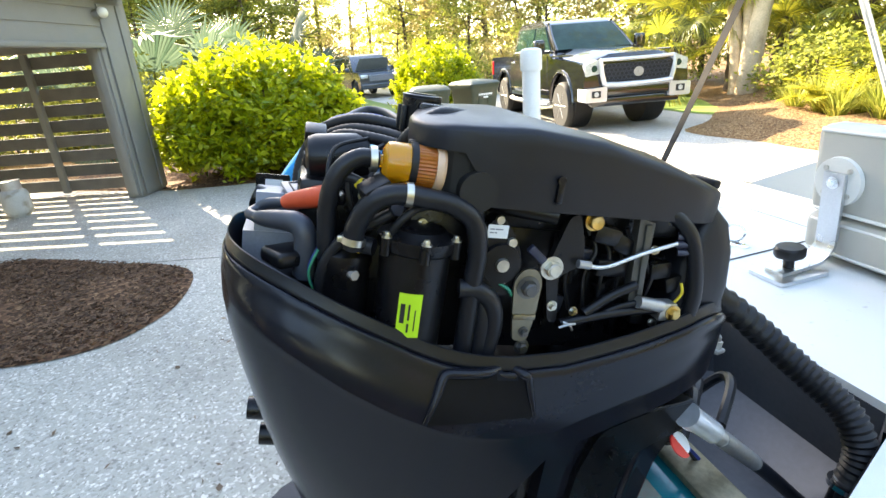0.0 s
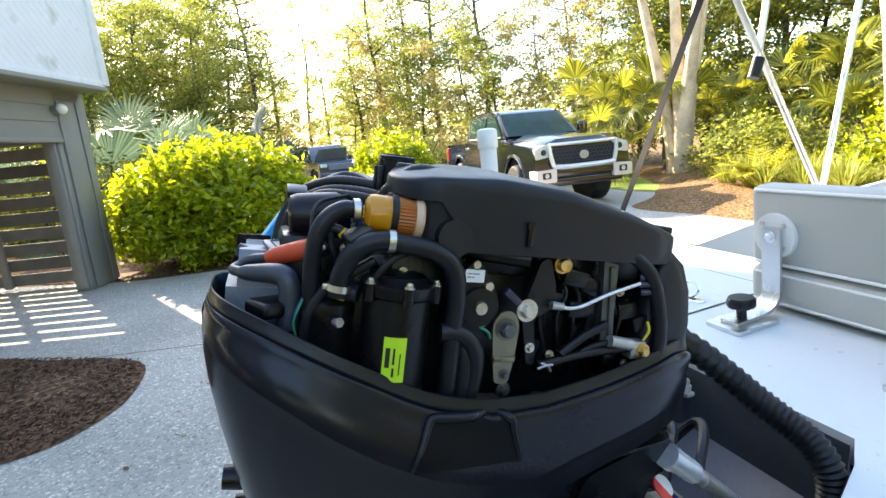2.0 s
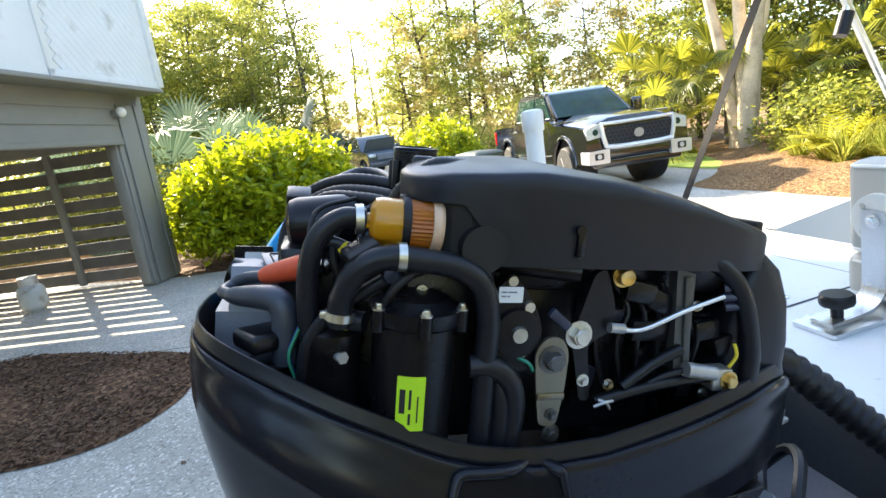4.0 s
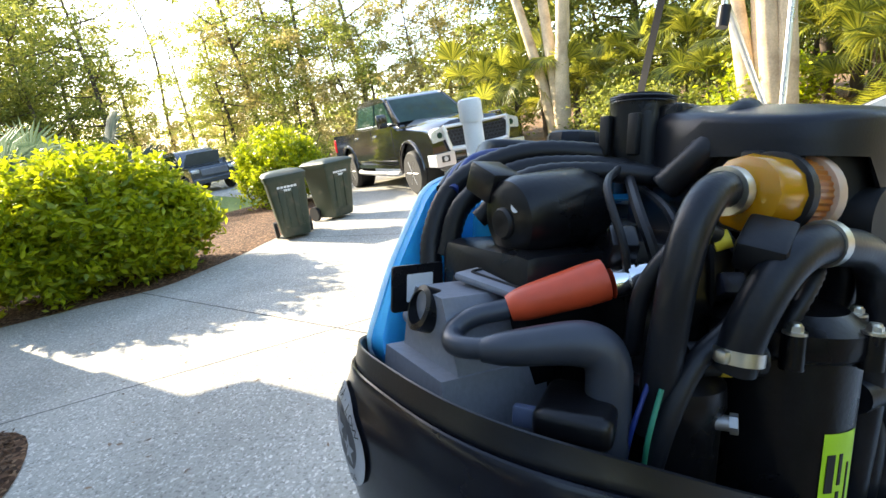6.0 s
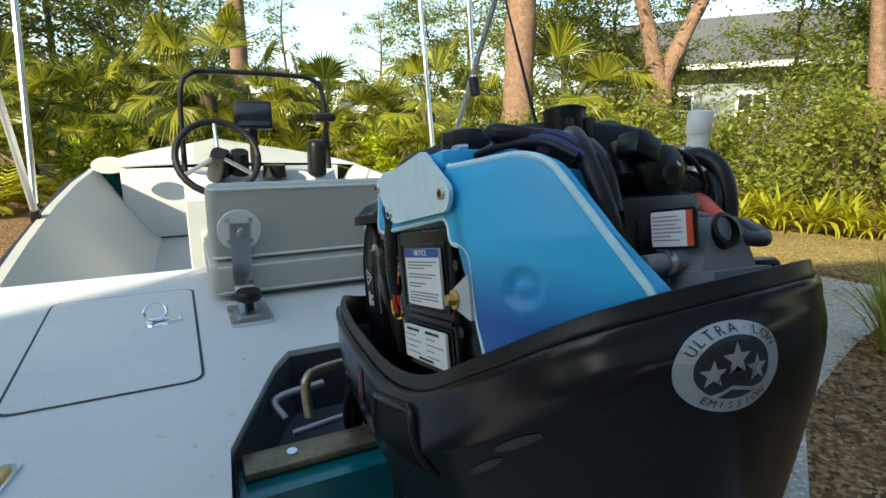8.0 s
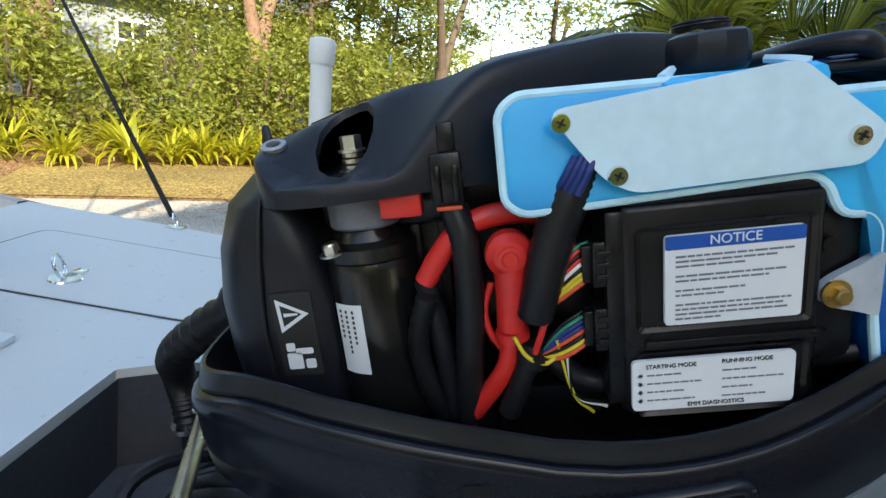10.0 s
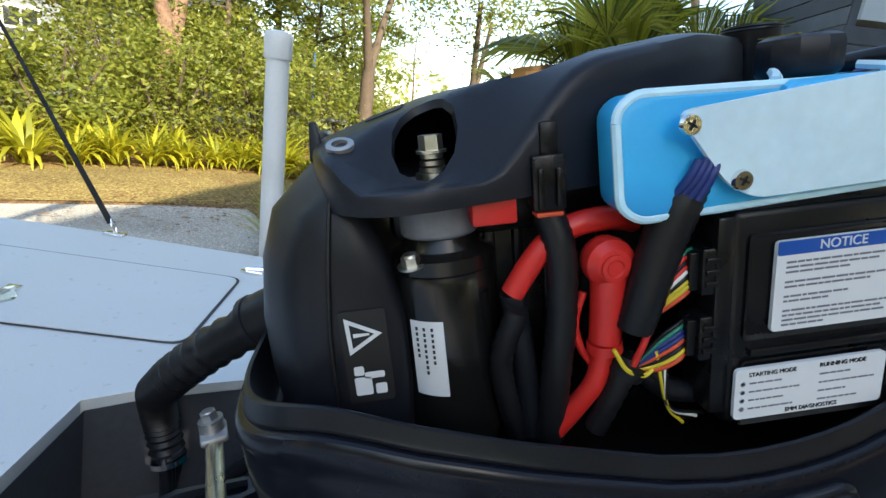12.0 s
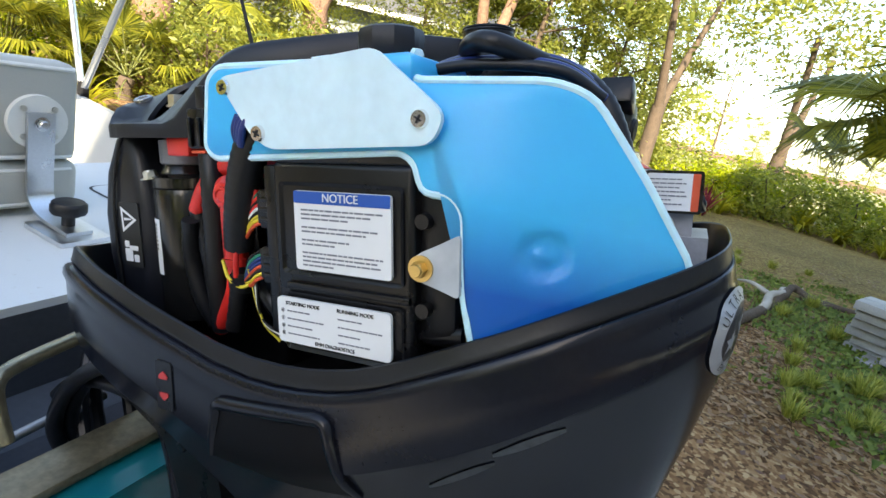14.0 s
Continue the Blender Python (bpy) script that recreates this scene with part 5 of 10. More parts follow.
# filler cap
capm = Matrix.Translation((-0.112, -0.1, 0.2))
bm = B()
lathe(bm, [(0.022, 0.0), (0.022, 0.014), (0.025, 0.016), (0.0268, 0.019), (0.0268, 0.035), (0.0255, 0.039), (0.021, 0.041), (0.0, 0.0415)], capm, 20)
for v in bm.verts:
    q = Vector((v.co.x + 0.112, v.co.y + 0.1))
    if q.length > 0.025:
        a = math.atan2(q.y, q.x)
        if math.cos(10 * a) < -0.2:
            v.co.x, v.co.y = -0.112 + q.x * 0.945, -0.1 + q.y * 0.945
M_OLIVET = mat("faded_yellow_print", (0.2, 0.17, 0.03), 0.5, var=0.3)
capo = part("oil_cap", bm, M_COVER, motor, "black filler cap with yellow lettering")
text_mesh("ENGINE OIL", 0.0068, M_OLIVET, "cap_lettering", capo, Matrix.Translation((-0.112, -0.086, 0.2418)) @ pose(0, 0, 0, 0, 0, 190), squeeze=0.9)
bm = B()
tube(bm, [(-0.135, -0.11, 0.212), (-0.152, -0.12, 0.213), (-0.158, -0.11, 0.212), (-0.148, -0.1, 0.21)], 0.0025, 6, 4)
part("cap_tether", bm, M_RUBBER, capo)
bm = B()
cyl(bm, (-0.112, -0.1, 0.19), (-0.112, -0.1, 0.212), 0.026, 0.026, 24)
box(bm, (-0.118, -0.1, 0.203), (0.1, 0.1, 0.022), 0.008)
part("tank_neck", bm, M_TANK, tank)
bm = B()
box(bm, (-0.075, -0.188, 0.142), (0.06, 0.09, 0.08), 0.018, seg=3)
part("inner_lobe", bm, M_TANK, tank, "inner half of the blue tank")
for dy, x0 in ((-0.03, -0.15), (0.03, -0.152)):
    bm = B()
    tube(bm, [(x0, -0.1 + dy * 1.5, 0.2135), (-0.142, -0.1 + dy * 1.25, 0.2165), (-0.128, -0.1 + dy, 0.219)], lambda f: 0.004 - 0.001 * f, 6, 5)
    part("neck_rib", bm, M_MILK, tank, "milky moulded rib")

# engine block behind everything, so that no light shows through
bm = B()
box(bm, (0.0, -0.03, 0.06), (0.17, 0.36, 0.2), 0.012)
box(bm, (0.0, 0.05, 0.15), (0.21, 0.28, 0.05), 0.01)
box(bm, (-0.02, -0.23, 0.08), (0.1, 0.1, 0.14), 0.01)
block = part("engine_block", bm, M_BLACK, motor, "black cast engine block")
for i in range(6):
    for c, d in (((0.088, 0.03 + 0.025 * i, 0.07), (0.012, 0.008, 0.15)), ((-0.088, 0.03 + 0.022 * i, 0.06), (0.012, 0.008, 0.14))):
        bm = B()
        box(bm, c, d, 0.002)
        part("block_fin", bm, M_BLACK, block)


def cable(name, pts, r, material, parent=None, label="", seg=14, n=8, rib=0.0):
    bm = B()
    tube(bm, pts, r, seg, n, rib=rib)
    return part(name, bm, material, parent or motor, label)


def bars(parent, m, w, lines, size, gap, material, depth=0.0003):
    """Unreadable print: plain bars in lines, each as long as its share of the width."""
    bm = B()
    y = 0.0
    for ln in lines:
        x = -w / 2
        if ln > 0:
            end = -w / 2 + w * ln
            while x < end - size:
                k = min(end - x, size * random.uniform(1.2, 4.5))
                box(bm, (x + k / 2, y, 0), (k, size * 0.62, depth))
                x += k + size * 0.45
        y -= gap
    return part("print_block", bm, material, parent, m=m, smooth=0)


PX = Matrix(((0, 0, -1, 0), (-1, 0, 0, 0), (0, 1, 0, 0), (0, 0, 0, 1)))   # writing on the port side: right is aft, up is up
SX = Matrix(((0, 0, 1, 0), (1, 0, 0, 0), (0, 1, 0, 0), (0, 0, 0, 1)))     # writing on the starboard side


def on_port(x, y, z):
    return Matrix.Translation((x, y, z)) @ PX


def on_star(x, y, z):
    return Matrix.Translation((x, y, z)) @ SX


# ---- port side ----
# front shield round the nose
bm = B()
rings = []
for z, xf, yf, yb in ((-0.03, 0.128, 0.293, 0.19), (0.03, 0.13, 0.298, 0.185), (0.075, 0.13, 0.298, 0.185), (0.12, 0.128, 0.291, 0.192), (0.155, 0.122, 0.279, 0.205), (0.18, 0.112, 0.252, 0.212), (0.193, 0.1, 0.236, 0.214)):
    out = rounded([(-xf, yb), (-xf, yf - 0.035), (-xf + 0.05, yf), (xf - 0.05, yf), (xf, yf - 0.035), (xf, yb)], 0.02, 4)
    rings.append([Vector((x, y, z)) for x, y in out])
loft(bm, rings)
shield = part("front_shield", bm, M_COVER, motor, "satin black front shield", smooth=40)
bm = B()
tube(bm, [(-0.131, 0.238, -0.02), (-0.1315, 0.24, 0.05), (-0.1315, 0.236, 0.1), (-0.126, 0.23, 0.145), (-0.117, 0.226, 0.17)], 0.0016, 6, 4)
part("seam", bm, M_DARK, shield)
bm = B()
prism(bm, rect(0.2, 0.02, 0.232, 0.09, 0.003), "x", -0.1312, -0.13)
warn = part("warning_label", bm, M_INK, shield, "black warning label with white pictograms")
bm = B()
T = [(0.2285, 0.0855), (0.2035, 0.072), (0.2275, 0.0575)]
Ti = [(0.2255, 0.0805), (0.209, 0.072), (0.2248, 0.0625)]
vo, vi = [bm.verts.new((-0.1316, *p)) for p in T], [bm.verts.new((-0.1316, *p)) for p in Ti]
for i in range(3):
    bm.faces.new((vo[i], vo[(i + 1) % 3], vi[(i + 1) % 3], vi[i]))
prism(bm, [(0.2235, 0.0735), (0.2235, 0.0705), (0.2125, 0.0715), (0.2125, 0.0728)], "x", -0.1318, -0.1314)
part("triangle_sign", bm, M_LABEL, warn, smooth=0)
bm = B()
for y, z, w, h in ((0.221, 0.033, 0.012, 0.014), (0.209, 0.03, 0.008, 0.008), (0.2125, 0.041, 0.014, 0.005), (0.223, 0.045, 0.007, 0.007)):
    prism(bm, rect(y - w / 2, z - h / 2, y + w / 2, z + h / 2, 0.0015, 2), "x", -0.1318, -0.1314)
part("pictogram", bm, M_LABEL, warn, smooth=0)
# trim ring and holes on the cover
bm = B()
cover_ev = cover.evaluated_get(bpy.context.evaluated_depsgraph_get())
hit, q, qn, i = cover_ev.ray_cast(Vector((-0.1, 0.217, 0.4)), Vector((0, 0, -1)))
q, qn = q.copy(), qn.copy()
lathe(bm, [(0.0098, -0.002), (0.0098, 0.0018), (0.0082, 0.0028), (0.0056, 0.0024), (0.005, -0.002)], axis_m(q, qn), 24)
part("trim_ring", bm, M_ALUDULL, cover, "steel grommet")
bm = B()
p0 = Vector((-0.107, 0.156, 0.162))
cyl(bm, p0, p0 + Vector((0, 0, 0.013)), 0.013, 0.012, 20, 0.001)
for k in range(3):
    cyl(bm, p0 + Vector((0, 0, 0.0135 + 0.0045 * k)), p0 + Vector((0, 0, 0.0165 + 0.0045 * k)), 0.0095 - 0.0008 * k, 0.0095 - 0.0008 * k, 20, 0.0007)
cyl(bm, p0 + Vector((0, 0, 0.026)), p0 + Vector((0, 0, 0.028)), 0.0105, 0.0105, 20, 0.0006)
cyl(bm, p0 + Vector((0, 0, 0.028)), p0 + Vector((0, 0, 0.038)), 0.0085, 0.0082, 6, 0.0008)
part("starter_top_bolt", bm, M_ZINC, motor, "zinc hex bolt with spring washer")
# slot is a near-black patch on the closed cover, painting a hole's shade
bm = B()
hs = rounded([(-0.052, 0.201), (-0.022, 0.199), (-0.03, 0.168), (-0.058, 0.173)], 0.005, 3)
prism(bm, hs, "z", 0.0, 0.0008)
for v in bm.verts:
    hit, p, n, i = cover_ev.ray_cast(Vector((v.co.x, v.co.y, 0.4)), Vector((0, 0, -1)))
    v.co.z += p.z + 0.0003
part("cover_slot", bm, M_DARK, cover, "dark patch painted as a shaded slot in the cover", smooth=0)

# starter motor
bm = B()
cx, cy = -0.098, 0.155
lathe(bm, [(0.0, -0.03), (0.036, -0.03), (0.038, -0.02), (0.038, 0.1), (0.0365, 0.106), (0.038, 0.108), (0.038, 0.118), (0.03, 0.122), (0.026, 0.13), (0.0, 0.13)], Matrix.Translation((cx, cy, 0)), 36)
starter = part("starter_motor", bm, mat("starter_gloss", (0.008, 0.0078, 0.0075), 0.2, var=0.25, scale=20, bump=0.02), motor, "glossy black starter motor")
bm = B()
lathe(bm, [(0.027, 0.131), (0.0285, 0.133), (0.0285, 0.155), (0.02, 0.157), (0, 0.157)], Matrix.Translation((cx, cy, 0)), 30)
part("drive_housing", bm, M_GREY, starter, "grey drive housing")
bm = B()
bolt(bm, (-0.128, 0.178, 0.116), (-0.1, 0.1, 1), 0.0068, 0.006)
part("starter_bolt", bm, M_ZINC, starter)
bm = B()
for i in range(7):
    a0, a1 = radians(132 + 5.5 * i), radians(132 + 5.5 * (i + 1))
    p = [(cx + 0.0384 * math.cos(a), cy + 0.0384 * math.sin(a)) for a in (a0, a1)]
    bm.faces.new([bm.verts.new(v) for v in ((*p[0], 0.018), (*p[1], 0.018), (*p[1], 0.076), (*p[0], 0.076))])
bmesh.ops.remove_doubles(bm, verts=bm.verts, dist=1e-5)
lab = part("starter_label", bm, M_LABEL, starter, "white serial label")
bm = B()
for k, f in ((0, 0.5), (1, 0.75), (2, 0.62)):
    a = radians(140 + 9 * k)
    for i in range(int(12 * f)):
        z = 0.07 - 0.0042 * i
        box(bm, (cx + 0.0387 * math.cos(a), cy + 0.0387 * math.sin(a), z), (0.0005, 0.0017, 0.0024), rot=(0, 0, math.degrees(a)))
part("print_block", bm, M_INK, lab, smooth=0)
bm = B()
box(bm, (-0.128, 0.121, 0.149), (0.022, 0.03, 0.018), 0.002)
part("red_terminal_cover", bm, M_RED, motor, "red rubber terminal cover")
# connector clip on the cover
bm = B()
box(bm, (-0.1375, 0.086, 0.165), (0.016, 0.022, 0.036), 0.002)
box(bm, (-0.136, 0.084, 0.192), (0.01, 0.012, 0.022), 0.002)
for dy in (-0.006, 0.006):
    box(bm, (-0.1465, 0.086 + dy, 0.162), (0.004, 0.004, 0.026), 0.001)
clip = part("cover_connector", bm, M_BLACK, motor, "black plug clipped to the cover")
bm = B()
box(bm, (-0.1385, 0.086, 0.1445), (0.013, 0.018, 0.003), 0.001)
part("plug_seal", bm, M_ORANGE, clip)
for dy in (-0.004, 0.003):
    cable("wire", [(-0.138, 0.086 + dy, 0.143), (-0.139, 0.08 + dy, 0.12), (-0.136, 0.076 + dy, 0.1)], 0.0018, M_RED, clip)
# red battery cable, boot and black looms
cable("battery_cable", [(-0.12, 0.02, 0.128), (-0.128, 0.04, 0.134), (-0.13, 0.066, 0.132), (-0.131, 0.086, 0.121), (-0.131, 0.1, 0.105), (-0.13, 0.111, 0.088)], 0.0085, M_RED, label="red battery cable")
cable("cable_sleeve", [(-0.129, 0.111, 0.089), (-0.126, 0.107, 0.06), (-0.124, 0.103, 0.02), (-0.122, 0.1, -0.03)], 0.0088, M_HOSE, label="black heat-shrink sleeve")
bm = B()
lathe(bm, [(0.0, -0.016), (0.012, -0.015), (0.0165, -0.008), (0.0175, 0.0), (0.0165, 0.007), (0.011, 0.012), (0.0, 0.013)], axis_m((-0.143, 0.048, 0.108), (-1, 0, 0)), 24)
tube(bm, [(-0.142, 0.047, 0.108), (-0.143, 0.0475, 0.085), (-0.142, 0.05, 0.05)], lambda f: 0.0135 - 0.0025 * f, 16, 4)
lathe(bm, [(0.0, -0.004), (0.0125, -0.004), (0.0125, 0.003), (0, 0.003)], axis_m((-0.142, 0.05, 0.046), (0, 0.05, 1)), 18)
boot = part("terminal_boot", bm, M_RED, motor, "red rubber battery terminal boot")
bm = B()
lathe(bm, [(0.009, 0.0), (0.009, 0.0018), (0.006, 0.0022), (0.005, 0.001), (0, 0.001)], axis_m((-0.1555, 0.048, 0.107), (-1, 0, 0)), 20)
part("boot_nub", bm, M_RED, boot)
cable("battery_cable", [(-0.142, 0.05, 0.046), (-0.141, 0.056, 0.02), (-0.138, 0.068, 0.0), (-0.132, 0.09, -0.03)], 0.0078, M_RED, label="red battery cable")
cable("thin_lead", [(-0.135, 0.062, 0.085), (-0.137, 0.069, 0.065), (-0.137, 0.066, 0.045), (-0.136, 0.058, 0.03)], 0.0028, M_RED)
for pts, r in (([(-0.133, 0.084, 0.143), (-0.138, 0.078, 0.115), (-0.138, 0.079, 0.07), (-0.136, 0.083, 0.03), (-0.13, 0.088, -0.03)], 0.0105),
               ([(-0.153, -0.004, 0.166), (-0.158, 0.008, 0.146), (-0.158, 0.019, 0.118), (-0.156, 0.028, 0.085), (-0.153, 0.034, 0.062)], lambda f: 0.0155 - 0.003 * f),
               ([(-0.15, 0.036, 0.04), (-0.149, 0.042, 0.02), (-0.143, 0.058, -0.02)], 0.008),
               ([(-0.14, 0.11, 0.08), (-0.132, 0.122, 0.04), (-0.128, 0.118, 0.0), (-0.12, 0.11, -0.03)], 0.008)):
    cable("wiring_loom", pts, r, M_RUBBER, label="black braided wiring loom", rib=0.0006, n=9)
bm = B()
cyl(bm, (-0.15, 0.034, 0.034), (-0.148, 0.038, 0.026), 0.0125, 0.0125, 14, 0.001)
part("loom_tape", bm, M_RUBBER, motor)
cable("yellow_tie", [(-0.158, 0.05, 0.05), (-0.16, 0.042, 0.035), (-0.159, 0.03, 0.028), (-0.156, 0.022, 0.03)], 0.0016, M_YELLOW)
for k in range(9):
    z = 0.113 - 0.0032 * k
    c = (M_GREENW, M_RED, M_BLACK, M_RED, M_WHITEW, M_BLACK, M_YELLOW, M_YELLOW, M_ORANGE)[k]
    cable("wire", [(-0.152, -0.006, z), (-0.157 - 0.0006 * k, 0.004, z - 0.002), (-0.158, 0.014 + 0.0006 * k, z - 0.014), (-0.154, 0.022, 0.08 - 0.001 * k)], 0.0016, c, n=5)
for k in range(8):
    z = 0.066 - 0.0034 * k
    c = (M_BLACK, M_GREENW, M_BLUEW, M_BLUEW, M_ORANGE, M_BLACK, M_YELLOW, M_ORANGE)[k]
    cable("wire", [(-0.152, -0.006, z), (-0.157 - 0.0006 * k, 0.006, z - 0.004), (-0.157, 0.018, z - 0.012), (-0.152, 0.03, 0.036 - 0.001 * k)], 0.0016, c, n=5)
cable("wire", [(-0.157, 0.006, 0.115), (-0.161, 0.022, 0.08), (-0.161, 0.03, 0.055), (-0.157, 0.036, 0.036)], 0.0024, M_RED)
for k in range(4):
    cable("wire", [(-0.157, 0.02 - 0.003 * k, 0.045), (-0.155, 0.01, 0.0), (-0.15, -0.005 - 0.005 * k, -0.02 + 0.002 * k)], 0.0014, (M_YELLOW, M_BLACK, M_WHITEW, M_BLACK)[k])
cable("coolant_hose", [(-0.13, 0.03, 0.03), (-0.138, 0.018, 0.018), (-0.14, 0.0, 0.003), (-0.14, -0.03, -0.003)], 0.009, M_HOSE)
# engine management box with plugs and labels
bm = B()
box(bm, (-0.146, -0.087, 0.063), (0.046, 0.128, 0.152), 0.005, seg=3)
box(bm, (-0.15, -0.02, 0.066), (0.036, 0.014, 0.14), 0.003)
box(bm, (-0.1475, -0.087, 0.143), (0.04, 0.12, 0.01), 0.002)
emm = part("control_unit", bm, M_BLACK, motor, "black engine control unit")
for z0, z1 in ((0.052, 0.124), (-0.012, 0.036)):
    bm = B()
    o, i = rect(-0.144, z0 - 0.001, -0.032, z1, 0.004), rect(-0.141, z0 + 0.002, -0.035, z1 - 0.003, 0.003)
    vo, vi = [bm.verts.new((-0.1712, *p)) for p in o], [bm.verts.new((-0.1695, *p)) for p in i]
    for k in range(len(o)):
        bm.faces.new((vo[k], vo[(k + 1) % len(o)], vi[(k + 1) % len(o)], vi[k]))
    part("raised_rim", bm, M_BLACK, emm, smooth=0)
bm = B()
box(bm, (-0.17, -0.093, 0.042), (0.006, 0.112, 0.0055), 0.001)
part("ridge", bm, M_BLACK, emm)
for z in (0.1, 0.053):
    bm = B()
    box(bm, (-0.152, -0.018, z), (0.028, 0.026, 0.032), 0.002)
    for dz in (-0.008, 0.0, 0.008):
        box(bm, (-0.1665, -0.018, z + dz), (0.003, 0.022, 0.004), 0.0008)
    box(bm, (-0.153, -0.003, z), (0.018, 0.008, 0.026), 0.001)
    part("plug", bm, M_BLACK, emm, "black multi-pin plug")
bm = B()
prism(bm, rect(-0.1355, 0.0565, -0.049, 0.1178, 0.003), "x", -0.1738, -0.1709)
notice = part("notice_label", bm, M_LABEL, emm, "white notice label with a blue header")
bm = B()
prism(bm, rect(-0.1352, 0.1085, -0.0493, 0.1176, 0.0015), "x", -0.1743, -0.1737)
part("blue_header", bm, M_BLUEINK, notice, "blue header")
text_mesh("NOTICE", 0.0088, M_LABEL, "header_word", notice, on_port(-0.1745, -0.0925, 0.1131))
bars(notice, on_port(-0.174, -0.0922, 0.1035), 0.073, [1.0, 0.86, 0.62, 0, 0.94, 0.8, 0, 0.6, 0.42, 0, 1.0, 0.94, 0.97, 0.4], 0.0021, 0.0033, M_INKGREY)
bm = B()
prism(bm, rect(-0.1345, -0.0065, -0.027, 0.0315, 0.004), "x", -0.1738, -0.1709)
diag = part("diagnostics_label", bm, M_LABEL, emm, "white diagnostics label")
text_mesh("STARTING MODE", 0.0043, M_INK, "heading", diag, on_port(-0.174, -0.053, 0.0268))
text_mesh("RUNNING MODE", 0.0043, M_INK, "heading", diag, on_port(-0.174, -0.103, 0.0272))
text_mesh("EMM DIAGNOSTICS", 0.0043, M_INK, "heading", diag, on_port(-0.174, -0.083, -0.0035))
bars(diag, on_port(-0.174, -0.057, 0.0205), 0.04, [0.6, 0.9, 0.62, 0.8], 0.0018, 0.0064, M_INKGREY)
bars(diag, on_port(-0.174, -0.107, 0.0205), 0.04, [0.55, 1.0, 0.5, 0.72], 0.0018, 0.0064, M_INKGREY)
bm = B()
for k in range(4):
    lathe(bm, [(0.0019, 0), (0.0019, 0.0003), (0.0013, 0.0003), (0.0013, 0)], axis_m((-0.1738, -0.0325, 0.0205 - 0.0064 * k), (-1, 0, 0)), 14)
part("check_circle", bm, mat("pale_ink", (0.45, 0.46, 0.48), 0.6, var=0.05, bump=0), diag, smooth=0)
bm = B()
box(bm, (-0.15, -0.165, 0.07), (0.02, 0.03, 0.12), 0.004)
for z in (0.1, 0.035):
    cyl(bm, (-0.16, -0.156, z), (-0.167, -0.156, z), 0.006, 0.0055, 14, 0.001)
cyl(bm, (-0.15, -0.145, 0.012), (-0.152, -0.185, 0.016), 0.009, 0.009, 14)
part("side_mount", bm, M_BLACK, motor, "black rubber mounts")
# dark blue wires over the tank
for k in range(4):
    cable("oil_line", [(-0.163 - 0.003 * k, 0.016 - 0.004 * k, 0.15), (-0.172 - 0.001 * k, 0.01 - 0.004 * k, 0.163), (-0.173, 0.004 - 0.004 * k, 0.174)], 0.0028, M_BLUEW)
for k in range(4):
    o = 0.006 * k
    cable("oil_line", [(-0.13 + o * 0.5, -0.12, 0.197), (-0.128 + o, -0.15, 0.2065 + 0.002 * k), (-0.122 + o, -0.19, 0.2085 + 0.003 * k), (-0.112 + o, -0.235, 0.203 + 0.002 * k), (-0.098 + o, -0.262, 0.185)], 0.0042, M_BLUEW if k % 2 else M_HOSE, label="dark blue oil line")

# ---- stern side ----
for k, pts in enumerate(([(0.0, -0.12, 0.205), (-0.03, -0.17, 0.215), (-0.06, -0.215, 0.213), (-0.085, -0.255, 0.19), (-0.088, -0.275, 0.15), (-0.08, -0.28, 0.11)],
                         [(0.02, -0.14, 0.2), (-0.02, -0.185, 0.205), (-0.05, -0.225, 0.2), (-0.068, -0.26, 0.175), (-0.072, -0.272, 0.135)],
                         [(0.04, -0.15, 0.195), (0.01, -0.195, 0.2), (-0.025, -0.235, 0.195), (-0.045, -0.262, 0.165)])):
    cable("wiring_loom", pts, 0.0085 - 0.0008 * k, M_RUBBER, label="thick black wiring loom", rib=0.0005, seg=14, n=14)
bm = B()
tube(bm, [(0.0, -0.14, 0.185), (-0.003, -0.141, 0.225), (-0.004, -0.14, 0.25), (-0.004, -0.14, 0.259)], lambda f: 0.0215 + 0.003 * f - (0.005 if f > 0.93 else 0), 20, 8, rib=0.0005)
sens = part("sensor_housing", bm, M_BLACK, motor, "taped black sensor housing standing on the engine")
bm = B()
box(bm, (0.026, -0.137, 0.232), (0.02, 0.025, 0.035), 0.004)
part("sensor_plug", bm, M_BLACK, sens)
for dx in (-0.014, 0.012):
    bm = B()
    box(bm, (dx - 0.004, -0.163, 0.228), (0.009, 0.006, 0.03), 0.0015)
    part("clip", bm, M_DARK, sens)
cable("sensor_lead", [(0.055, -0.1, 0.24), (0.07, -0.135, 0.238), (0.062, -0.16, 0.215), (0.04, -0.17, 0.19)], 0.0095, M_RUBBER, label="taped black lead", rib=0.0006, n=14)
cable("breather_hose", [(-0.06, -0.15, 0.216), (-0.11, -0.165, 0.222), (-0.13, -0.19, 0.222), (-0.1, -0.22, 0.21)], 0.0075, M_HOSE)
bm = B()
lathe(bm, [(0.0, 0.0), (0.019, 0.0), (0.025, 0.004), (0.0275, 0.012), (0.0285, 0.06), (0.024, 0.075), (0.0, 0.075)], axis_m((-0.004, -0.272, 0.168), (0.05, 1, 0.12)), 30)
coil = part("injector_body", bm, M_PLASTIC, motor, "black plastic injector body")
coil.data.materials[0] = M_BLACK
bm = B()
lathe(bm, [(0.009, -0.003), (0.0105, -0.001), (0.0105, 0.004), (0.006, 0.004), (0.006, -0.003)], axis_m((-0.003, -0.272, 0.166), (0.05, 1, 0.12)), 22)
part("injector_port", bm, M_DARK, coil)
bm = B()
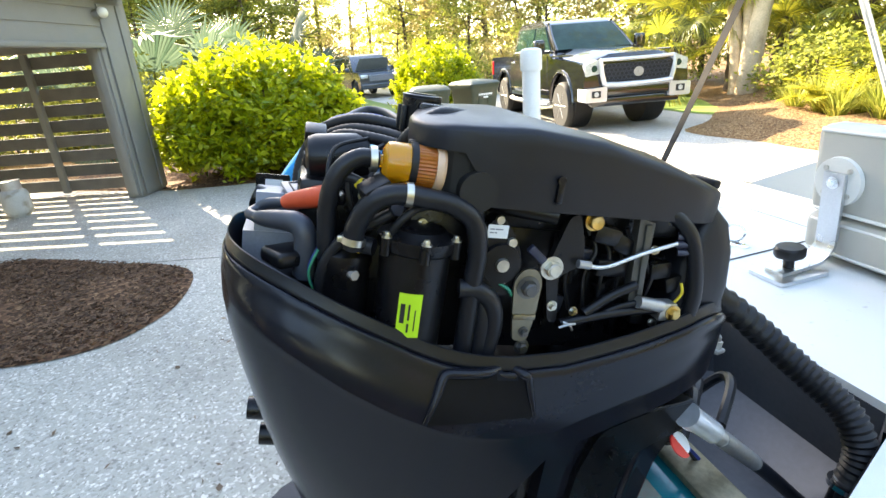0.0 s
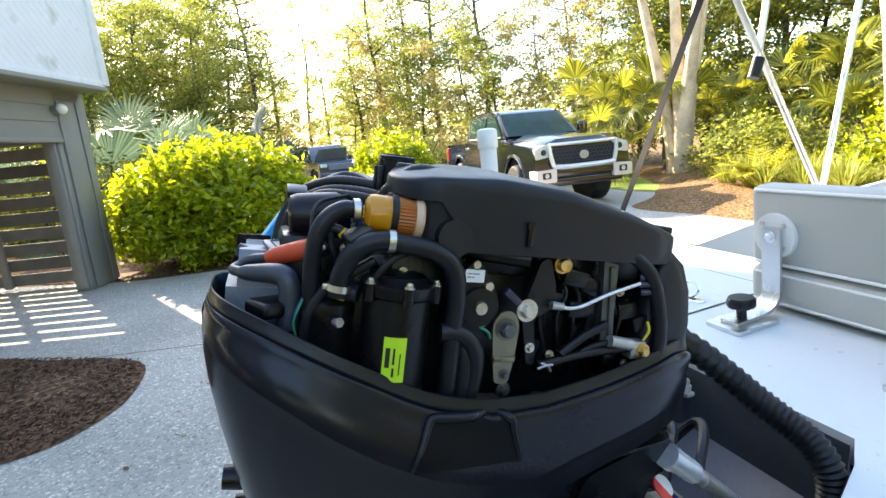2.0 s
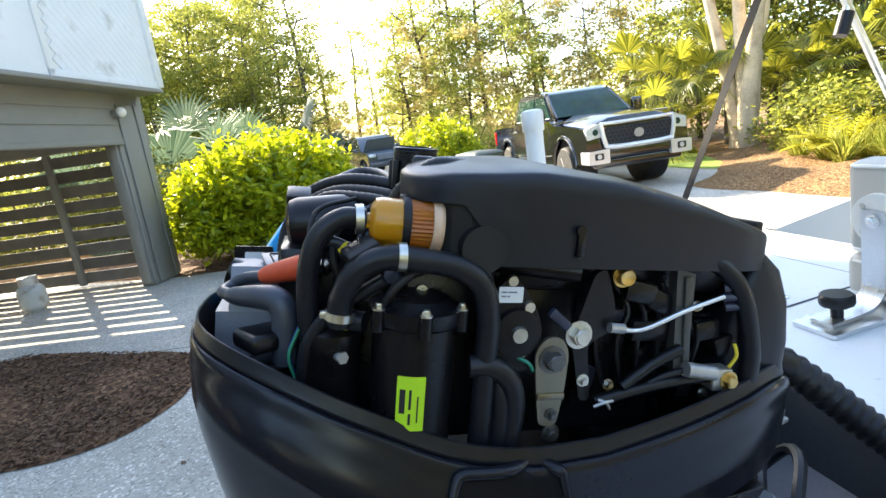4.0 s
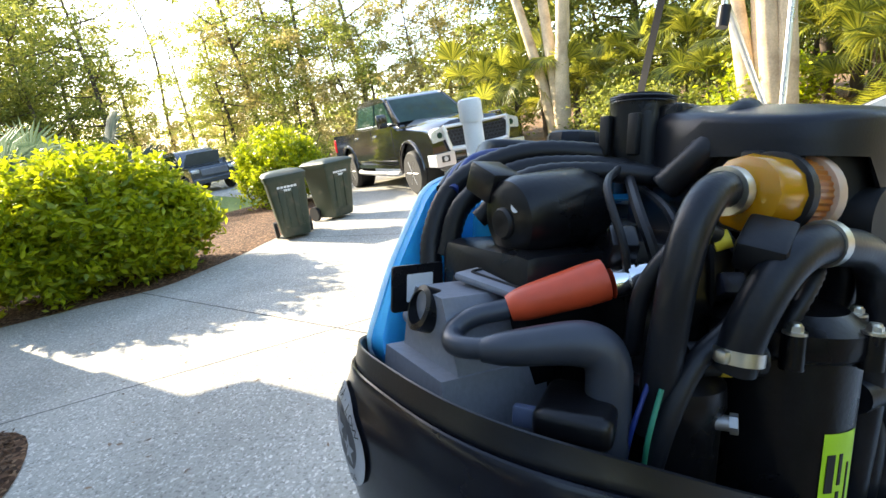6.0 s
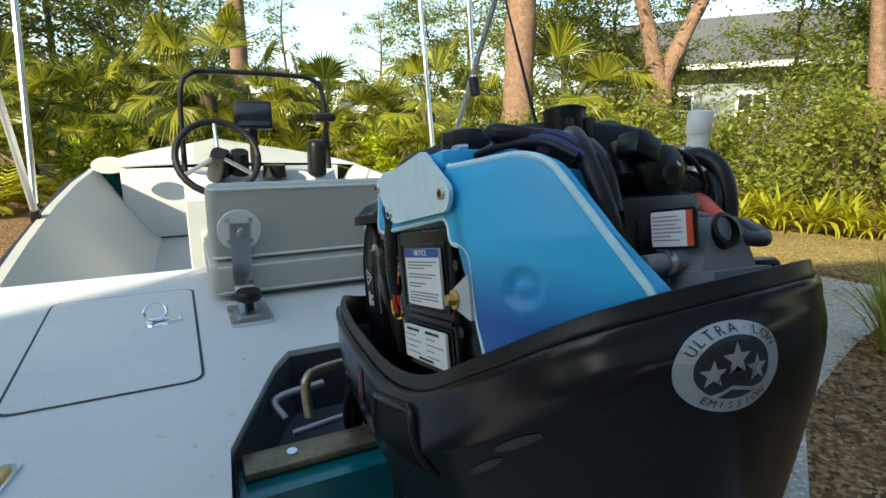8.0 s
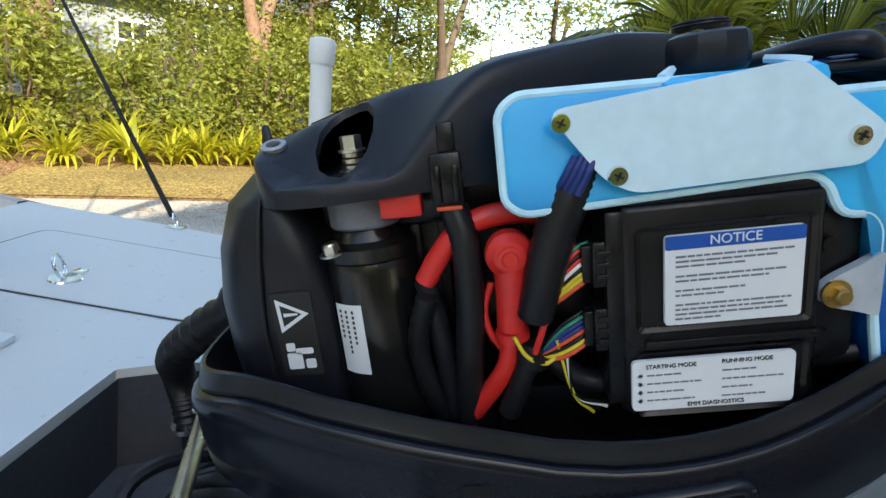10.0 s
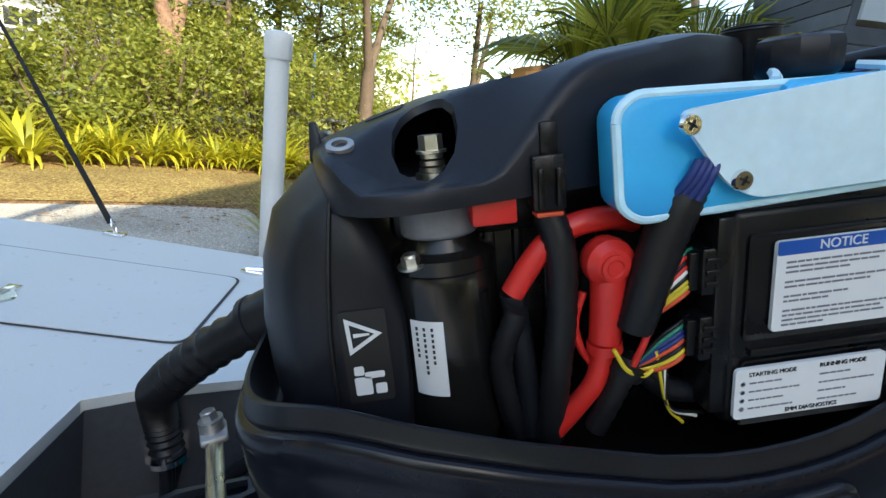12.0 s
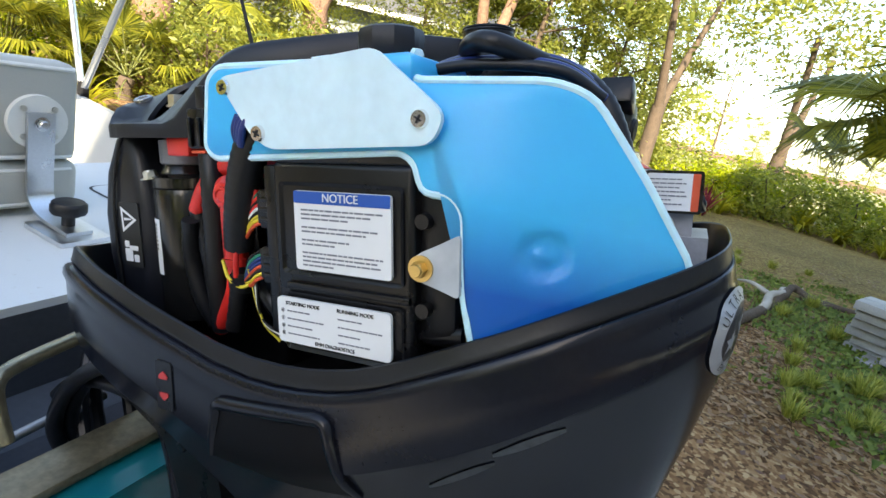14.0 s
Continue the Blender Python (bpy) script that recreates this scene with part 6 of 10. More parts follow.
cyl(bm, (0.009, -0.268, 0.177), (0.0095, -0.2735, 0.1775), 0.0042, 0.004, 12, 0.0008)
part("dust_cap", bm, M_LABEL, coil, "small white cap")
bm = B()
box(bm, (-0.028, -0.262, 0.192), (0.03, 0.026, 0.022), 0.003, rot=(0, 20, 0))
part("injector_plug", bm, M_BLACK, coil)
# grey thermostat casting
bm = B()
prism(bm, [(-0.045, 0.05), (0.03, 0.05), (0.026, 0.085), (0.008, 0.124), (-0.024, 0.126), (-0.036, 0.1)], "y", -0.326, -0.245, 0.008, 3)
prism(bm, [(-0.05, 0.03), (0.035, 0.03), (0.028, 0.082), (-0.042, 0.084)], "y", -0.338, -0.26, 0.01, 3)
cyl(bm, (-0.075, -0.3, 0.092), (-0.03, -0.305, 0.092), 0.008, 0.009, 18, 0.001)
therm = part("thermostat_housing", bm, M_GREY, motor, "grey cast thermostat housing")
bm = B()
lathe(bm, [(0.0145, 0.0), (0.0145, 0.012), (0.011, 0.013), (0.01, 0.004), (0, 0.003)], axis_m((-0.011, -0.319, 0.111), (-0.1, -1, 0.35)), 26)
part("outlet", bm, M_BLACK, therm, "round outlet")
plate_m = Matrix.Translation((0.001, -0.266, 0.1272)) @ pose(0, 0, 0, 3, 7, 14)
bm = B()
box(bm, (0, 0, 0.002), (0.056, 0.058, 0.006), 0.003, seg=2)
cp = part("cover_plate", bm, M_GREY, therm, "grey cast cover plate", m=plate_m)
bm = B()
for p in (rect(-0.02, -0.02, 0.02, 0.02, 0.002),):
    tube(bm, [(x, y, 0.0052) for x, y in p] + [(p[0][0], p[0][1], 0.0052)], 0.0011, 6, 1, cap=False)
part("plate_groove", bm, M_DARK, cp)
for k in range(3):
    bm = B()
    cyl(bm, (-0.0445, -0.3 + 0.003 * k, 0.088 - 0.012 * k), (-0.0465, -0.3 + 0.003 * k, 0.088 - 0.012 * k), 0.0022, 0.002, 10)
    part("rivet", bm, M_ZINC, therm)
bm = B()
lathe(bm, [(0.0105, 0.0), (0.0105, 0.006), (0.009, 0.006), (0.009, 0)], axis_m((-0.05, -0.3035, 0.092), (-1, 0.1, 0)), 20)
part("hose_clamp", bm, M_ZINC, therm)
bm = B()
box(bm, (-0.045, -0.25, 0.122), (0.055, 0.04, 0.035), 0.008, seg=3)
part("rear_bracket", bm, M_DARK, motor)
bm = B()
prism(bm, rect(-0.021, -0.013, 0.021, 0.013, 0.002), "z", -0.0006, 0.0006)
tag = part("warning_tag", bm, M_LABEL, motor, "white and orange hanging warning tag", m=Matrix.Translation((-0.051, -0.31, 0.119)) @ Matrix(((0.26, -0.21, -0.94), (-0.94, 0.18, -0.3), (-0.24, 0.96, -0.15))).to_4x4() @ Matrix.Diagonal((0.88, 1.08, 1, 1)))
bm = B()
prism(bm, rect(0.015, -0.013, 0.021, 0.013, 0.001), "z", -0.0009, 0.0009)
part("orange_edge", bm, M_ORANGE, tag, smooth=0)
bars(tag, pose(-0.004, 0.009, 0.0009), 0.03, [0.9, 1, 0.8, 0.95, 1, 0.6, 0.9], 0.0014, 0.0029, M_INKGREY)
bm = B()
prism(bm, rect(-0.023, -0.015, 0.024, 0.015, 0.003), "z", -0.0026, -0.0008)
part("tag_back", bm, M_BLACK, tag, "black card")
bm = B()
prism(bm, rect(-0.013, -0.009, 0.011, 0.009, 0.001), "z", -0.0032, -0.0026)
part("sticker", bm, M_LABEL, tag, smooth=0)
# spark plug boots and leads
bm = B()
tube(bm, [(0.03, -0.293, 0.119), (0.036, -0.284, 0.123), (0.056, -0.255, 0.135), (0.061, -0.247, 0.138)], lambda f: (0.0078 + 0.0047 * min(1, 1.6 * f)) * (0.75 if f > 0.97 else 1), 20, 8)
part("plug_boot", bm, M_ORANGE, motor, "orange rubber spark plug boot")
cable("plug_lead", [(0.03, -0.294, 0.119), (0.02, -0.312, 0.114), (0.018, -0.324, 0.106), (0.032, -0.33, 0.103), (0.054, -0.315, 0.105)], 0.0062, M_PLASTIC, label="grey spark plug lead")
bm = B()
tube(bm, [(0.044, -0.323, 0.103), (0.054, -0.312, 0.105), (0.076, -0.281, 0.109), (0.084, -0.27, 0.1), (0.085, -0.268, 0.075), (0.085, -0.268, 0.05)], lambda f: 0.0066 + 0.0058 * min(1, 2.5 * f), 20, 8)
part("plug_boot", bm, M_PLASTIC, motor, "grey rubber spark plug boot")
bm = B()
lathe(bm, [(0.009, 0), (0.009, 0.008), (0.011, 0.008), (0.011, 0.012), (0.009, 0.012), (0.009, 0.02), (0.006, 0.02)], axis_m((0.068, -0.25, 0.137), (0.5, 0.8, 0.2)), 12)
part("spark_plug", bm, M_CHROME, motor)
for z, w in ((0.085, 0.05), (0.055, 0.06)):
    bm = B()
    box(bm, (0.08, -0.285, z - 0.012), (0.04, w, 0.018), 0.006, rot=(0, 0, 35), seg=3)
    part("coil_pack", bm, M_BLACK, motor, "dark ignition coil")
bm = B()
box(bm, (0.075, -0.30, 0.07), (0.04, 0.006, 0.012), 0.002, rot=(0, 0, 35))
part("coil_clip", bm, mat("slate_clip", (0.07, 0.09, 0.15), 0.4), motor)

# ---- starboard side ----
bm = B()
lathe(bm, [(0.0, -0.03), (0.038, -0.03), (0.0385, 0.1), (0.042, 0.103), (0.043, 0.108), (0.043, 0.116), (0.036, 0.119), (0.03, 0.124), (0.0, 0.125)], Matrix.Translation((0.116, -0.153, 0)), 40)
vst = part("vapour_separator", bm, M_BLACK, motor, "black fuel vapour separator canister")
for a in (-60, 60, 180, 0):
    bm = B()
    c = Vector((0.116 + 0.043 * math.cos(radians(a)), -0.153 + 0.043 * math.sin(radians(a)), 0.11))
    cyl(bm, c - Vector((0, 0, 0.012)), c + Vector((0, 0, 0.007)), 0.006, 0.006, 12, 0.001)
    part("screw_boss", bm, M_BLACK, vst)
for a in (-60, 60, 180, 0):
    bm = B()
    bolt(bm, Vector((0.116 + 0.043 * math.cos(radians(a)), -0.153 + 0.043 * math.sin(radians(a)), 0.117)), (0, 0, 1), 0.004, 0.003)
    part("lid_screw", bm, M_ZINC, vst)
bm = B()
for i in range(5):
    a0, a1 = radians(-30 + 7.4 * i), radians(-30 + 7.4 * (i + 1))
    p = [(0.116 + 0.0388 * math.cos(a), -0.153 + 0.0388 * math.sin(a)) for a in (a0, a1)]
    bm.faces.new([bm.verts.new(v) for v in ((*p[0], 0.012), (*p[1], 0.012), (*p[1], 0.062), (*p[0], 0.062))])
bmesh.ops.remove_doubles(bm, verts=bm.verts, dist=1e-5)
lime = part("lime_label", bm, M_GREEN, vst, "bright lime green label")
bm = B()
for k, (a, z0, z1, w) in enumerate(((-22, 0.028, 0.05, 0.005), (-12, 0.018, 0.028, 0.0022), (-12, 0.032, 0.05, 0.0022), (-2, 0.02, 0.044, 0.0012))):
    c = (0.116 + 0.039 * math.cos(radians(a)), -0.153 + 0.039 * math.sin(radians(a)), (z0 + z1) / 2)
    box(bm, c, (0.0005, w, z1 - z0), rot=(0, 0, a))
part("print_block", bm, M_INK, lime, smooth=0)
bm = B()
lathe(bm, [(0.0, -0.02), (0.027, -0.02), (0.028, 0.07), (0.03, 0.074), (0.029, 0.086), (0.02, 0.093), (0.0, 0.094)], Matrix.Translation((0.092, -0.226, 0)), 28)
can = part("lift_pump", bm, M_BLACK, motor, "small black pump canister")
bm = B()
cyl(bm, (0.116, -0.223, 0.068), (0.127, -0.2175, 0.0695), 0.0042, 0.0042, 12, 0.001)
cyl(bm, (0.124, -0.219, 0.0692), (0.1275, -0.2172, 0.0696), 0.0056, 0.0056, 6)
part("pump_fitting", bm, M_ALUDULL, can, "steel hose fitting")
cable("fuel_line", [(0.1, -0.252, 0.03), (0.108, -0.25, 0.07), (0.112, -0.236, 0.1), (0.118, -0.216, 0.118), (0.125, -0.185, 0.14)], 0.006, M_HOSE)
bm = B()
tube(bm, [(0.104, -0.23, 0.1), (0.118, -0.214, 0.102), (0.126, -0.2, 0.102)], 0.0095, 12, 3)
part("check_valve", bm, M_HOSE, motor)
bm = B()
cyl(bm, (0.114, -0.218, 0.102), (0.118, -0.213, 0.102), 0.0103, 0.0103, 14)
part("yellow_band", bm, M_YELLOW, motor, "yellow band on a fuel valve")
for k, m in enumerate((M_BLUEW, M_GREENW)):
    cable("wire", [(0.09 + 0.012 * k, -0.258, 0.04), (0.098 + 0.01 * k, -0.264, 0.065), (0.1 + 0.008 * k, -0.256, 0.09)], 0.0014, m)
# amber fuel filter
def clear_amber(name, col, rough):
    m = bpy.data.materials.new(name)
    m.use_nodes = True
    b = m.node_tree.nodes["Principled BSDF"]
    b.inputs["Base Color"].default_value = (*col, 1)
    b.inputs["Roughness"].default_value = rough
    b.inputs["Transmission Weight"].default_value = 0.35
    b.inputs["Subsurface Weight"].default_value = 0.25
    b.inputs["Subsurface Radius"].default_value = (0.02, 0.01, 0.003)
    return m


M_AMBER, M_PLEAT = clear_amber("amber_plastic", (0.75, 0.34, 0.012), 0.12), clear_amber("pleated_filter", (0.55, 0.17, 0.02), 0.3)
AX = axis_m((0.106, -0.198, 0.189), (0.05, 1, -0.03))
bm = B()
lathe(bm, [(0.0, 0.0), (0.014, 0.0), (0.0205, 0.004), (0.0218, 0.009), (0.0218, 0.03), (0.0, 0.03)], AX, 12)
filt = part("fuel_filter", bm, M_AMBER, motor, "amber see-through fuel filter")
bm = B()
pl = []
for z in (0.03, 0.055):
    pl.append([AX @ Vector(((0.0212 if i % 2 else 0.0222) * math.cos(i * math.pi / 36), (0.0212 if i % 2 else 0.0222) * math.sin(i * math.pi / 36), z)) for i in range(72)])
loft(bm, pl)
part("filter_pleats", bm, M_PLEAT, filt, "orange-brown pleated paper", smooth=0)
bm = B()
lathe(bm, [(0.0215, 0.054), (0.0245, 0.054), (0.0255, 0.056), (0.0255, 0.061), (0.023, 0.064), (0.01, 0.065), (0.0, 0.065)], AX, 32)
part("filter_end", bm, mat("cream_plastic", (0.62, 0.42, 0.28), 0.35, sss=0.2), filt, "cream end cap")
bm = B()
lathe(bm, [(0.0228, 0.0275), (0.0242, 0.028), (0.0242, 0.0345), (0.0228, 0.035)], AX, 28)
box(bm, AX @ Vector((0.012, 0.019, 0.031)), (0.012, 0.009, 0.012), 0.002)
part("filter_strap", bm, M_RUBBER, filt, "black strap")
bm = B()
cyl(bm, AX @ Vector((0, 0, -0.012)), AX @ Vector((0, 0, 0.002)), 0.007, 0.007, 14)
part("filter_nipple", bm, M_AMBER, filt)
bm = B()
cyl(bm, AX @ Vector((0, 0, 0.064)), AX @ Vector((0, 0, 0.076)), 0.007, 0.007, 14)
part("filter_nipple", bm, M_AMBER, filt)


def clamp(p, d, r, parent=None):
    bm = B()
    lathe(bm, [(r, -0.0035), (r + 0.0015, -0.0035), (r + 0.0015, 0.0035), (r, 0.0035)], axis_m(p, d), 24)
    u = frame_of(d)[0]
    box(bm, Vector(p) + u * (r + 0.003), (0.006, 0.006, 0.006), 0.001)
    part("hose_clamp", bm, M_ZINC, parent or motor, "steel hose clamp")


h1 = cable("fuel_hose", [(0.105, -0.202, 0.19), (0.107, -0.222, 0.19), (0.109, -0.24, 0.176), (0.108, -0.249, 0.148), (0.104, -0.249, 0.11), (0.095, -0.245, 0.06)], 0.0096, M_HOSE, label="black rubber fuel hose", seg=16, n=8)
clamp((0.105, -0.207, 0.19), (0, 1, 0.05), 0.0118, h1)
h2 = cable("fuel_hose", [(0.125, -0.222, 0.1), (0.13, -0.221, 0.125), (0.136, -0.208, 0.152), (0.139, -0.185, 0.163), (0.14, -0.155, 0.161), (0.14, -0.125, 0.156), (0.14, -0.102, 0.142), (0.14, -0.092, 0.115), (0.138, -0.09, 0.06), (0.134, -0.088, -0.02)], 0.0108, M_HOSE, label="thick black rubber fuel hose", seg=18, n=8)
clamp((0.139, -0.173, 0.1635), (0.03, 1, 0.0), 0.0111, h2)
clamp((0.1265, -0.222, 0.108), (0, 0.1, 1), 0.0111, h2)
h3 = cable("fuel_hose", [(0.109, -0.124, 0.186), (0.114, -0.112, 0.182), (0.12, -0.098, 0.165), (0.118, -0.09, 0.13), (0.112, -0.085, 0.1)], 0.0102, M_HOSE, label="black rubber fuel hose", seg=16, n=8)
clamp((0.1105, -0.121, 0.1855), (0.2, 1, -0.1), 0.0112, h3)
cable("return_hose", [(0.138, -0.105, 0.064), (0.141, -0.085, 0.064), (0.142, -0.066, 0.05), (0.14, -0.058, 0.02), (0.135, -0.062, -0.03)], 0.0105, M_HOSE, label="looped black return hose", seg=16, n=8)
cable("return_hose", [(0.13, -0.075, 0.055), (0.136, -0.07, 0.03), (0.134, -0.07, -0.03)], 0.0105, M_HOSE)
cable("wiring_loom", [(0.128, -0.19, 0.108), (0.134, -0.18, 0.13), (0.134, -0.165, 0.146), (0.126, -0.15, 0.15)], 0.004, M_RUBBER, rib=0.0006, n=9)
bm = B()
box(bm, (0.126, -0.205, 0.163), (0.024, 0.03, 0.018), 0.003, rot=(30, 10, 20))
part("taped_plug", bm, M_RUBBER, motor)
bm = B()
cyl(bm, (0.108, -0.221, 0.163), (0.114, -0.2165, 0.166), 0.005, 0.005, 14, 0.001)
part("yellow_plug", bm, M_YELLOW, motor)
cable("plug_lead", [(0.11, -0.215, 0.165), (0.105, -0.235, 0.168), (0.09, -0.25, 0.14), (0.08, -0.245, 0.1)], 0.005, M_HOSE)

# oil pump
bm = B()
prism(bm, rounded([(-0.083, 0.05), (-0.035, 0.055), (-0.032, 0.1), (-0.045, 0.125), (-0.066, 0.15), (-0.084, 0.128), (-0.088, 0.09)], 0.014), "x", 0.1, 0.128, 0.003)
lathe(bm, [(0.0, 0), (0.024, 0), (0.023, 0.007), (0.0, 0.008)], axis_m((0.127, -0.058, 0.092), (1, 0, 0)), 28)
pump = part("oil_pump", bm, M_BLACK, motor, "black oil pump body")
bm = B()
for y, z, r in ((-0.058, 0.092, 0.0085), (-0.067, 0.142, 0.0055), (-0.048, 0.117, 0.006), (-0.051, 0.073, 0.005), (-0.085, 0.076, 0.005)):
    x = 0.135 if r > 0.008 else 0.128
    cyl(bm, (x, y, z), (x + 0.004, y, z), r, r * 0.85, 18, 0.001)
part("pump_screw", bm, M_ZINC, pump, "slotted screws")
bm = B()
prism(bm, rect(-0.079, 0.121, -0.055, 0.136, 0.001), "x", 0.1281, 0.1288)
pl_ = part("pump_label", bm, M_LABEL, pump, "small white label")
bars(pl_, on_star(0.129, -0.067, 0.131), 0.019, [0.9, 0.6], 0.0022, 0.004, M_INKGREY)
cable("wire", [(0.13, -0.055, 0.068), (0.136, -0.046, 0.064), (0.134, -0.04, 0.056)], 0.002, M_GREENW)
# throttle bracket, arm and linkage
bm = B()
prism(bm, rounded([(-0.041, 0.075), (-0.031, 0.09), (-0.015, 0.09), (-0.006, 0.075), (-0.007, 0.035), (-0.012, 0.0), (-0.03, 0.0), (-0.036, 0.035)], 0.007), "x", 0.134, 0.138, 0.001)
box(bm, (0.137, -0.021, 0.031), (0.006, 0.028, 0.007), 0.001)
lev = part("lever_plate", bm, mat("bronze_plate", (0.23, 0.21, 0.16), 0.35, 0.9, var=0.15, scale=30, bump=0.05), motor, "dull bronze lever plate")
M_BOLTD = mat("dark_bolt", (0.13, 0.13, 0.13), 0.35, 0.9, var=0.2)
for p, r, h in (((0.138, -0.023, 0.068), 0.0095, 0.009), ((0.138, -0.018, 0.012), 0.0045, 0.004), ((0.136, -0.016, -0.008), 0.0065, 0.006)):
    bm = B()
    bolt(bm, p, (1, 0, 0), r, h)
    part("lever_bolt", bm, M_BOLTD, lev)
bm = B()
prism(bm, rounded([(0.0, 0.085), (0.018, 0.15), (0.03, 0.155), (0.043, 0.12), (0.045, 0.095), (0.018, 0.078), (0.028, 0.02), (0.016, 0.02), (0.004, 0.07)], 0.006), "x", 0.118, 0.128, 0.002)
arm = part("throttle_cam", bm, M_BLACK, motor, "black throttle cam plate")
bm = B()
bolt(bm, (0.128, 0.007, 0.089), (1, 0, 0), 0.0098, 0.008)
part("cam_bolt", bm, M_ZINC, arm, "bright hex bolt")
bm = B()
bolt(bm, (0.128, 0.017, 0.042), (1, 0, 0), 0.0045, 0.004)
part("cam_bolt", bm, M_ZINC, arm, "bright hex bolt")
bm = B()
box(bm, (0.13, -0.016, 0.105), (0.008, 0.026, 0.01), 0.002, rot=(-38, 0, 0))
part("rod_clip", bm, mat("dark_blue_clip", (0.02, 0.025, 0.05), 0.4), arm)
bm = B()
lathe(bm, [(0.0, 0), (0.0115, 0), (0.0115, 0.004), (0.0085, 0.004), (0.0085, 0.012), (0.0075, 0.013), (0, 0.012)], axis_m((0.12, 0.051, 0.147), (1, 0, 0)), 22)
part("brass_plug", bm, M_BRASS, motor, "brass plug")
cable("throttle_rod", [(0.134, 0.045, 0.097), (0.135, 0.062, 0.095), (0.136, 0.08, 0.099), (0.137, 0.115, 0.115), (0.137, 0.16, 0.131)], 0.0027, M_ALU, label="bent steel throttle rod")
bm = B()
cyl(bm, (0.134, 0.036, 0.098), (0.134, 0.052, 0.0965), 0.0052, 0.0052, 10, 0.001)
part("rod_end", bm, M_ALUDULL, motor)
bm = B()
prism(bm, [(0.106, 0.157), (0.128, 0.152), (0.135, 0.05), (0.118, 0.05)], "x", 0.118, 0.131, 0.002)
box(bm, (0.131, 0.125, 0.1), (0.006, 0.008, 0.1), 0.001, rot=(7, 0, 0))
part("intake_bracket", bm, mat("grey_bracket", (0.075, 0.075, 0.07), 0.45, 0.5, var=0.2), motor, "dark grey intake bracket")
for y0, y1, z0, z1, r in ((0.03, 0.165, 0.02, 0.045, 0.0062), (0.06, 0.12, 0.035, 0.075, 0.006), (0.075, 0.13, 0.03, 0.052, 0.004)):
    cable("shift_rod", [(0.132, y0, z0), (0.134, (y0 + y1) / 2, (z0 + z1) / 2 + 0.004), (0.135, y1, z1)], r, M_BLACK)
bm = B()
for a, b in (((0.026, 0.019), (0.046, 0.024)), ((0.03, 0.026), (0.044, 0.016))):
    tube(bm, [(0.14, a[0], a[1]), (0.143, (a[0] + b[0]) / 2, (a[1] + b[1]) / 2 + 0.003), (0.14, b[0], b[1])], 0.0017, 6, 4)
part("cotter_clip", bm, M_ALUDULL, motor, "bright cotter clip")
bm = B()
box(bm, (0.134, 0.17, 0.043), (0.02, 0.024, 0.024), 0.003)
cyl(bm, (0.14, 0.125, 0.055), (0.14, 0.16, 0.05), 0.008, 0.008, 12, 0.001)
hb = part("linkage_block", bm, M_ALUDULL, motor, "dull cast linkage block")
bm = B()
bolt(bm, (0.144, 0.176, 0.043), (1, 0, 0), 0.007, 0.005)
part("block_bolt", bm, M_BRASS, hb)
cable("wire", [(0.14, 0.178, 0.056), (0.144, 0.181, 0.07), (0.142, 0.178, 0.082)], 0.0018, M_YELLOW)
cable("coolant_hose", [(0.12, 0.13, 0.165), (0.13, 0.152, 0.163), (0.136, 0.178, 0.14), (0.138, 0.196, 0.1), (0.138, 0.206, 0.05), (0.13, 0.2, 0.0)], 0.0096, M_HOSE, label="black hose at the nose", seg=16, n=8)
for k, (y, z) in enumerate(((0.1, 0.12), (0.075, 0.13), (0.09, 0.09), (0.16, 0.09), (0.19, 0.075))):
    bm = B()
    box(bm, (0.11, y, z), (0.03, 0.03 + 0.006 * (k % 3), 0.022), 0.004, rot=(10 * k - 20, 0, 0))
    part("intake_runner", bm, M_BLACK, motor)
for y, z in ((0.165, 0.128), (0.17, 0.118), (0.165, 0.138)):
    bm = B()
    cyl(bm, (0.13, y, z), (0.138, y + 0.014, z + 0.003), 0.005, 0.004, 10, 0.0008)
    part("plug", bm, mat("slate_plug", (0.03, 0.03, 0.05), 0.4), motor)
bm = B()
box(bm, (0.141, -0.01, 0.182), (0.008, 0.008, 0.03), 0.002)
cyl(bm, (0.143, -0.012, 0.193), (0.147, -0.012, 0.193), 0.005, 0.005, 12)
part("cover_clip", bm, M_BLACK, cover, "black cover clip")
bm = B()
cyl(bm, (0.1, -0.08, 0.155), (0.13, 0.0, 0.152), 0.011, 0.011, 16, 0.002)
part("fuel_rail", bm, M_BLACK, motor, "black fuel rail")
# near-black disc end paints the shade of a cable opening
bm = B()
cyl(bm, (0.12, -0.1, 0.172), (0.1412, -0.1, 0.172), 0.021, 0.021, 28)
part("cover_port", bm, M_DARK, cover, "round dark piece painted as a shaded cable opening")
bm = B()
box(bm, (0.055, 0.247, 0.198), (0.05, 0.012, 0.012), 0.003)
part("nose_lug", bm, M_COVER, cover)
bm = B()
box(bm, (-0.05, 0.24, 0.2), (0.014, 0.012, 0.03), 0.003, taper=(0.3, 0.5))
part("nose_tab", bm, M_COVER, cover)

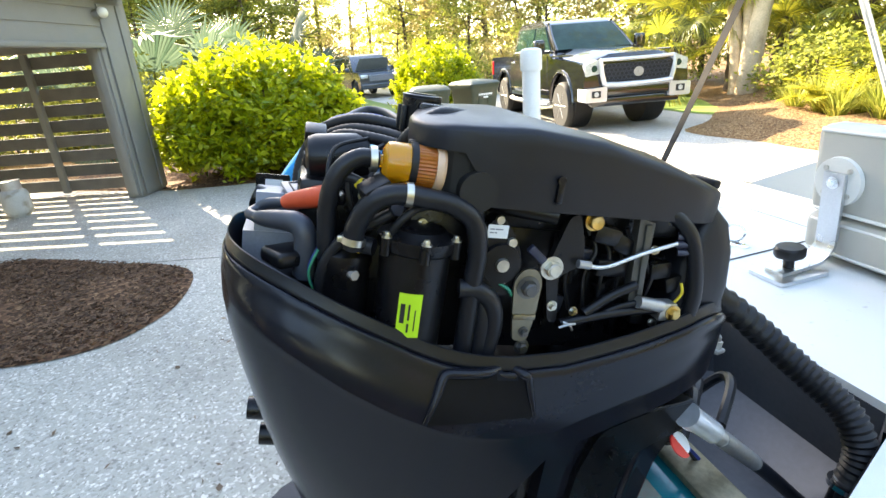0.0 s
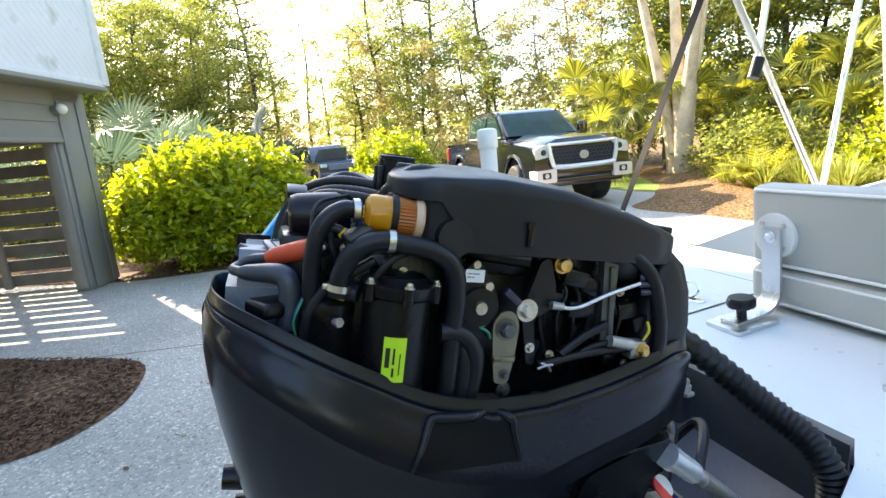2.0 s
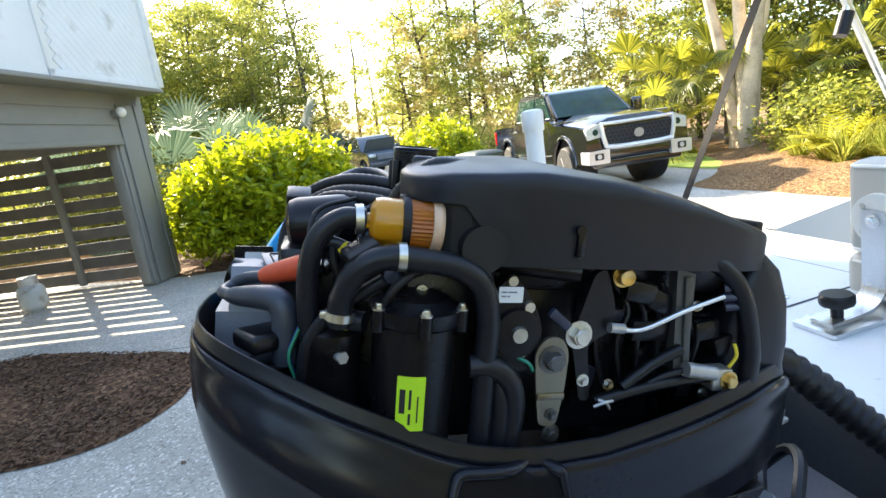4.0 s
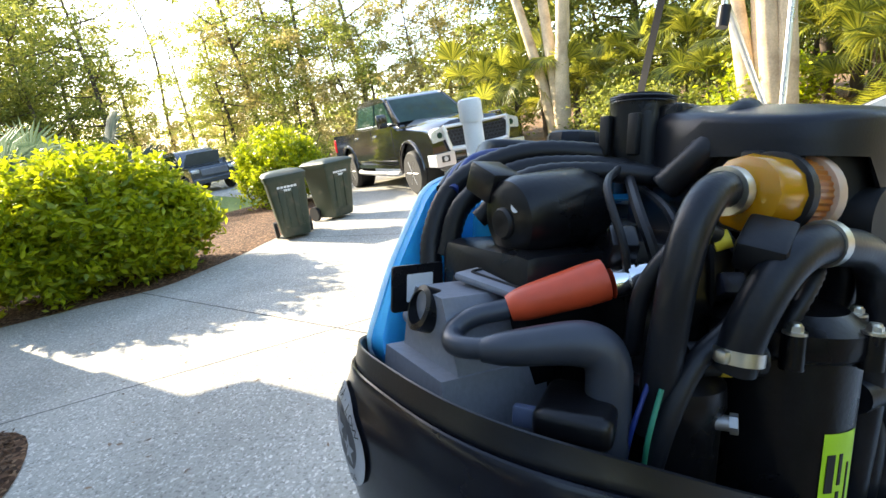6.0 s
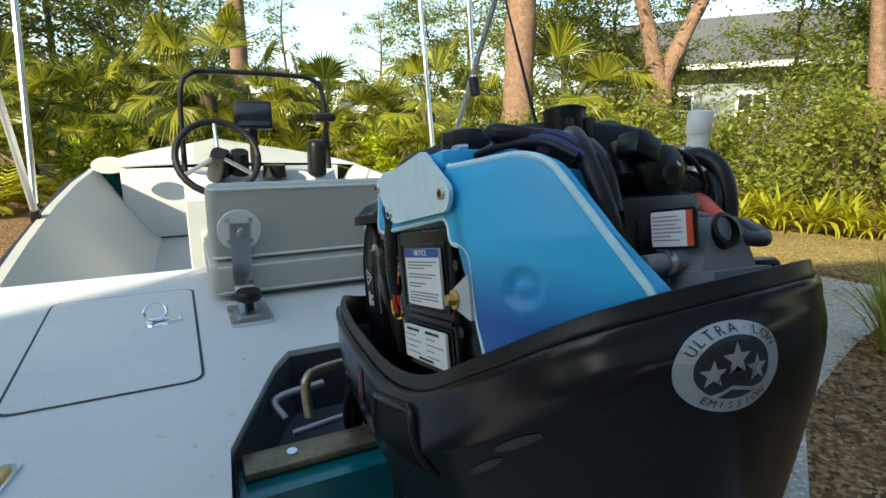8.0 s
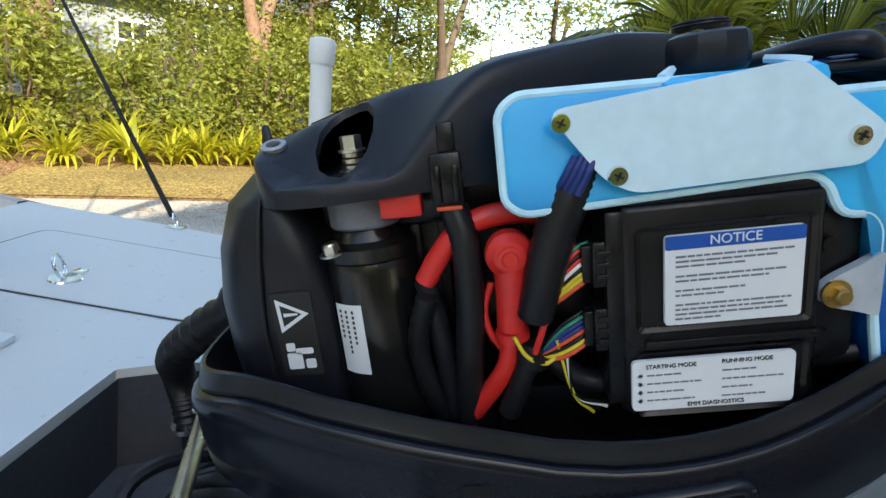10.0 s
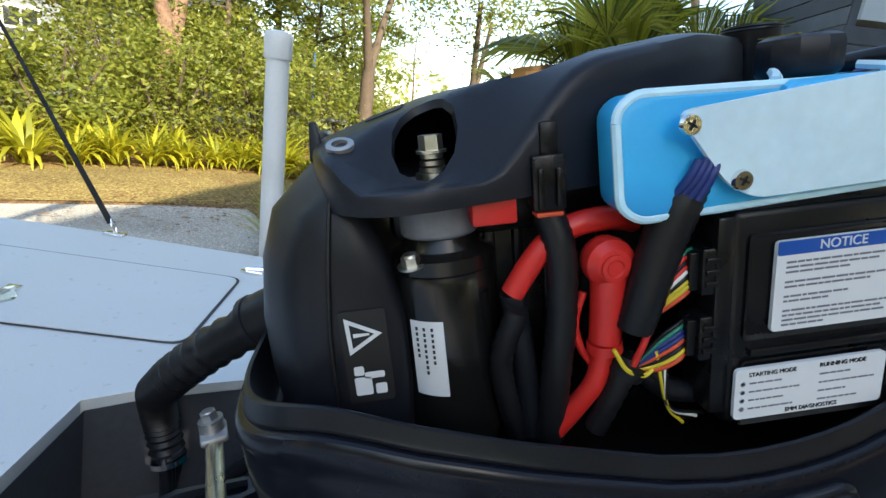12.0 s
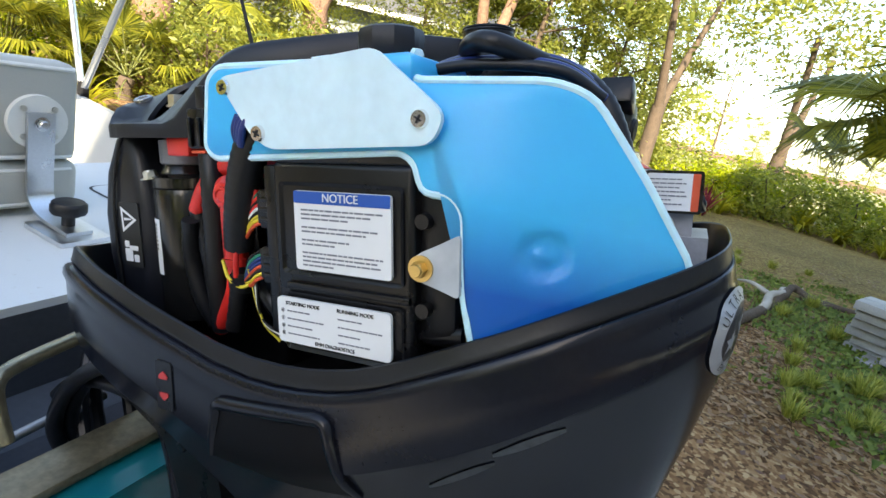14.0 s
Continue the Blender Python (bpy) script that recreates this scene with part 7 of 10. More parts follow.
# thin leads, ties and clips among the big parts
for k in range(0, 9, 2):
    y0, z0 = -0.255 + 0.011 * k, 0.19 - 0.003 * k
    cable("thin_lead", [(0.03 - 0.004 * k, y0 + 0.05, z0 + 0.012), (0.055 + 0.003 * k, y0 + 0.012, z0 - 0.004 * (k % 3)), (0.075 + 0.002 * k, y0 + 0.006, z0 - 0.035), (0.07 + 0.004 * (k % 4), y0 + 0.02, z0 - 0.075)], 0.0024 + 0.0006 * (k % 3), M_RUBBER, seg=8)
for k in range(6):
    cable("thin_lead", [(0.1 + 0.004 * k, 0.03 + 0.018 * k, 0.14), (0.118, 0.045 + 0.02 * k, 0.118 - 0.006 * k), (0.122, 0.03 + 0.024 * k, 0.08), (0.112, 0.05 + 0.02 * k, 0.03)], 0.0026, M_RUBBER, seg=6)
for k, (x, y, z) in enumerate(((0.096, 0.06, 0.1), (0.1, 0.1, 0.06), (0.1, 0.13, 0.12), (0.092, 0.04, 0.03), (0.1, 0.17, 0.09), (0.06, -0.235, 0.15), (0.088, -0.17, 0.13), (0.1, 0.155, 0.02))):
    bm = B()
    box(bm, (x, y, z), (0.016, 0.024 + 0.006 * (k % 3), 0.014 + 0.005 * (k % 2)), 0.003, rot=(25 * k, 0, 10 * k))
    part("connector", bm, M_BLACK if k % 3 else mat("slate_connector", (0.03, 0.033, 0.05), 0.35), motor, "small black wiring connector")
    bm = B()
    bolt(bm, (x + 0.006, y + 0.026, z - 0.008), (1, 0, 0.1), 0.0042, 0.004)
    part("small_bolt", bm, M_ZINC, motor)
# ---- lower cowl details ----
M_REDD = mat("faded_red", (0.42, 0.03, 0.03), 0.5, var=0.2)

for zz, yy in ((-0.185, -0.317), (-0.228, -0.3)):
    bm = B()
    cyl(bm, (-0.01, yy + 0.02, zz), (-0.012, yy - 0.012, zz), 0.017, 0.0155, 20, 0.003)
    part("flush_plug", bm, M_BLACK, motor, "black round flush plug")


# emissions emblem, laid on the curved stern
COWL_EV = cowl.evaluated_get(bpy.context.evaluated_depsgraph_get())


def stern_y(x, z):
    """Where a line along the boat meets the cowl's stern."""
    hit, p, n, i = COWL_EV.ray_cast(Vector((x, -0.8, z)), Vector((0, 1, 0)))
    return p.y if hit else -0.36


def flank(y, z, side):
    """Point on the cowl's side at this height and length."""
    hit, p, n, i = COWL_EV.ray_cast(Vector((side * 0.6, y, z)), Vector((-side, 0, 0)))
    return p.copy() if hit else Vector((side * 0.15, y, z))


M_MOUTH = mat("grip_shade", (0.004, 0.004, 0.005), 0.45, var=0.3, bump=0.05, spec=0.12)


def grip(side, tl, tr, br, bl):
    """A moulded hand grip: a mouth painted dark as shade, below a raised three-sided frame (corners by length and
    height).
    """
    def on(y, z, lift):
        return flank(y, z, side) + Vector((side * lift, 0, 0))
    c = [Vector(p) for p in (tl, tr, br, bl)]
    bm = B()
    path = [c[3].lerp(c[0], f) for f in (0, 0.35, 0.7, 0.93)] + [c[0].lerp(c[1], f) for f in (0.05, 0.2, 0.5, 0.8, 0.95)] + [c[1].lerp(c[2], f) for f in (0.07, 0.3, 0.65, 1)]
    tube(bm, [on(p.x, p.y, 0.0015) for p in path], lambda f: 0.0062 - 0.0035 * abs(2 * f - 1) ** 3, 12, 3)
    g = part("hand_grip", bm, M_COWL, cowl, "moulded hand grip frame")
    # no hollow here: a near-black patch on the cowl paints the recess's shade
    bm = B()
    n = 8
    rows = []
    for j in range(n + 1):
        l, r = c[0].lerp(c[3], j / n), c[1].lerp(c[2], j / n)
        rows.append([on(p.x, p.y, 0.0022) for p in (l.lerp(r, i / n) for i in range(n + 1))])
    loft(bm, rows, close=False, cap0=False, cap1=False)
    part("grip_mouth", bm, M_MOUTH, g, "dark patch painted as the shade of a grip recess")


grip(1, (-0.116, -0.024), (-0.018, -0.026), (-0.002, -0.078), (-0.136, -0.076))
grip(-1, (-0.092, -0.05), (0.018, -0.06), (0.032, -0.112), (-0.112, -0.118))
p0, p1, p2 = flank(0.085, -0.06, -1), flank(0.096, -0.06, -1), flank(0.085, -0.04, -1)
ax = (p1 - p0).normalized()
an = ax.cross((p2 - p0).normalized()).normalized()
if an.x > 0:
    an = -an
ay = an.cross(ax)
SWM = Matrix.Translation(p0) @ Matrix((ax, ay, an)).transposed().to_4x4()
bm = B()
prism(bm, rect(-0.0105, -0.023, 0.0105, 0.023, 0.003), "z", -0.004, 0.0012, 0.0008)
sw = part("trim_switch", bm, M_BLACK, motor, "black trim switch plate", m=SWM)
for sg in (1, -1):
    z = 0.0095 * sg
    bm = B()
    prism(bm, rounded([(-0.0055, z - 0.003 * sg), (0.0055, z - 0.003 * sg), (0.0055, z), (0.0, z + 0.0045 * sg), (-0.0055, z)][::sg], 0.001), "z", 0.0012, 0.0022, 0.0003)
    part("arrow_button", bm, M_REDD, sw, "red arrow button")
M_WORN = mat("worn_stripe", (0.05, 0.055, 0.06), 0.4, 0.3, var=0.5, scale=90)
# worn slivers of a silver stripe below the port crease
for (y0, z0), (y1, z1), w in (((-0.216, -0.058), (-0.262, -0.035), 0.0045), ((-0.168, -0.096), (-0.216, -0.067), 0.004)):
    bm = B()
    rows = []
    for k in range(9):
        f = k / 8
        y, z, h = y0 + (y1 - y0) * f, z0 + (z1 - z0) * f, w * math.sin(math.pi * (0.06 + 0.88 * f)) ** 0.6
        rows.append([flank(y, z + d * h, -1) - Vector((0.0012, 0, 0)) for d in (-1, 0, 1)])
    loft(bm, rows, close=False, cap0=False, cap1=False)
    part("stripe_remnant", bm, M_WORN, cowl, "worn silver stripe")
EC, EA, EB = (-0.0605, 0.02), 0.0442, 0.0325


def emblem(name, polys, material, lift, parent, label=""):
    """Flat shapes (x, z outlines round the emblem's centre) pressed on the stern."""
    bm = B()
    for poly in polys:
        vs = [bm.verts.new((EC[0] + u, stern_y(EC[0] + u, EC[1] + v) - lift - 0.0009, EC[1] + v)) for u, v in poly]
        bm.faces.new(vs)
    bmesh.ops.triangulate(bm, faces=bm.faces)
    return part(name, bm, material, parent, label, smooth=0)


def strip(o, i):
    n = len(o)
    return [[o[k], o[(k + 1) % n], i[(k + 1) % n], i[k]] for k in range(n)]


def ell(a, b, n=48):
    return [(a * math.cos(2 * math.pi * k / n), b * math.sin(2 * math.pi * k / n)) for k in range(n)]


M_NAVY = mat("emblem_dark", (0.02, 0.024, 0.035), 0.35, var=0.1, bump=0)
disc_polys = []
for k in range(7):
    r0, r1 = (7 - k) / 7, (6 - k) / 7
    if r1 > 0:
        disc_polys += strip(ell(EA * 0.72 * r0, EB * 0.7 * r0), ell(EA * 0.72 * r1, EB * 0.7 * r1))
em = emblem("emission_emblem", strip(ell(EA, EB), ell(EA * 0.72, EB * 0.7)), M_SILVER, 0.0012, motor, "oval silver emissions emblem with three stars")
emblem("emblem_field", disc_polys, M_NAVY, 0.0012, em)


def star(cx, cy, r):
    return [(cx + (r if k % 2 == 0 else r * 0.42) * math.sin(k * math.pi / 5), cy + (r if k % 2 == 0 else r * 0.42) * math.cos(k * math.pi / 5)) for k in range(10)]


def star_tris(cx, cy, r):
    s = star(cx, cy, r)
    return [[(cx, cy), s[k], s[(k + 1) % 10]] for k in range(10)]


for cx, cy, r in ((0.0, 0.006, 0.0125), (-0.0185, -0.003, 0.0105), (0.0185, -0.003, 0.0105)):
    emblem("star", star_tris(cx, cy, r), M_SILVER, 0.0017, em)
emblem("streak", [[(-0.004 + 0.004 * k - 0.012, -0.009), (-0.0028 + 0.004 * k - 0.012, -0.009), (0.004 + 0.004 * k - 0.012, 0.001), (0.003 + 0.004 * k - 0.012, 0.001)] for k in range(3)]
       + [[(-0.001 + 0.0035 * k, -0.009), (0.0 + 0.0035 * k, -0.009), (0.005 + 0.0035 * k, 0.0), (0.0042 + 0.0035 * k, 0.0)] for k in range(5)], M_NAVY, 0.0019, em)
emblem("scroll", [[(-0.028, -0.015), (-0.022, -0.0185), (-0.012, -0.0165), (-0.004, -0.0125), (-0.004, -0.0155), (-0.012, -0.0195), (-0.022, -0.0215)], [(-0.004, -0.0125), (0.014, -0.0165), (0.028, -0.0145), (0.028, -0.0165), (0.014, -0.0192), (-0.004, -0.0155)]], M_SILVER, 0.0017, em)


def arc_word(word, r_a, r_b, mid, step, size, flip):
    """Letters set along the emblem's ring, in one mesh pressed on the stern."""
    polys = []
    for k, ch in enumerate(word):
        if ch == " ":
            continue
        a = radians(mid + (k - (len(word) - 1) / 2) * step * (1 if flip else -1))
        cu = bpy.data.curves.new("letter", "FONT")
        cu.body, cu.size, cu.align_x, cu.align_y = ch, size, "CENTER", "CENTER"
        cu.resolution_u = 2
        o = bpy.data.objects.new("letter", cu)
        scene.collection.objects.link(o)
        me = bpy.data.meshes.new_from_object(o.evaluated_get(bpy.context.evaluated_depsgraph_get()))
        bpy.data.objects.remove(o)
        px, py = r_a * math.cos(a), r_b * math.sin(a)
        rot = math.atan2(py / r_b ** 2, px / r_a ** 2) + (math.pi / 2 if flip else -math.pi / 2)
        cr, sr = math.cos(rot), math.sin(rot)
        for p in me.polygons:
            polys.append([(px + cr * me.vertices[i].co.x * 1.15 - sr * me.vertices[i].co.y, py + sr * me.vertices[i].co.x * 1.15 + cr * me.vertices[i].co.y) for i in p.vertices])
    return polys


emblem("upper_words", arc_word("ULTRA\u00b7LOW", EA * 0.855, EB * 0.845, 90, 14.5, 0.0092, False), M_INK, 0.0019, em)
emblem("lower_word", arc_word("EMISSION", EA * 0.855, EB * 0.845, 270, 11, 0.0075, True), M_INK, 0.0019, em)

# ---- mount, steering and rigging between motor and transom ----
bm = B()
prism(bm, rounded([(0.25, -0.13), (0.252, -0.16), (0.235, -0.2), (0.2, -0.5), (0.1, -0.52), (0.06, -0.3), (0.06, -0.16), (0.1, -0.13), (0.16, -0.12), (0.21, -0.12)], 0.02), "x", -0.1, -0.075, 0.006)
part("clamp_bracket", bm, M_COWL, motor, "black clamp bracket")
bm = B()
prism(bm, rounded([(0.25, -0.13), (0.252, -0.16), (0.235, -0.2), (0.2, -0.5), (0.1, -0.52), (0.06, -0.3), (0.06, -0.16), (0.1, -0.13), (0.16, -0.12), (0.21, -0.12)], 0.02), "x", 0.1, 0.125, 0.006)
part("clamp_bracket", bm, M_COWL, motor, "black clamp bracket")
bm = B()
box(bm, (0, 0.14, -0.2), (0.15, 0.16, 0.34), 0.02, seg=3)
box(bm, (0, 0.05, -0.36), (0.12, 0.14, 0.5), 0.03, seg=3)
part("swivel_bracket", bm, M_BLACK, motor, "black swivel bracket")
bm = B()
rings = []
for z, w, y0, y1 in ((-0.36, 0.1, -0.3, 0.02), (-0.55, 0.07, -0.22, 0.02), (-0.75, 0.05, -0.16, 0.02), (-0.8, 0.12, -0.3, 0.03), (-0.82, 0.12, -0.3, 0.03), (-0.84, 0.045, -0.15, 0.03), (-0.98, 0.05, -0.16, 0.05)):
    rings.append([Vector((w * math.cos(a), (y0 + y1) / 2 + (y1 - y0) / 2 * math.sin(a), z)) for a in (k * math.pi / 12 for k in range(24))])
loft(bm, rings)
part("leg", bm, M_COWL, motor, "black drive leg", smooth=40)
bm = B()
for k in range(3):
    pts = [(0.0, 0.02), (0.07, 0.05), (0.11, 0.0), (0.07, -0.04)]
    m = pose(0, -0.2, -0.95) @ pose(0, 0, 0, 0, 120 * k, 0)
    r = bmesh.ops.create_cube(bm, size=1)["verts"]
    bmesh.ops.transform(bm, matrix=m @ Matrix.Translation((0.07, 0, 0)) @ pose(0, 0, 0, 30, 0, 0) @ Matrix.Diagonal((0.1, 0.09, 0.006, 1)), verts=r)
cyl(bm, (0, -0.26, -0.95), (0, 0.1, -0.95), 0.045, 0.05, 20, 0.01)
part("propeller", bm, M_ALUDULL, motor, "dull propeller and gearcase")
# corrugated rigging tube from the nose, dipping into the well
cable("rigging_tube", [(0.024, 0.318, 0.036), (0.04, 0.385, 0.003), (0.06, 0.437, -0.03), (0.089, 0.468, -0.056), (0.117, 0.49, -0.075), (0.143, 0.508, -0.091), (0.165, 0.522, -0.11), (0.182, 0.533, -0.139), (0.19, 0.538, -0.172), (0.188, 0.54, -0.215)], 0.0198, M_RUBBER, label="black corrugated rigging tube", seg=22, n=7, rib=0.0034)
bm = B()
tube(bm, [(0.012, 0.25, 0.05), (0.017, 0.28, 0.046), (0.022, 0.31, 0.039), (0.028, 0.335, 0.029)], lambda f: 0.0285 - 0.002 * f, 22, 6)
gr = part("rubber_grommet", bm, M_RUBBER, motor, "thick black rubber elbow")
bm = B()
lathe(bm, [(0.0255, -0.005), (0.028, -0.0035), (0.028, 0.0035), (0.0255, 0.005)], axis_m((0.028, 0.335, 0.029), (0.24, 0.86, -0.4)), 22)
part("elbow_lip", bm, M_HOSE, gr)
for k in range(4):
    cable("control_cable", [(0.175 + 0.009 * k, 0.538, -0.2), (0.172 + 0.01 * k, 0.545, -0.25), (0.16 + 0.012 * k, 0.56 + 0.01 * k, -0.32)], 0.0085, M_HOSE)
bm = B()
lathe(bm, [(0.026, -0.004), (0.028, -0.004), (0.028, 0.004), (0.026, 0.004)], axis_m((0.188, 0.54, -0.214), (0, 0.05, -1)), 20)
part("tube_clamp", bm, M_CHROME, motor, "bright cable clamp")
bm = B()
tube(bm, [(0.008, 0.394, -0.086), (-0.12, 0.351, -0.086), (-0.205, 0.323, -0.087), (-0.228, 0.314, -0.096), (-0.233, 0.31, -0.12), (-0.232, 0.306, -0.16)], 0.0085, 12, 6)
# warm tint is a gold reflection on stainless steel, put into the colour
la = part("steering_link", bm, mat("warm_reflection_steel", (0.36, 0.32, 0.22), 0.32, 0.75, var=0.3, scale=16), motor, "bent stainless steering link, a warm reflection put into its colour")
bm = B()
box(bm, (0.012, 0.394, -0.078), (0.036, 0.026, 0.008), 0.003, rot=(0, 0, 20))
part("link_eye", bm, M_ALUDULL, la)
bm = B()
cyl(bm, (0.014, 0.395, -0.074), (0.014, 0.395, -0.064), 0.0125, 0.012, 18, 0.002)
bolt(bm, (0.014, 0.395, -0.064), (0, 0.1, 1), 0.0085, 0.008)
part("link_bolt", bm, M_ALUDULL, la)
for dx in (0.0, 0.02):
    cable("steering_hose", [(-0.11 + dx, 0.4, -0.36), (-0.13 + dx, 0.41, -0.26), (-0.142 + dx, 0.4, -0.212), (-0.146 + dx, 0.36, -0.158), (-0.146 + dx, 0.306, -0.117), (-0.142 + dx, 0.245, -0.094), (-0.11 + dx, 0.2, -0.1)], 0.0095, M_HOSE, label="looped black steering hose")
# cast brackets with a flat arm reaching forward
for sx in (-1, 1):
    xo, xi = sx * 0.138, sx * 0.085
    bm = B()
    prism(bm, rounded([(0.264, -0.088), (0.215, -0.098), (0.125, -0.135), (0.104, -0.2), (0.085, -0.5), (0.15, -0.5), (0.168, -0.25), (0.188, -0.172), (0.235, -0.146), (0.264, -0.132)], 0.016), "x", *sorted((xo, xi)), 0.006, 3)
    br = part("stern_bracket", bm, M_BLACK, motor, "black cast stern bracket with a flat arm")
    bm = B()
    box(bm, (sx * 0.11, 0.19, -0.101), (0.064, 0.13, 0.006), 0.002, rot=(11, 0, 0))
    part("arm_plate", bm, M_BLACK, br)
    bm = B()
    tube(bm, [(xo - sx * 0.02, 0.235, -0.15), (xo - sx * 0.016, 0.205, -0.18), (xo - sx * 0.016, 0.195, -0.25), (xo - sx * 0.018, 0.205, -0.33), (xo - sx * 0.02, 0.2, -0.44)], 0.0085, 12, 6)
    part("cast_rib", bm, M_COWL, br)
    for y, z in ((0.262, -0.11), (0.15, -0.17), (0.135, -0.29)):
        bm = B()
        bolt(bm, (xo, y, z), (sx, 0, 0), 0.007, 0.006)
        part("bracket_bolt", bm, M_BLACK, br)
for k in range(5):
    cable("mount_hose", [(-0.02 - 0.02 * k, 0.42 + 0.012 * k, -0.2), (-0.06 - 0.014 * k, 0.39, -0.135 - 0.006 * k), (-0.1 - 0.008 * k, 0.31 - 0.01 * k, -0.1 - 0.008 * k), (-0.12, 0.23 - 0.02 * k, -0.13 - 0.01 * k), (-0.118, 0.2 - 0.02 * k, -0.22)], 0.0075 + 0.001 * (k % 3), M_HOSE)
bm = B()
cyl(bm, (0.144, 0.248, -0.108), (0.144, 0.259, -0.115), 0.0185, 0.0185, 20, 0.002)
cyl(bm, (0.144, 0.258, -0.114), (0.144, 0.302, -0.139), 0.0175, 0.0165, 24, 0.004)
st = part("steering_cylinder", bm, mat("bright_cylinder", (0.62, 0.64, 0.66), 0.25, 0.6, var=0.15, bump=0.05), motor, "bright steering cylinder end")
bm = B()
cyl(bm, (0.144, 0.3, -0.138), (0.144, 0.322, -0.151), 0.011, 0.0125, 20, 0.002)
cyl(bm, (0.144, 0.32, -0.15), (0.144, 0.4, -0.199), 0.013, 0.012, 20, 0.002)
part("cylinder_sleeve", bm, M_ALUDULL, st, "scuffed aluminium sleeve")
cable("steering_rod", [(0.144, 0.39, -0.193), (0.144, 0.45, -0.232), (0.143, 0.53, -0.287), (0.142, 0.6, -0.33)], 0.011, M_HOSE, st)
bm = B()
prism(bm, [(0.017 * math.cos(a), 0.0125 * math.sin(a)) for a in (k * math.pi / 10 for k in range(20))], "z", -0.0008, 0.0008)
tab = part("cable_flag", bm, M_LABEL, motor, "small white and red cable flag", m=Matrix.Translation((0.14, 0.258, -0.158)) @ pose(0, 0, 0, 35, 40, 60))
bm = B()
prism(bm, [(0.0195 * math.cos(a), -0.004 + 0.0145 * math.sin(a)) for a in (math.pi + k * math.pi / 10 for k in range(11))], "z", -0.0012, 0.0012)
part("flag_edge", bm, M_RED, tab)
for k in range(3):
    cable("trim_wire", [(0.1, 0.27, -0.17 - 0.01 * k), (0.11, 0.3, -0.19), (0.12, 0.36, -0.24 - 0.01 * k)], 0.004, (M_BLUEW, M_BLACK, M_BLACK)[k])
# bent stainless tube in the well, port side
ub = thing("steering_bar", Matrix.Translation((0, 0, 0)), "bent stainless steering bar lying in the motor well", "steering bar")
bm = B()
tube(bm, [(-0.21, 0.41, 0.9), (-0.22, 0.44, 0.93), (-0.12, 0.46, 0.935)], 0.008, 12, 6)
part("bar", bm, M_ALUDULL, ub)
bm = B()
tube(bm, [(-0.205, 0.36, 0.895), (-0.1, 0.37, 0.9), (-0.02, 0.37, 0.902)], 0.0065, 12, 3)
part("tilt_tube", bm, M_ALUDULL, ub)
for x, y in ((-0.05, 0.33), (-0.02, 0.3), (-0.08, 0.31), (-0.03, 0.38)):
    bm = B()
    tube(bm, [(x, y, 0.86), (x + 0.03, y + 0.06, 0.93), (x + 0.08, y + 0.04, 0.95), (x + 0.14, y - 0.03, 0.93)], 0.009, 8, 5)
    part("steering_cable", bm, M_HOSE, ub, "black cable")

# ---- vehicles and bins ----
M_PAINTB = mat("truck_black_paint", (0.012, 0.012, 0.014), 0.12, var=0.1, bump=0.0, coat=1.0, rvar=0.05)
M_PAINTG = mat("suv_dark_paint", (0.035, 0.045, 0.06), 0.14, var=0.1, bump=0.0, coat=1.0, rvar=0.05)
# dark green, uneven glass colour stands in for trees reflected in it
M_CARGLASS = mat("car_glass", (0.02, 0.045, 0.035), 0.03, var=0.5, scale=2.5, bump=0.0, rvar=0.01, spec=0.22)
M_BRIGHT = mat("bright_trim", (0.66, 0.67, 0.68), 0.14, 0.35, var=0.08, bump=0.0, rvar=0.05)
M_TYRE = mat("tyre", (0.015, 0.015, 0.015), 0.7, var=0.2, fine=60, bump=0.3)
M_HEAD = mat("headlamp", (0.55, 0.57, 0.58), 0.08, 0.25, var=0.35, scale=22, bump=0.1)


def wheel(parent, x, y, r, w, side, rim):
    bm = B()
    lathe(bm, [(r * 0.62, -w / 2), (r * 0.9, -w / 2), (r * 0.985, -w * 0.36), (r, -w * 0.2), (r, w * 0.2), (r * 0.985, w * 0.36), (r * 0.9, w / 2), (r * 0.62, w / 2)], Matrix.Translation((x, y, r)) @ pose(0, 0, 0, 0, 90, 0), 32)
    wh = part("wheel", bm, M_TYRE, parent, "black tyre")
    bm = B()
    cyl(bm, (x + side * w * 0.2, y, r), (x + side * w * 0.36, y, r), r * 0.63, r * 0.6, 28)
    part("rim", bm, M_TYRE, wh)
    bm = B()
    for k in range(6):
        a = k * math.pi / 3
        d = Vector((0, math.cos(a), math.sin(a)))
        c = Vector((x + side * w * 0.42, y, r))
        tube(bm, [c + d * 0.04, c + d * r * 0.6], 0.028, 6, 1)
    cyl(bm, (x + side * w * 0.36, y, r), (x + side * w * 0.46, y, r), 0.07, 0.06, 16, 0.01)
    tubering = [Vector((x + side * w * 0.42, y + r * 0.6 * math.cos(a), r + r * 0.6 * math.sin(a))) for a in (k * math.pi / 14 for k in range(29))]
    tube(bm, tubering, 0.018, 6, 1, cap=False)
    part("spoke_ring", bm, rim, wh, "spoked alloy rim")
    return wh


def side_body(bm, outline, w, arch, tumble=0.06, bev=0.05):
    """A body extruded across its width from its side outline, leaning in towards the top."""
    prism(bm, outline, "x", -w / 2, w / 2, bev, 3)
    for v in bm.verts:
        z = v.co.z
        v.co.x *= 1 - tumble * max(0, (z - 0.9)) ** 1.0


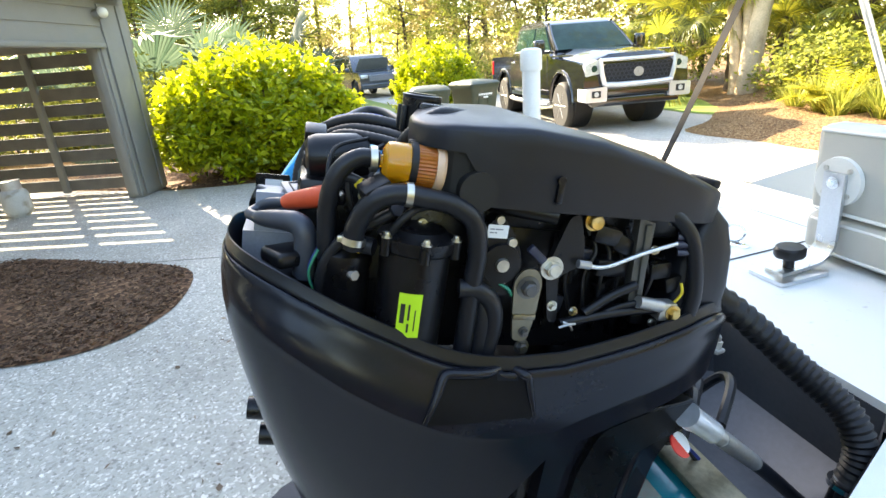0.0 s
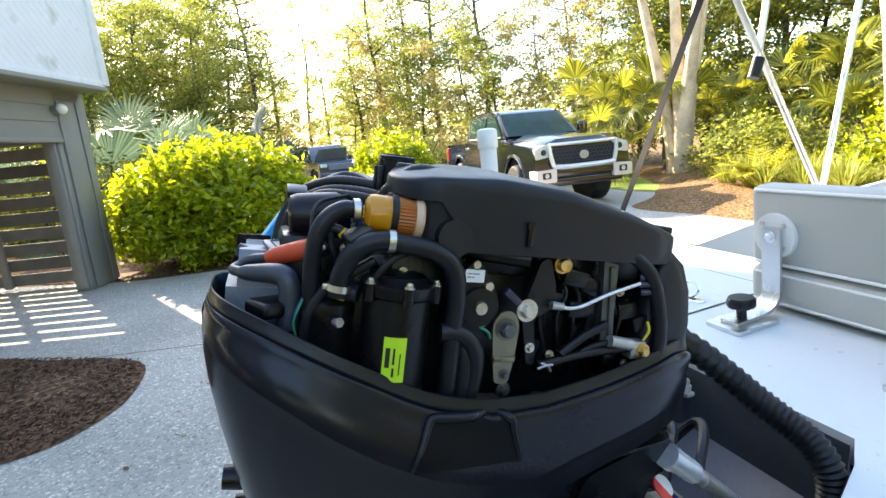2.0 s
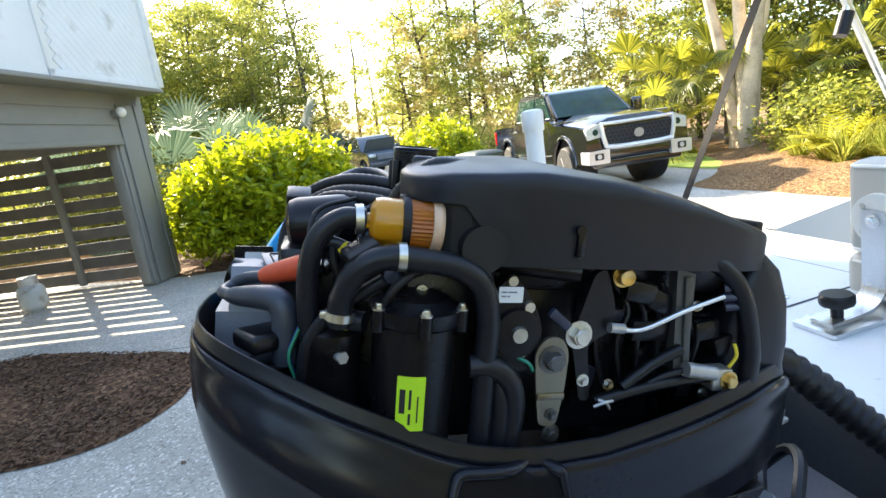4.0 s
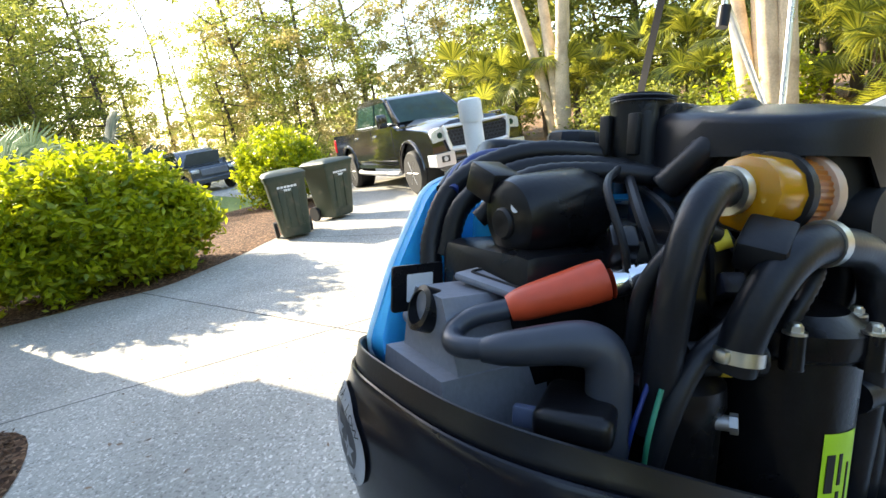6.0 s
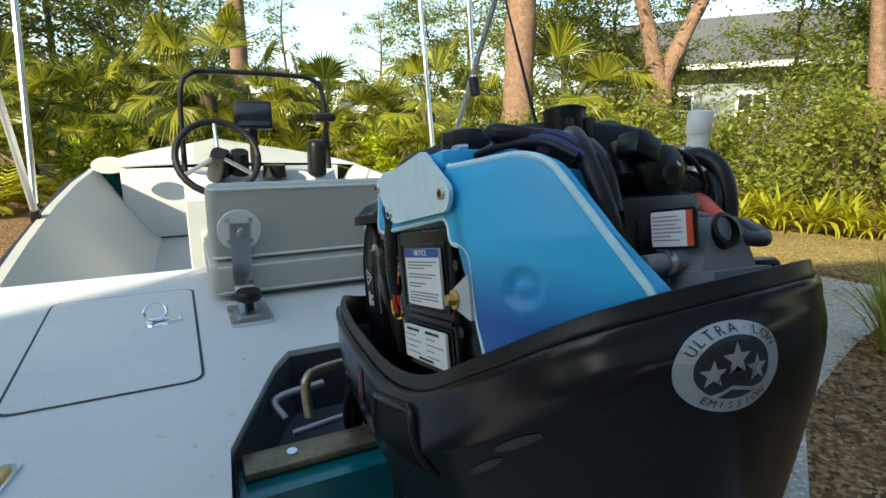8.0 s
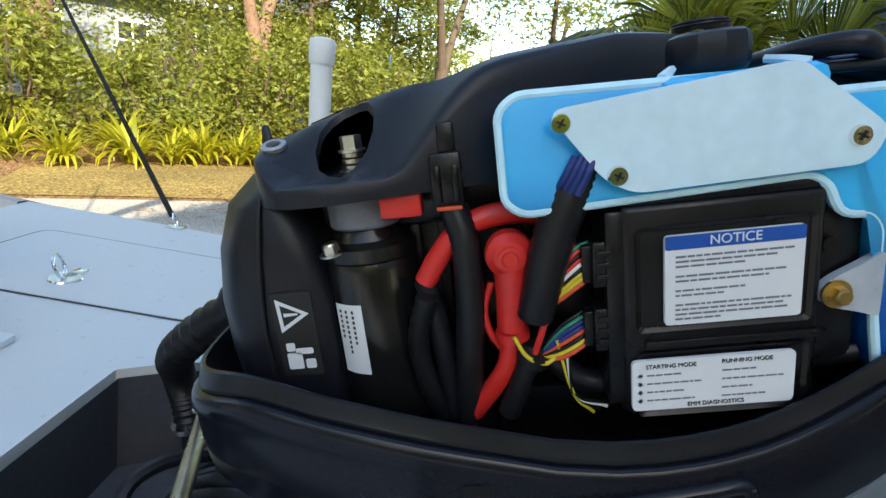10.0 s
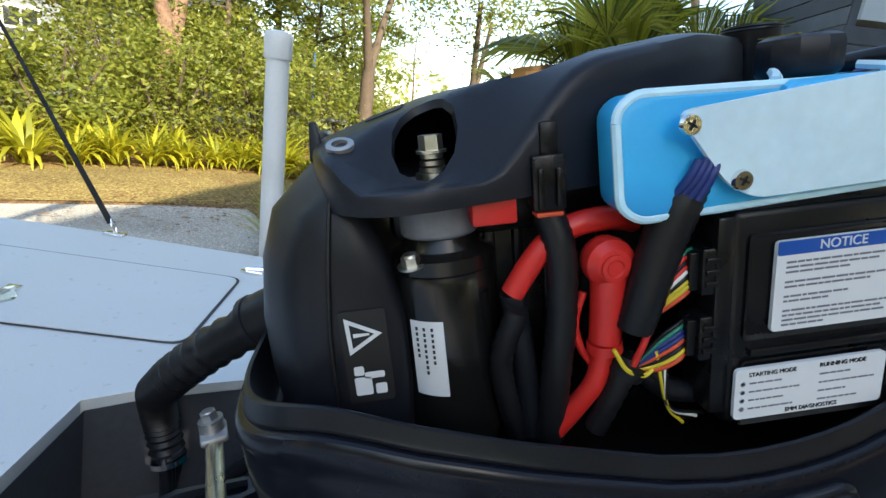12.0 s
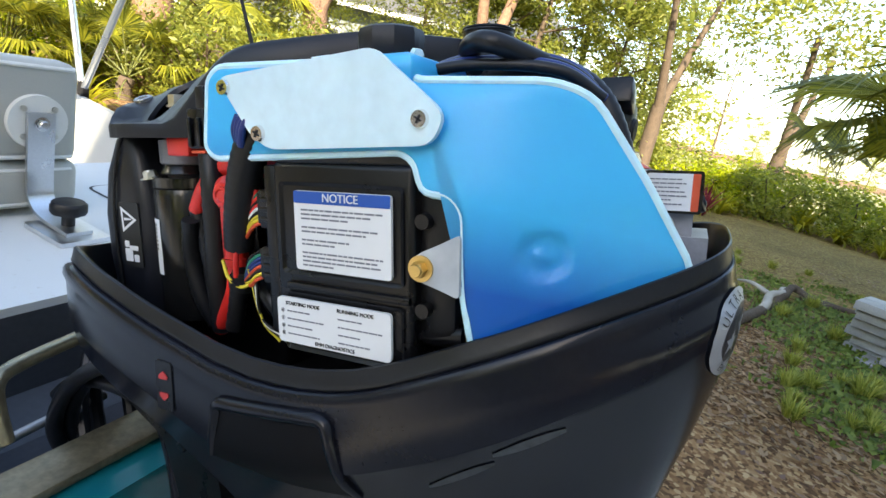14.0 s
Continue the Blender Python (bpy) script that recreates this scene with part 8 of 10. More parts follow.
# pickup: y is its nose
TRUCK = Matrix.Translation((-10.7, 5.62, 0.006)) @ pose(0, 0, 0, 0, 0, -93.5) @ Matrix.Diagonal((1, 1, 1.05, 1))
truck = thing("pickup_truck", TRUCK, "black crew-cab pickup truck with chrome grille, parked on the drive", "truck")
bm = B()
side_body(bm, [(2.82, 0.55), (2.86, 0.7), (2.84, 1.0), (2.74, 1.13), (2.5, 1.17), (1.35, 1.25), (1.2, 1.33), (-2.85, 1.3), (-2.92, 1.25), (-2.92, 0.62), (-2.8, 0.55), (-2.42, 0.52), (-2.37, 0.75), (-2.2, 0.93), (-1.85, 1.01), (-1.5, 0.93), (-1.33, 0.75), (-1.28, 0.5),
               (1.28, 0.5), (1.33, 0.75), (1.5, 0.93), (1.85, 1.01), (2.2, 0.93), (2.37, 0.75), (2.42, 0.52)], 1.98, 0, 0.03, 0.06)
body_t = part("body", bm, M_PAINTB, truck, "glossy black body", smooth=22)
for s in (-1, 1):
    for y in (1.12, -0.08, -1.28):
        bm = B()
        box(bm, (s * 0.984, y, 0.93), (0.012, 0.012, 0.72), 0.002)
        part("door_gap", bm, M_DARK, body_t)
    bm = B()
    box(bm, (s * 0.99, -0.05, 0.62), (0.03, 2.5, 0.09), 0.012)
    part("side_moulding", bm, M_PAINTB, body_t)
    bm = B()
    box(bm, (s * 0.965, 0.62, 1.27), (0.02, 3.4, 0.03), 0.008, rot=(0.6, 0, 0))
    part("belt_line", bm, M_PAINTB, body_t)
    bm = B()
    tube(bm, [(s * 0.93, 1.2, 0.43), (s * 1.02, 1.05, 0.4), (s * 1.02, -1.05, 0.4), (s * 0.93, -1.2, 0.43)], 0.045, 10, 4)
    part("running_board", bm, M_ALUDULL, truck, "bright tubular step rail")
bm = B()
rings = []
for y, w, h in ((2.79, 0.8, 1.2), (2.72, 0.84, 1.26), (2.55, 0.87, 1.295), (2.1, 0.89, 1.33), (1.6, 0.89, 1.355), (1.15, 0.87, 1.37)):
    rings.append([Vector((w * u, y, h - 0.16 * abs(u) ** 6 + 0.022 * (1 if abs(u) < 0.58 else 0))) for u in (-1, -0.94, -0.8, -0.66, -0.56, -0.3, 0, 0.3, 0.56, 0.66, 0.8, 0.94, 1)])
loft(bm, rings + [[p + Vector((0, 0, -0.1)) for p in rings[-1]], [p + Vector((0, 0, -0.1)) for p in rings[0]]], close=False)
part("bonnet", bm, M_PAINTB, truck, "glossy black bonnet with two ridges", smooth=25)
bm = B()
side_body(bm, [(1.28, 1.3), (1.2, 1.36), (0.5, 1.86), (0.25, 1.945), (-0.4, 1.965), (-1.05, 1.94), (-1.25, 1.86), (-1.48, 1.3)], 1.88, 0, 0.2, 0.07)
part("cab", bm, M_PAINTB, truck, "glossy black crew cab", smooth=24)
bm = B()
rows = [[Vector((w * u, y - 0.05 * u * u, z)) for u in (-1, -0.75, -0.4, 0, 0.4, 0.75, 1)] for y, z, w in ((1.255, 1.37, 0.8), (0.98, 1.565, 0.755), (0.72, 1.745, 0.71), (0.56, 1.845, 0.675))]
loft(bm, [[p + Vector((0, 0.012, 0.016)) for p in r] for r in rows], close=False, cap0=False, cap1=False)
part("windscreen", bm, M_CARGLASS, truck, "raked windscreen", smooth=60)
for s in (-1, 1):
    bm = B()
    tube(bm, [(s * 0.82, 1.24, 1.37), (s * 0.775, 0.9, 1.6), (s * 0.7, 0.54, 1.855)], 0.026, 8, 4)
    part("screen_pillar", bm, M_PAINTB, truck)
    bm = B()
    tube(bm, [(s * 0.7, 0.5, 1.875), (s * 0.69, -0.3, 1.915), (s * 0.7, -1.15, 1.88)], 0.03, 8, 4)
    part("roof_rail", bm, M_PAINTB, truck)
    for y0, y1, yt0, yt1 in ((0.98, 0.0, 0.5, 0.0), (-0.09, -1.2, -0.09, -1.06)):
        bm = B()
        low, up_ = 0.845, 0.762
        loft(bm, [[Vector((s * low, y0, 1.39)), Vector((s * low, y1, 1.39)), Vector((s * up_, yt1, 1.83)), Vector((s * up_, yt0, 1.83))], [Vector((s * (low + 0.025), y0, 1.39)), Vector((s * (low + 0.025), y1, 1.39)), Vector((s * (up_ + 0.025), yt1, 1.83)), Vector((s * (up_ + 0.025), yt0, 1.83))]])
        w = part("side_window", bm, M_CARGLASS, truck, smooth=0)
        bm = B()
        tube(bm, [(s * (low + 0.03), y0, 1.385), (s * (low + 0.03), y1, 1.385)], 0.012, 6, 1)
        part("window_trim", bm, M_CHROME, w, "bright window trim")
    bm = B()
    box(bm, (s * 1.1, 0.98, 1.46), (0.24, 0.11, 0.26), 0.045, seg=3)
    box(bm, (s * 0.95, 1.0, 1.36), (0.16, 0.06, 0.05), 0.015)
    part("door_mirror", bm, M_PAINTB, truck, "large black door mirror")
    bm = B()
    prism(bm, rounded([(s * 0.66, 0.98), (s * 0.97, 0.94), (s * 0.98, 1.12), (s * 0.74, 1.2)], 0.03), "y", 2.6, 2.85, 0.02, 2)
    hl = part("headlight", bm, M_HEAD, truck, "clear swept headlight")
    bm = B()
    cyl(bm, (s * 0.8, 2.852, 1.06), (s * 0.8, 2.862, 1.06), 0.055, 0.05, 16)
    part("lamp_bowl", bm, M_CARGLASS, hl)
    bm = B()
    prism(bm, rounded([(s * 0.62, 0.76), (s * 0.985, 0.76), (s * 0.985, 0.93), (s * 0.7, 0.97)], 0.02), "y", 2.6, 2.84, 0.02, 2)
    part("corner_panel", bm, M_PAINTB, truck, "black panel below the headlight")
    bm = B()
    prism(bm, rounded([(s * 0.6, 0.53), (s * 1.0, 0.53), (s * 1.0, 0.75), (s * 0.6, 0.77)], 0.03), "y", 2.62, 2.95, 0.035, 3)
    bc = part("bumper_corner", bm, M_BRIGHT, truck, "chrome bumper corner")
    bm = B()
    prism(bm, rect(s * 0.8 - 0.085, 0.6, s * 0.8 + 0.085, 0.71, 0.02), "y", 2.945, 2.956, 0.003)
    part("fog_lamp_bezel", bm, M_TYRE, bc)
    bm = B()
    cyl(bm, (s * 0.8, 2.955, 0.655), (s * 0.8, 2.968, 0.655), 0.043, 0.04, 16)
    part("fog_lamp", bm, M_HEAD, bc)
    bm = B()
    box(bm, (s * 0.97, -2.85, 1.05), (0.06, 0.14, 0.34), 0.02)
    part("tail_light", bm, M_TAIL, truck, "red tail light")
    for y, z in ((0.12, 1.18), (-1.08, 1.18)):
        bm = B()
        box(bm, (s * 0.985, y, z), (0.05, 0.2, 0.045), 0.016)
        part("door_handle", bm, M_CHROME, truck, "chrome door handle")
    for y in (1.85, -1.85):
        bm = B()
        ring = [Vector((s * 0.985, y + 0.53 * math.cos(a), 0.47 + 0.55 * math.sin(a))) for a in (k * math.pi / 14 for k in range(15))]
        tube(bm, ring, 0.035, 8, 1)
        part("wheel_arch", bm, M_PAINTB, truck)
        bm = B()
        cyl(bm, (s * 0.55, y, 0.5), (s * 0.9, y, 0.5), 0.5, 0.5, 24)
        part("arch_liner", bm, M_DARK, truck)
        wheel(truck, s * 0.87, y, 0.42, 0.28, s, M_ALUDULL)
bm = B()
prism(bm, rounded([(-0.6, 0.8), (0.6, 0.8), (0.66, 1.12), (-0.66, 1.12)], 0.05), "y", 2.78, 2.9, 0.012)
grille = part("grille", bm, M_DARK, truck, "black mesh grille")
bm = B()
for i in range(15):
    for j in range(5):
        c = (-0.574 + 0.08 * i + (0.04 if j % 2 else 0), 2.903, 0.83 + 0.064 * j)
        if abs(c[0]) > 0.6:
            continue
        pts = [(c[0] + 0.042 * math.cos(k * math.pi / 3), c[2] + 0.031 * math.sin(k * math.pi / 3)) for k in range(6)]
        tube(bm, [(p[0], c[1], p[1]) for p in pts + [pts[0]]], 0.005, 4, 1, cap=False)
part("mesh", bm, M_PLASTIC, grille)
for nm, pts, w in (("top_bar", [(-0.7, 2.86, 1.19), (-0.35, 2.91, 1.185), (0.35, 2.91, 1.185), (0.7, 2.86, 1.19)], 0.03), ("side_bar", [(-0.7, 2.87, 1.2), (-0.685, 2.9, 1.0), (-0.63, 2.91, 0.8)], 0.042), ("side_bar", [(0.7, 2.87, 1.2), (0.685, 2.9, 1.0), (0.63, 2.91, 0.8)], 0.042), ("lower_bar", [(-0.64, 2.91, 0.8), (-0.3, 2.94, 0.785), (0.3, 2.94, 0.785), (0.64, 2.91, 0.8)], 0.045)):
    bm = B()
    tube(bm, pts, w, 10, 5)
    part(nm, bm, M_BRIGHT, grille, "chrome grille surround")
bm = B()
lathe(bm, [(0.055, 0), (0.075, 0), (0.075, 0.012), (0.055, 0.012)], Matrix.Translation((0, 2.905, 0.97)) @ pose(0, 0, 0, -90, 0, 0) @ Matrix.Diagonal((1.25, 1, 1, 1)), 24)
lathe(bm, [(0.0, 0), (0.03, 0), (0.03, 0.012), (0.0, 0.012)], Matrix.Translation((0, 2.905, 0.97)) @ pose(0, 0, 0, -90, 0, 0) @ Matrix.Diagonal((0.8, 1, 1.9, 1)), 18)
part("badge", bm, M_ALUDULL, grille, "oval chrome badge")
bm = B()
box(bm, (0, 2.83, 0.68), (1.24, 0.2, 0.17), 0.04, seg=3)
box(bm, (0, 2.78, 0.52), (1.7, 0.2, 0.16), 0.04, seg=3)
part("front_bumper", bm, M_PAINTB, truck, "black bumper centre")
bm = B()
box(bm, (0, -0.1, 0.62), (1.5, 4.6, 0.2), 0.03)
part("chassis", bm, M_DARK, truck)

SUV = Matrix.Translation((-25.2, 2.5, 0.006)) @ pose(0, 0, 0, 0, 0, -78)
suv = thing("parked_suv", SUV, "dark blue-grey sport utility vehicle parked far down the drive", "car")
bm = B()
side_body(bm, [(2.3, 0.4), (2.36, 0.6), (2.32, 0.95), (2.2, 1.08), (1.2, 1.15), (-2.25, 1.15), (-2.35, 1.0), (-2.35, 0.5), (-2.0, 0.42), (-1.95, 0.7), (-1.45, 0.85), (-0.95, 0.7), (-0.9, 0.4), (0.95, 0.4), (1.0, 0.7), (1.5, 0.85), (2.0, 0.7), (2.02, 0.4)], 1.95, 0)
part("body", bm, M_PAINTG, suv, smooth=30)
bm = B()
side_body(bm, [(1.15, 1.13), (0.55, 1.75), (0.3, 1.84), (-1.9, 1.86), (-2.15, 1.75), (-2.28, 1.13)], 1.84, 0, 0.16, 0.05)
part("cabin", bm, M_PAINTG, suv, smooth=30)
bm = B()
prism(bm, [(-0.76, 0.0), (0.76, 0.0), (0.66, 0.68), (-0.66, 0.68)], "z", 0, 0.02, 0.005)
# pale base colour paints the sky's reflection on this windscreen
part("windscreen", bm, mat("sky_sheen_glass", (0.18, 0.2, 0.2), 0.05, var=0.1, bump=0, rvar=0.02), suv, m=Matrix.Translation((0, 1.12, 1.18)) @ pose(0, 0, 0, 44, 0, 0), smooth=0)
bm = B()
box(bm, (0, 2.33, 0.85), (1.1, 0.06, 0.26), 0.02)
for k in range(3):
    box(bm, (0, 2.37, 0.77 + 0.08 * k), (1.06, 0.02, 0.03), 0.005)
part("grille", bm, M_GREY, suv)
for s in (-1, 1):
    bm = B()
    box(bm, (s * 0.76, 2.27, 0.88), (0.34, 0.12, 0.24), 0.03)
    part("headlight", bm, M_HEAD, suv)
    bm = B()
    box(bm, (s * 1.05, 0.85, 1.22), (0.2, 0.1, 0.17), 0.03)
    part("door_mirror", bm, M_PAINTG, suv)
    for y in (1.5, -1.45):
        wheel(suv, s * 0.84, y, 0.38, 0.26, s, M_ALUDULL)
    for y0, y1 in ((0.8, -0.05), (-0.15, -1.0), (-1.1, -1.95)):
        bm = B()
        loft(bm, [[Vector((s * 0.86, y0, 1.2)), Vector((s * 0.86, y1, 1.2)), Vector((s * 0.765, y1, 1.7)), Vector((s * 0.765, min(y0, 0.4), 1.7))], [Vector((s * 0.9, y0, 1.2)), Vector((s * 0.9, y1, 1.2)), Vector((s * 0.805, y1, 1.7)), Vector((s * 0.805, min(y0, 0.4), 1.7))]])
        part("side_window", bm, M_CARGLASS, suv, smooth=0)
bm = B()
box(bm, (0, 2.3, 0.52), (1.9, 0.2, 0.22), 0.05, seg=3)
part("bumper", bm, M_PAINTG, suv)

M_BIN = mat("dark_green_bin", (0.028, 0.042, 0.026), 0.5, var=0.2, scale=5, fine=120, bump=0.1, dirt=(0.1, 0.085, 0.06), dirt_amt=0.25, dirt_scale=5)


def wheelie_bin(m):
    b = thing("wheelie_bin", m, "dark green wheeled rubbish bin with a shut lid, by the bush", "rubbish bin", "bins")
    bm = B()
    rings = []
    for z, w, d in ((0.05, 0.42, 0.46), (0.1, 0.44, 0.5), (0.5, 0.52, 0.6), (0.9, 0.58, 0.7), (0.93, 0.62, 0.74), (0.98, 0.62, 0.74)):
        rings.append([Vector((x, y, z)) for x, y in rect(-w / 2, -d / 2, w / 2, d / 2, 0.06)])
    loft(bm, rings)
    for x in (-0.1, 0.1):
        box(bm, (x, 0.3, 0.5), (0.1, 0.04, 0.6), 0.012, rot=(-7, 0, 0))
    part("tub", bm, M_BIN, b)
    bm = B()
    rings = []
    for z, w, d, o in ((0.98, 0.64, 0.78, 0), (1.01, 0.64, 0.78, 0), (1.05, 0.56, 0.66, 0), (1.075, 0.3, 0.4, -0.02)):
        rings.append([Vector((x, y + o, z)) for x, y in rect(-w / 2, -d / 2, w / 2, d / 2, 0.06)])
    loft(bm, rings)
    part("lid", bm, M_BIN, b, "domed dark green lid")
    bm = B()
    tube(bm, [(-0.26, -0.36, 0.95), (-0.26, -0.43, 0.98), (0.26, -0.43, 0.98), (0.26, -0.36, 0.95)], 0.016, 8, 3)
    part("handle", bm, M_BIN, b)
    for s in (-1, 1):
        bm = B()
        cyl(bm, (s * 0.24, -0.26, 0.13), (s * 0.3, -0.26, 0.13), 0.13, 0.13, 24, 0.02)
        part("wheel", bm, M_TYRE, b)
    bm = B()
    for k, w in enumerate((0.26, 0.3, 0.22)):
        for i in range(6):
            box(bm, (-w / 2 + w * (i + 0.5) / 6, 0.345 - 0.004, 0.88 - 0.05 * k), (w / 6 * 0.8, 0.012, 0.032), rot=(-7, 0, 0))
    part("print_block", bm, M_LABEL, b, "white stencilled lines", smooth=0)
    return b


wheelie_bin(Matrix.Translation((-7.98, 1.72, 0.01)) @ pose(0, 0, 0, 0, 0, -100))
wheelie_bin(Matrix.Translation((-8.75, 2.72, 0.01)) @ pose(0, 0, 0, 0, 0, -72))

# gas bottle beside the carport
gas = thing("gas_bottle", Matrix.Translation((-6.85, -3.98, 0.006)), "dirty white gas bottle standing by the carport post", "gas bottle")
bm = B()
lathe(bm, [(0.0, 0.0), (0.1, 0.0), (0.11, 0.02), (0.14, 0.05), (0.155, 0.1), (0.155, 0.27), (0.14, 0.32), (0.09, 0.36), (0.03, 0.375), (0, 0.375)], None, 28)
part("tank", bm, mat("dirty_white_steel", (0.45, 0.46, 0.44), 0.45, var=0.15, dirt=(0.2, 0.16, 0.1), dirt_amt=0.5, dirt_scale=9), gas)
bm = B()
lathe(bm, [(0.1, 0.35), (0.105, 0.35), (0.105, 0.46), (0.1, 0.46)], None, 24)
part("collar", bm, M_GALV, gas)
bm = B()
cyl(bm, (0, 0, 0.37), (0, 0, 0.42), 0.02, 0.02, 12)
cyl(bm, (0, 0, 0.42), (0, 0, 0.44), 0.035, 0.035, 16)
part("valve", bm, M_BRASS, gas)

# boards, driftwood and trampoline on the lawn side
M_BOARD = mat("grey_board", (0.3, 0.29, 0.27), 0.8, var=0.25, scale=3, fine=90, bump=0.4, object_random=0.15)
for i in range(6):
    b = tagged(part("deck_board", box(B(), (0, 0, 0), (1.7, 0.14, 0.038), 0.004, seg=1), M_BOARD, m=Matrix.Translation((5.4 + 0.05 * i, -2.35 - 0.15 * i, 0.035 + 0.045 * (i % 3))) @ pose(0, 0, 0, 0, 0, -24 + 2 * (i % 4))), "weathered grey timber board lying in a pile on the lawn", "board", "stacked boards")
dw = thing("driftwood_branch", Matrix.Translation((5.9, -1.55, 0.03)), "bleached crooked fallen branch on the grass", "branch")
bm = B()
tube(bm, [(-0.9, 0.35, 0.0), (-0.5, 0.2, 0.05), (-0.1, 0.12, 0.09), (0.25, -0.05, 0.08), (0.7, -0.12, 0.03), (1.2, -0.4, 0.0)], lambda f: 0.05 - 0.025 * f, 8, 6)
tube(bm, [(-0.1, 0.12, 0.09), (0.1, 0.3, 0.12), (0.4, 0.42, 0.04)], lambda f: 0.03 - 0.018 * f, 7, 5)
part("limb", bm, mat("bleached_wood", (0.4, 0.37, 0.32), 0.8, var=0.25, fine=60, bump=0.4), dw, smooth=60)
tr2 = thing("trampoline", Matrix.Translation((15.2, 2.2, 0)), "small trampoline with blue padded poles beyond the border", "trampoline")
bm = B()
ring = [Vector((1.4 * math.cos(a), 1.4 * math.sin(a), 0.8)) for a in (k * math.pi / 16 for k in range(33))]
tube(bm, ring, 0.05, 8, 1, cap=False)
lathe(bm, [(0.0, 0.79), (1.38, 0.79), (1.38, 0.8), (0, 0.8)], None, 32)
part("mat", bm, mat("trampoline_mat", (0.1, 0.11, 0.12), 0.6), tr2)
for k in range(6):
    a = k * math.pi / 3
    bm = B()
    tube(bm, [(1.45 * math.cos(a), 1.45 * math.sin(a), -0.02), (1.47 * math.cos(a), 1.47 * math.sin(a), 2.4)], 0.03, 8, 1)
    part("pole", bm, mat("blue_foam", (0.02, 0.09, 0.25), 0.7) if k == 0 else bpy.data.materials["blue_foam"], tr2)

# ---- plants ----
L_BUSH = leaf_mat("bush_leaf", (0.12, 0.19, 0.005), (0.42, 0.46, 0.014), 0.5, 0.35)
L_DARK = leaf_mat("oak_leaf", (0.075, 0.105, 0.015), (0.26, 0.27, 0.045), 0.5)
L_TREE = leaf_mat("tree_leaf", (0.11, 0.15, 0.022), (0.34, 0.36, 0.07), 0.55)
L_RUST = leaf_mat("autumn_leaf", (0.19, 0.17, 0.05), (0.44, 0.38, 0.12), 0.55)
L_PALM = leaf_mat("palm_leaf", (0.05, 0.075, 0.008), (0.36, 0.36, 0.04), 0.45, 0.32)
L_FERN = leaf_mat("fern_leaf", (0.18, 0.2, 0.012), (0.48, 0.45, 0.03), 0.45)
L_RED = leaf_mat("red_leaf", (0.12, 0.015, 0.02), (0.28, 0.04, 0.05), 0.4)
L_GRASS = leaf_mat("grass_blade", (0.15, 0.2, 0.02), (0.46, 0.46, 0.1), 0.4)
L_SILVER = leaf_mat("silver_palm_leaf", (0.035, 0.062, 0.04), (0.09, 0.13, 0.085), 0.4, 0.6)
M_BARK = mat("smooth_bark", (0.55, 0.43, 0.28), 0.75, var=0.3, scale=3, fine=30, bump=0.3, dist=0.01, dirt=(0.22, 0.14, 0.08), dirt_amt=0.4, dirt_scale=2)
M_PINE = mat("pine_bark", (0.2, 0.12, 0.08), 0.9, var=0.45, scale=9, fine=28, bump=0.9, dist=0.03)
M_TWIG = mat("dark_bark", (0.09, 0.065, 0.045), 0.9, var=0.35, scale=6, fine=40, bump=0.6, dist=0.02)
rng = np.random.default_rng(7)


def leaf_quads(P, size, droop=0.0, aspect=0.42, up=None):
    """Folded diamond leaves at the points P, in random turns."""
    n = len(P)
    d = rng.normal(size=(n, 3))
    d[:, 2] = d[:, 2] * 0.6 - droop
    d /= np.linalg.norm(d, axis=1)[:, None]
    k = rng.normal(size=(n, 3))
    s = np.cross(d, k)
    s /= np.linalg.norm(s, axis=1)[:, None] + 1e-9
    nn = np.cross(d, s)
    L = size * rng.uniform(0.6, 1.35, n)[:, None]
    a = P - d * L * 0.5
    t = P + d * L * 0.5
    l = P + s * L * aspect * 0.5 + nn * L * 0.08
    r = P - s * L * aspect * 0.5 + nn * L * 0.08
    V = np.stack([a, l, t, r], 1).reshape(-1, 3)
    i = np.arange(n) * 4
    F = np.concatenate([np.stack([i, i + 1, i + 2], 1), np.stack([i, i + 2, i + 3], 1)])
    return V, F


def mesh_np(name, V, F, material, parent=None, label="", smooth=False):
    me = bpy.data.meshes.new(name)
    me.vertices.add(len(V))
    me.vertices.foreach_set("co", np.asarray(V, np.float32).ravel())
    k = F.shape[1]
    me.loops.add(F.size)
    me.loops.foreach_set("vertex_index", F.astype(np.int32).ravel())
    me.polygons.add(len(F))
    me.polygons.foreach_set("loop_start", np.arange(0, F.size, k, dtype=np.int32))
    me.update(calc_edges=True)
    me.materials.append(material)
    ob = new(name, me)
    if parent is not None:
        ob.parent = parent
    if label:
        ob["label"] = label
    return ob


def clumps(centre, radii, nclump, per, csize, shell=0.55):
    """Leaf points gathered into clumps over an uneven crown."""
    u = rng.normal(size=(nclump, 3))
    u /= np.linalg.norm(u, axis=1)[:, None]
    rad = shell + (1 - shell) * rng.random(nclump) ** 0.5
    C = np.array(centre) + u * np.array(radii) * rad[:, None]
    P = C[:, None, :] + rng.normal(size=(nclump, per, 3)) * csize * rng.uniform(0.5, 1.2, nclump)[:, None, None]
    return P.reshape(-1, 3)


